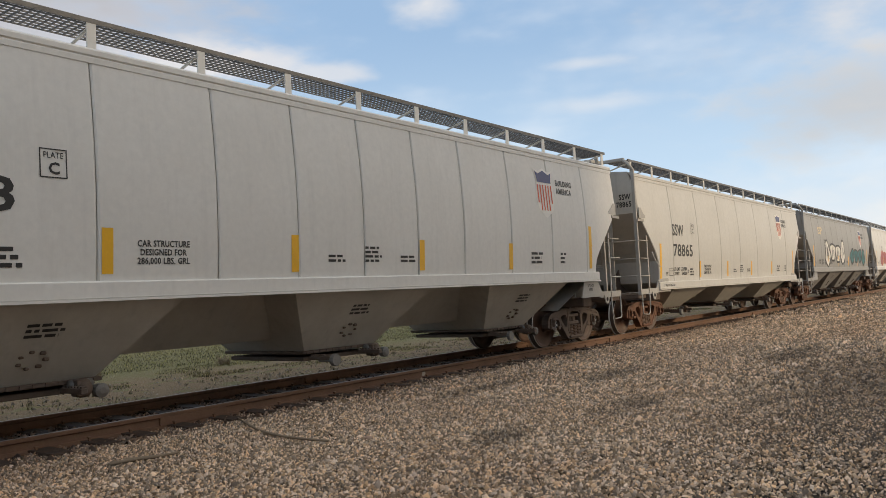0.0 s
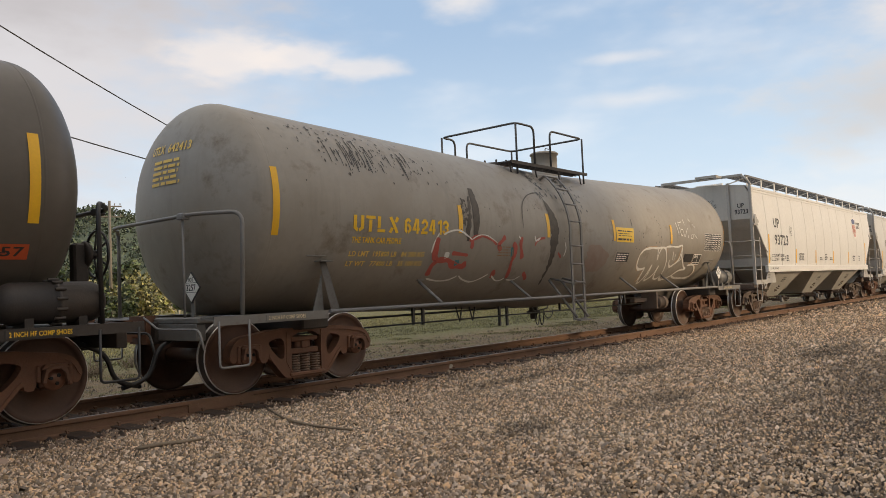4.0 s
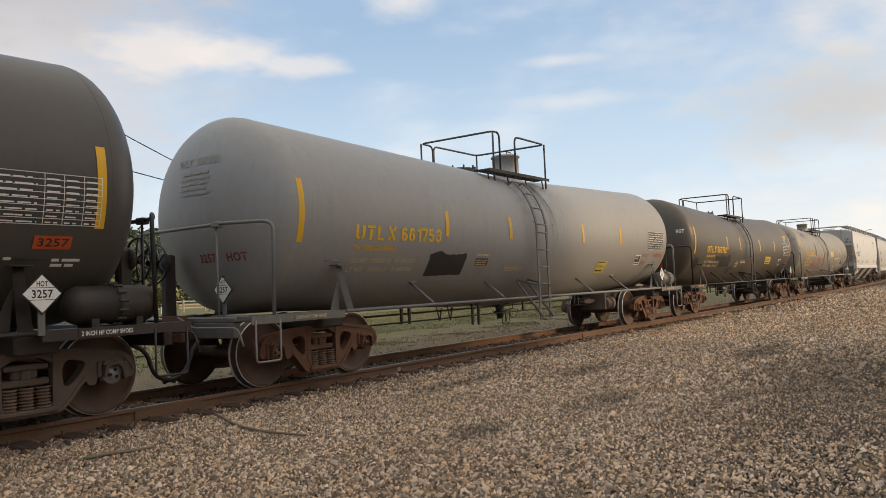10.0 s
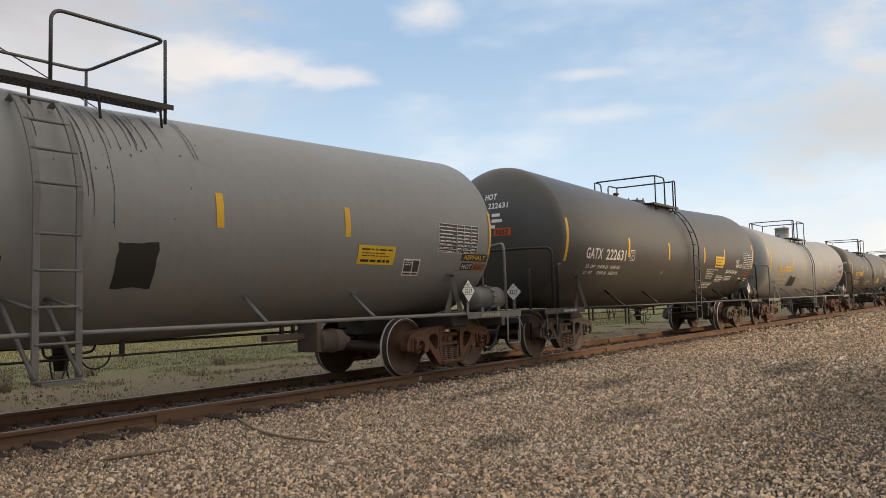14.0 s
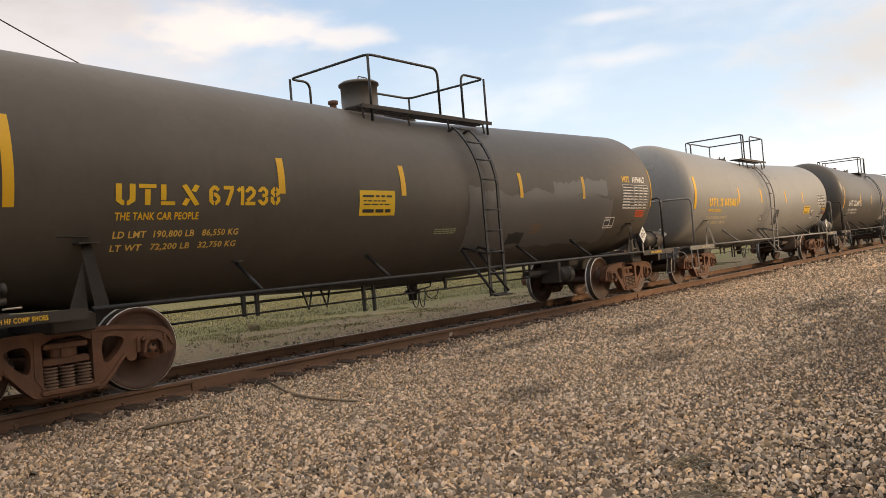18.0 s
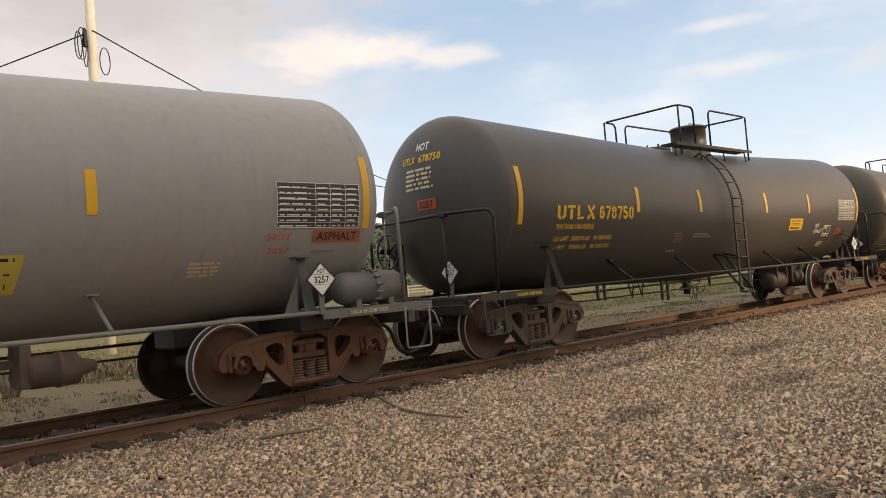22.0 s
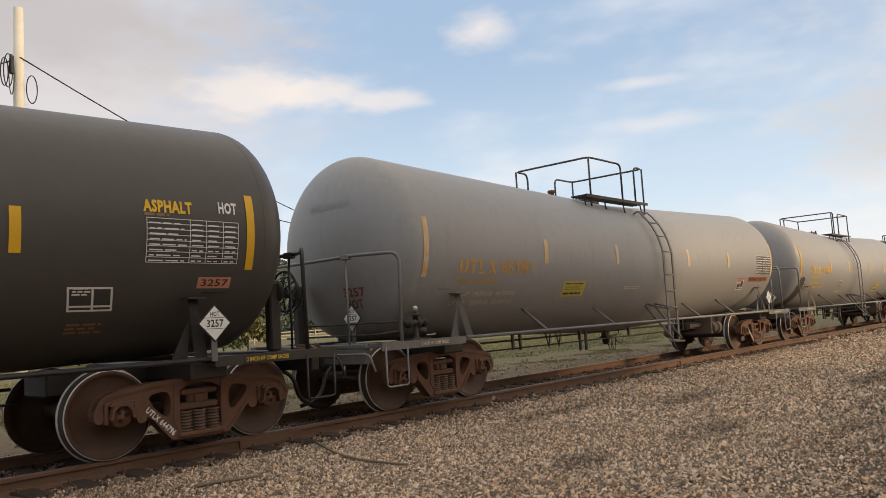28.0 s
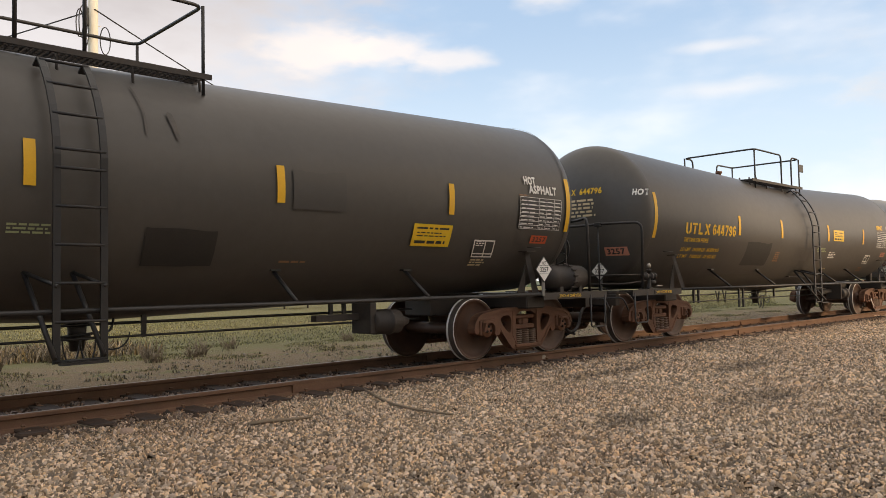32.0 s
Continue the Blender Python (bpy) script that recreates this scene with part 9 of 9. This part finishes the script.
head_marks(c, 6.24, "UTLX", "671238", "yellow_ink", "yellow_ink", "salmon")

# black
c = tank_car("tank_car", "smooth black tank car with large yellow marks", 6.20, M["tank_black"], M["steel_black"], M["pipe_black"], M["truck_dark"], -0.19, (-1.10, -0.50, 0.14, 1.86, 4.41, 3.60, (0.86, 0.39, 4.27), None), 0.09, False, (True, True), False, r=1.41, z=2.195, ladder_top=54)
joined(c, -110.05)
side_marks(c, "UTLX", "678750", -5.90, -4.82, -3.85, 2.02, ld="208200 LB   94 400 KG", lt="77800 LB   35 300 KG", small="yellow_faded")
for x, lo, hi in ((-6.75, 1.95, 2.82), (-3.70, 2.14, 2.58), (-1.56, 2.14, 2.58), (1.28, 2.14, 2.58), (3.55, 2.14, 2.58), (6.70, 1.95, 2.82)):
    stripe(c, x, lo, hi)
emergency_sign(c, 2.51, 3.23, 1.74, 0.28)
words(c, "HOT", 4.02, 1.79, 0.10, "white_ink", 0.24)
words(c, "ASPHALT", 4.0, 1.66, 0.10, "white_ink", 0.5)
stencil_box(c, 4.62, 5.05, 1.59, 0.28)
chart(c, 5.39, 6.50, 1.97, 0.52, True)
notice(c, "3257", 5.42, 5.80, 1.62, 0.15)
bars(c, -2.42, 1.58, 0.32, 0.22, 4, "rust_ink", 3)
bars(c, -1.76, 1.66, 0.7, 0.10, 2, "green_ink", 4)
bars(c, -2.5, 1.42, 0.35, 0.05, 1, "tan_ink", 4)
bars(c, 4.6, 1.35, 0.4, 0.16, 3, "tan_ink", 5)
bm = bmesh.new()
lathe(bm, [(0.0, -0.44), (0.10, -0.43), (0.17, -0.38), (0.20, -0.30), (0.20, 0.30), (0.17, 0.38), (0.10, 0.43), (0.0, 0.44)], pose(2.38, -0.98, 0.62, 0, 90, 0), 20)
for d in (-0.25, 0.25):
    box(bm, 2.38 + d - 0.02, 2.38 + d + 0.02, -1.19, -0.77, 0.60, 0.98)
tidy(bm)
part("air_reservoir", bm, M["steel_black"], c)
head_marks(c, 6.20, "UTLX", "678750", "yellow_ink", "white_ink", "orange", 5, 0.0, 2.30, 0.05)

# gray
c = tank_car("tank_car", "gray tank car with yellow marks and a tar blot", 6.28, M["tank_gray"], M["steel_gray"], M["pipe_gray"], M["truck_rust"], -0.66, (-1.25, -1.03, -0.42, 0.90, 4.33, 3.52, None, None), 0.13, False, (True, False), z=2.180)
joined(c, -126.67)
side_marks(c, "UTLX", "661178", -5.93, -4.94, -4.02, 2.01, ld="190600 LB   86 450 KG", lt="72400 LB   32 850 KG", small="yellow_faded")
for x, lo, hi in ((-7.00, 1.93, 2.80), (-3.89, 2.08, 2.51), (-1.65, 2.08, 2.51), (1.26, 2.08, 2.51), (3.62, 2.08, 2.51), (6.80, 1.93, 2.80)):
    stripe(c, x, lo, hi)
p = patch(c, -2.76, -2.44, 1.59, 0.15, "black_ink", "notice_panel")
bars(p, -2.74, 1.60, 0.29, 0.13, 3, "tan_ink", 2, 0.009)
bars(c, -2.74, 1.78, 0.42, 0.05, 1, "tan_ink", 5)
bars(c, -2.92, 1.39, 0.65, 0.10, 3, "tan_ink", 6)
emergency_sign(c, 2.34, 2.99, 1.39, 0.40, True, 0.18)
chart(c, 5.57, 6.69, 1.94, 0.52)
notice(c, "ASPHALT", 6.06, 6.73, 1.77, 0.16, "orange_dull")
notice(c, "HOT", 5.45, 5.80, 1.78, 0.13, "tank_gray", "red_ink")
notice(c, "3257", 5.45, 5.80, 1.64, 0.12, "tank_gray", "red_ink")
bars(c, 4.6, 1.45, 0.4, 0.2, 4, "tan_ink", 5)
smear(c, "tar_old", ((1.91, -6.70, -6.58), (1.88, -6.82, -6.50), (1.80, -6.93, -6.45), (1.61, -6.95, -6.43), (1.40, -6.95, -6.42), (1.2, -6.94, -6.36), (1.05, -6.92, -6.32), (0.92, -6.88, -6.34)), 23, 0.07, 0.0055, "tar_blot", "dull dark tar blot running down to the belly")
runs(c, 10, -1.0, 0.6, 24, 62, 30, 0.008)
head_marks(c, 6.28, "UTLX", "661178", "faded_ink")

# gray
c = tank_car("tank_car", "plain gray tank car with yellow marks and faded red notices", 6.42, M["tank_gray"], M["steel_gray"], M["pipe_gray"], M["truck_rust"], 0.38, (-1.53, -0.22, 0.36, 0.74, 4.32, 3.52, None, -1.5), -0.01, False, (True, False), False, z=2.165)
joined(c, -143.46)
deck_valves(c, 6.42)
side_marks(c, "UTLX", "661161", -6.17, -5.17, -4.34, 1.90, ld="190700 LB   86 500 KG", lt="72300 LB   32 800 KG", ink="yellow_old", small="tan_ink")
for x, lo, hi in ((-6.91, 1.85, 2.70), (-3.95, 2.08, 2.49), (-1.53, 2.10, 2.49), (1.68, 2.10, 2.49), (3.98, 2.10, 2.49), (7.05, 1.93, 2.80)):
    stripe(c, x, lo, hi, ink="yellow_worn")
emergency_sign(c, -3.33, -2.62, 1.52, 0.29, True)
chart(c, 5.92, 6.98, 1.94, 0.52)
stencil_box(c, 4.75, 5.19, 1.56, 0.27)
notice(c, "ASPHALT", 5.43, 6.20, 1.77, 0.13, "orange_dull")
notice(c, "HOT", 6.21, 6.50, 1.77, 0.13, "orange_dull")
notice(c, "3257", 6.52, 6.83, 1.78, 0.12, "orange_dull")
bars(c, -1.2, 1.62, 0.7, 0.08, 2, "tan_ink", 6)
bars(c, 4.7, 1.78, 0.5, 0.1, 2, "red_ink", 6)
for dz, text in ((0.17, "3257"), (0.0, "HOT")):
    words(c, text, 0, 0, 0.12, "red_dim", 0.36 if dz else 0.28, bold=0.03, place=lambda u, v: on_head(0.36 + u, 1.46 + dz, v, 6.42))
words(c, "UTLX 661161", 0, 0, 0.10, "faded_ink", 0.80, place=lambda u, v: on_head(-0.25 + u, 2.92, v, 6.42))

# black
c = tank_car("tank_car", "black tank car with yellow marks and glossy overpainted panels", 6.30, M["tank_black"], M["steel_black"], M["pipe_black"], M["truck_rust"], 0.46, (-1.55, -0.02, 0.60, 1.10, 4.22, 3.46, None, -1.45), 0.11, False, (True, True), False, r=1.385, z=2.190)
joined(c, -160.18)
deck_valves(c, 6.30)
bm = bmesh.new()
box(bm, 0.96, 1.26, -0.955, -0.935, 3.88, 4.08, 0, 0.005)
part("rail_sign", bm, M["chart"], c, "blank dark sign plate on the walkway rail")
side_marks(c, "UTLX", "644796", -5.83, -4.75, -3.75, 2.03, ld="191500 LB   86 850 KG", lt="71500 LB   32 450 KG", small="yellow_ink")
for x, lo, hi in ((-6.93, 1.92, 2.76), (-3.57, 2.06, 2.48), (-1.39, 2.06, 2.48), (1.52, 2.06, 2.48), (4.17, 2.04, 2.46), (6.60, 1.92, 2.76)):
    stripe(c, x, lo, hi)
emergency_sign(c, 1.87, 2.62, 2.08, 0.29)
bars(c, 0.83, 1.78, 0.69, 0.12, 3, "green_ink", 3)
bars(c, 1.70, 1.63, 0.50, 0.19, 4, "white_ink", 4)
bars(c, 1.70, 1.35, 0.35, 0.05, 1, "tan_ink", 6)
bm = bmesh.new()
box(bm, -0.32, 1.20, -1.10, -1.02, 1.150, 1.166, 0, 0.003)
part("belly_ledge", bm, M["pipe_black"], c, "thin flat ledge along the belly behind the ladder")
bars(c, -1.60, 1.52, 0.28, 0.26, 5, "rust_ink", 4)
rough_patch(c, -4.55, -1.83, 1.24, 0.80, "patch_gray", seed=6, lift=0.0035, jag=0.03, label="glossy dark gray overpaint")
rough_patch(c, -3.10, -1.88, 1.43, 0.55, "patch_black", seed=7, lift=0.0045, jag=0.02)
rough_patch(c, -0.49, 0.33, 1.56, 0.27, "patch_gray", seed=8, lift=0.004)
words(c, "ASPHALT", 5.36, 2.50, 0.12, "yellow_ink", 0.53, bold=0.045)
bars(c, 5.36, 2.45, 0.34, 0.05, 1, "rust_ink", 3)
words(c, "HOT", 6.20, 2.53, 0.12, "white_ink", 0.23, bold=0.04)
chart(c, 5.38, 6.44, 1.98, 0.46)
notice(c, "3257", 6.00, 6.40, 1.72, 0.13, "salmon")
stencil_box(c, 4.70, 5.14, 1.51, 0.27)
bars(c, 4.74, 1.30, 0.40, 0.16, 3, "rust_ink", 12)
head_marks(c, 6.30, "UTLX", "644796", "yellow_ink", None, "salmon", 5, 0.28, 1.60, 0.64, 0.16)
words(c, "HOT", 0, 0, 0.11, "white_ink", 0.20, bold=0.04, place=lambda u, v: on_head(1.16 + u, 2.70, v, 6.30))

# black, last
c = tank_car("tank_car", "black tank car with patched paint and an air reservoir", 6.30, M["tank_black"], M["steel_black"], M["pipe_black"], M["truck_rust"], -0.44, (-1.08, -0.83, -0.20, 1.06, 4.28, 3.48, None, None), 0.02, False, (True, True), z=2.190)
joined(c, -176.81)
for x, lo, hi in ((-6.90, 1.93, 2.78), (-3.60, 2.08, 2.50), (-0.84, 2.08, 2.50), (1.69, 2.08, 2.50), (4.33, 2.08, 2.50), (6.90, 1.94, 2.78)):
    stripe(c, x, lo, hi)
emergency_sign(c, 3.69, 4.39, 1.65, 0.31)
rough_patch(c, 1.85, 2.58, 2.02, 0.45, "patch_gray", seed=9, lift=0.004, jag=0.025)
rough_patch(c, 0.22, 0.98, 1.38, 0.42, "patch_black", seed=10, lift=0.004, jag=0.02)
spray(c, "tar_old", 0.03, (0.20, 3.22), (0.24, 2.95), (0.23, 2.68), name="scratch", lift=0.004)
spray(c, "tar_old", 0.06, (0.50, 2.96), (0.53, 2.80), (0.55, 2.66), name="scratch", lift=0.004)
words(c, "HOT", 5.86, 2.62, 0.12, "white_ink", 0.27, bold=0.05)
words(c, "ASPHALT", 5.96, 2.49, 0.12, "white_ink", 0.65, bold=0.05)
bars(c, 5.72, 2.43, 0.26, 0.04, 1, "rust_ink", 3)
chart(c, 5.74, 6.72, 1.95, 0.48)
notice(c, "3257", 6.09, 6.48, 1.74, 0.13)
patch(c, 5.74, 5.99, 1.71, 0.12, "patch_gray", "notice_panel")
stencil_box(c, 4.92, 5.36, 1.52, 0.28)
bars(c, 1.8, 1.42, 0.4, 0.05, 1, "rust_ink", 6)
bars(c, -1.0, 1.66, 0.45, 0.11, 3, "green_ink", 3)
bars(c, 4.95, 1.40, 0.35, 0.14, 3, "tan_ink", 3)


# ---- scrawls on the far hoppers
def side_spray(car, place, ink, width, points, lift=0.004):
    """A sprayed line along (x, z) points of a hopper's flat side."""
    bm = bmesh.new()
    pts = [Vector(p) for p in points]
    rows = []
    for i, p in enumerate(pts):
        d = (pts[min(i + 1, len(pts) - 1)] - pts[max(i - 1, 0)]).normalized()
        n = Vector((-d.y, d.x)) * width * 0.5
        rows.append([bm.verts.new(place(q.x, q.y)(0, 0) + Vector((0, -lift, 0))) for q in (p - n, p + n)])
    for a, b_ in zip(rows, rows[1:]):
        face(bm, (a[0], a[1], b_[1], b_[0]))
    return part("spray_stroke", bm, M[ink], car)


def scrawl(car, place, x0, x1, z0, z1, letters, inks, seed):
    """Fat painted letters: filled loops with an outline; none of them readable."""
    r = random.Random(seed)
    w = (x1 - x0) / letters
    for k in range(letters):
        cx, cz, h = x0 + w * (k + 0.5), (z0 + z1) / 2 + r.uniform(-0.08, 0.08), (z1 - z0) * r.uniform(0.42, 0.5)
        ph = r.uniform(0, 6.28)
        loop = [(cx + w * 0.46 * math.cos(u) * (1 + 0.25 * math.sin(3 * u + ph)), cz + h * math.sin(u) * (1 + 0.2 * math.cos(2 * u + ph))) for u in [i * 0.3307 for i in range(20)]]
        bm = bmesh.new()
        face(bm, [bm.verts.new(place(a, b_)(0, 0) + Vector((0, -0.003, 0))) for a, b_ in loop[:-1]])
        part("spray_fill", bm, M[inks[0]], car)
        side_spray(car, place, inks[1], 0.09, loop, 0.006)
        side_spray(car, place, inks[1], 0.08, [(cx - w * 0.2, cz - h * 0.5), (cx + r.uniform(-0.1, 0.1), cz + h * 0.5), (cx + w * 0.2, cz - h * 0.3)], 0.008)


M["spray_black"] = M["black_ink"]
scrawl(grey_hop, side_c, -4.6, 0.2, 1.62, 2.75, 4, ("spray_white", "spray_black"), 3)
scrawl(grey_hop, side_c, 1.6, 6.0, 1.62, 2.45, 4, ("spray_teal", "spray_black"), 5)
scrawl(white_hop, side_d, -5.2, 1.0, 1.6, 2.5, 5, ("spray_pink", "spray_red"), 7)
scrawl(white_hop, side_d, 2.0, 6.2, 1.6, 2.3, 4, ("spray_white", "spray_red"), 9)
words(grey_hop, "SP", 0, 0, 0.32, "tan_ink", 0.9, place=side_c(-5.6, 3.0))


def frame_marks(car, half, text, e=1, down=False):
    """Stencilled number along a slanting leg of a side frame."""
    if down:
        d, n, base = Vector((0.72, 0, -0.69)), Vector((0.69, 0, 0.72)), Vector((e * half - 0.64, -1.086, 0.47))
    else:
        d, n, base = Vector((0.72, 0, 0.69)), Vector((-0.69, 0, 0.72)), Vector((e * half + 0.30, -1.086, 0.20))
    return words(car, text, 0, 0, 0.06, "white_ink", 0.42, place=lambda u, v: base + d * u + n * v)


for car, half, text in ((TRAIN[13][0], 6.42, "UTLX 661161"), (TRAIN[6][0], 6.47, "UTLX 662792"), (TRAIN[14][0], 6.30, "UTLX 644796")):
    frame_marks(car, half, text, 1, True)

# ---- what moves: the cars along the line, the wheels on their axles
def motions():
    steps = [0.5 * k for k in range(65)]
    for car, middle in TRAIN:
        rows = []
        for t in steps:
            x = middle + run(t)
            a, b_ = x - 6.4, x + 6.4
            ya, yb = bend(a), bend(b_)
            rows.append((t, pose(x, LINE + (ya + yb) / 2, TOP, 0, 0, math.degrees(math.atan2(yb - ya, 12.8)))))
        walk(car, rows)
    ticks = [0.1 * k for k in range(321)]
    for w, dx in WHEELS:
        walk(w, [(t, pose(dx, 0, WHEEL_R) @ Matrix.Rotation(run(t) / WHEEL_R + dx, 4, "Y")) for t in ticks])


motions()
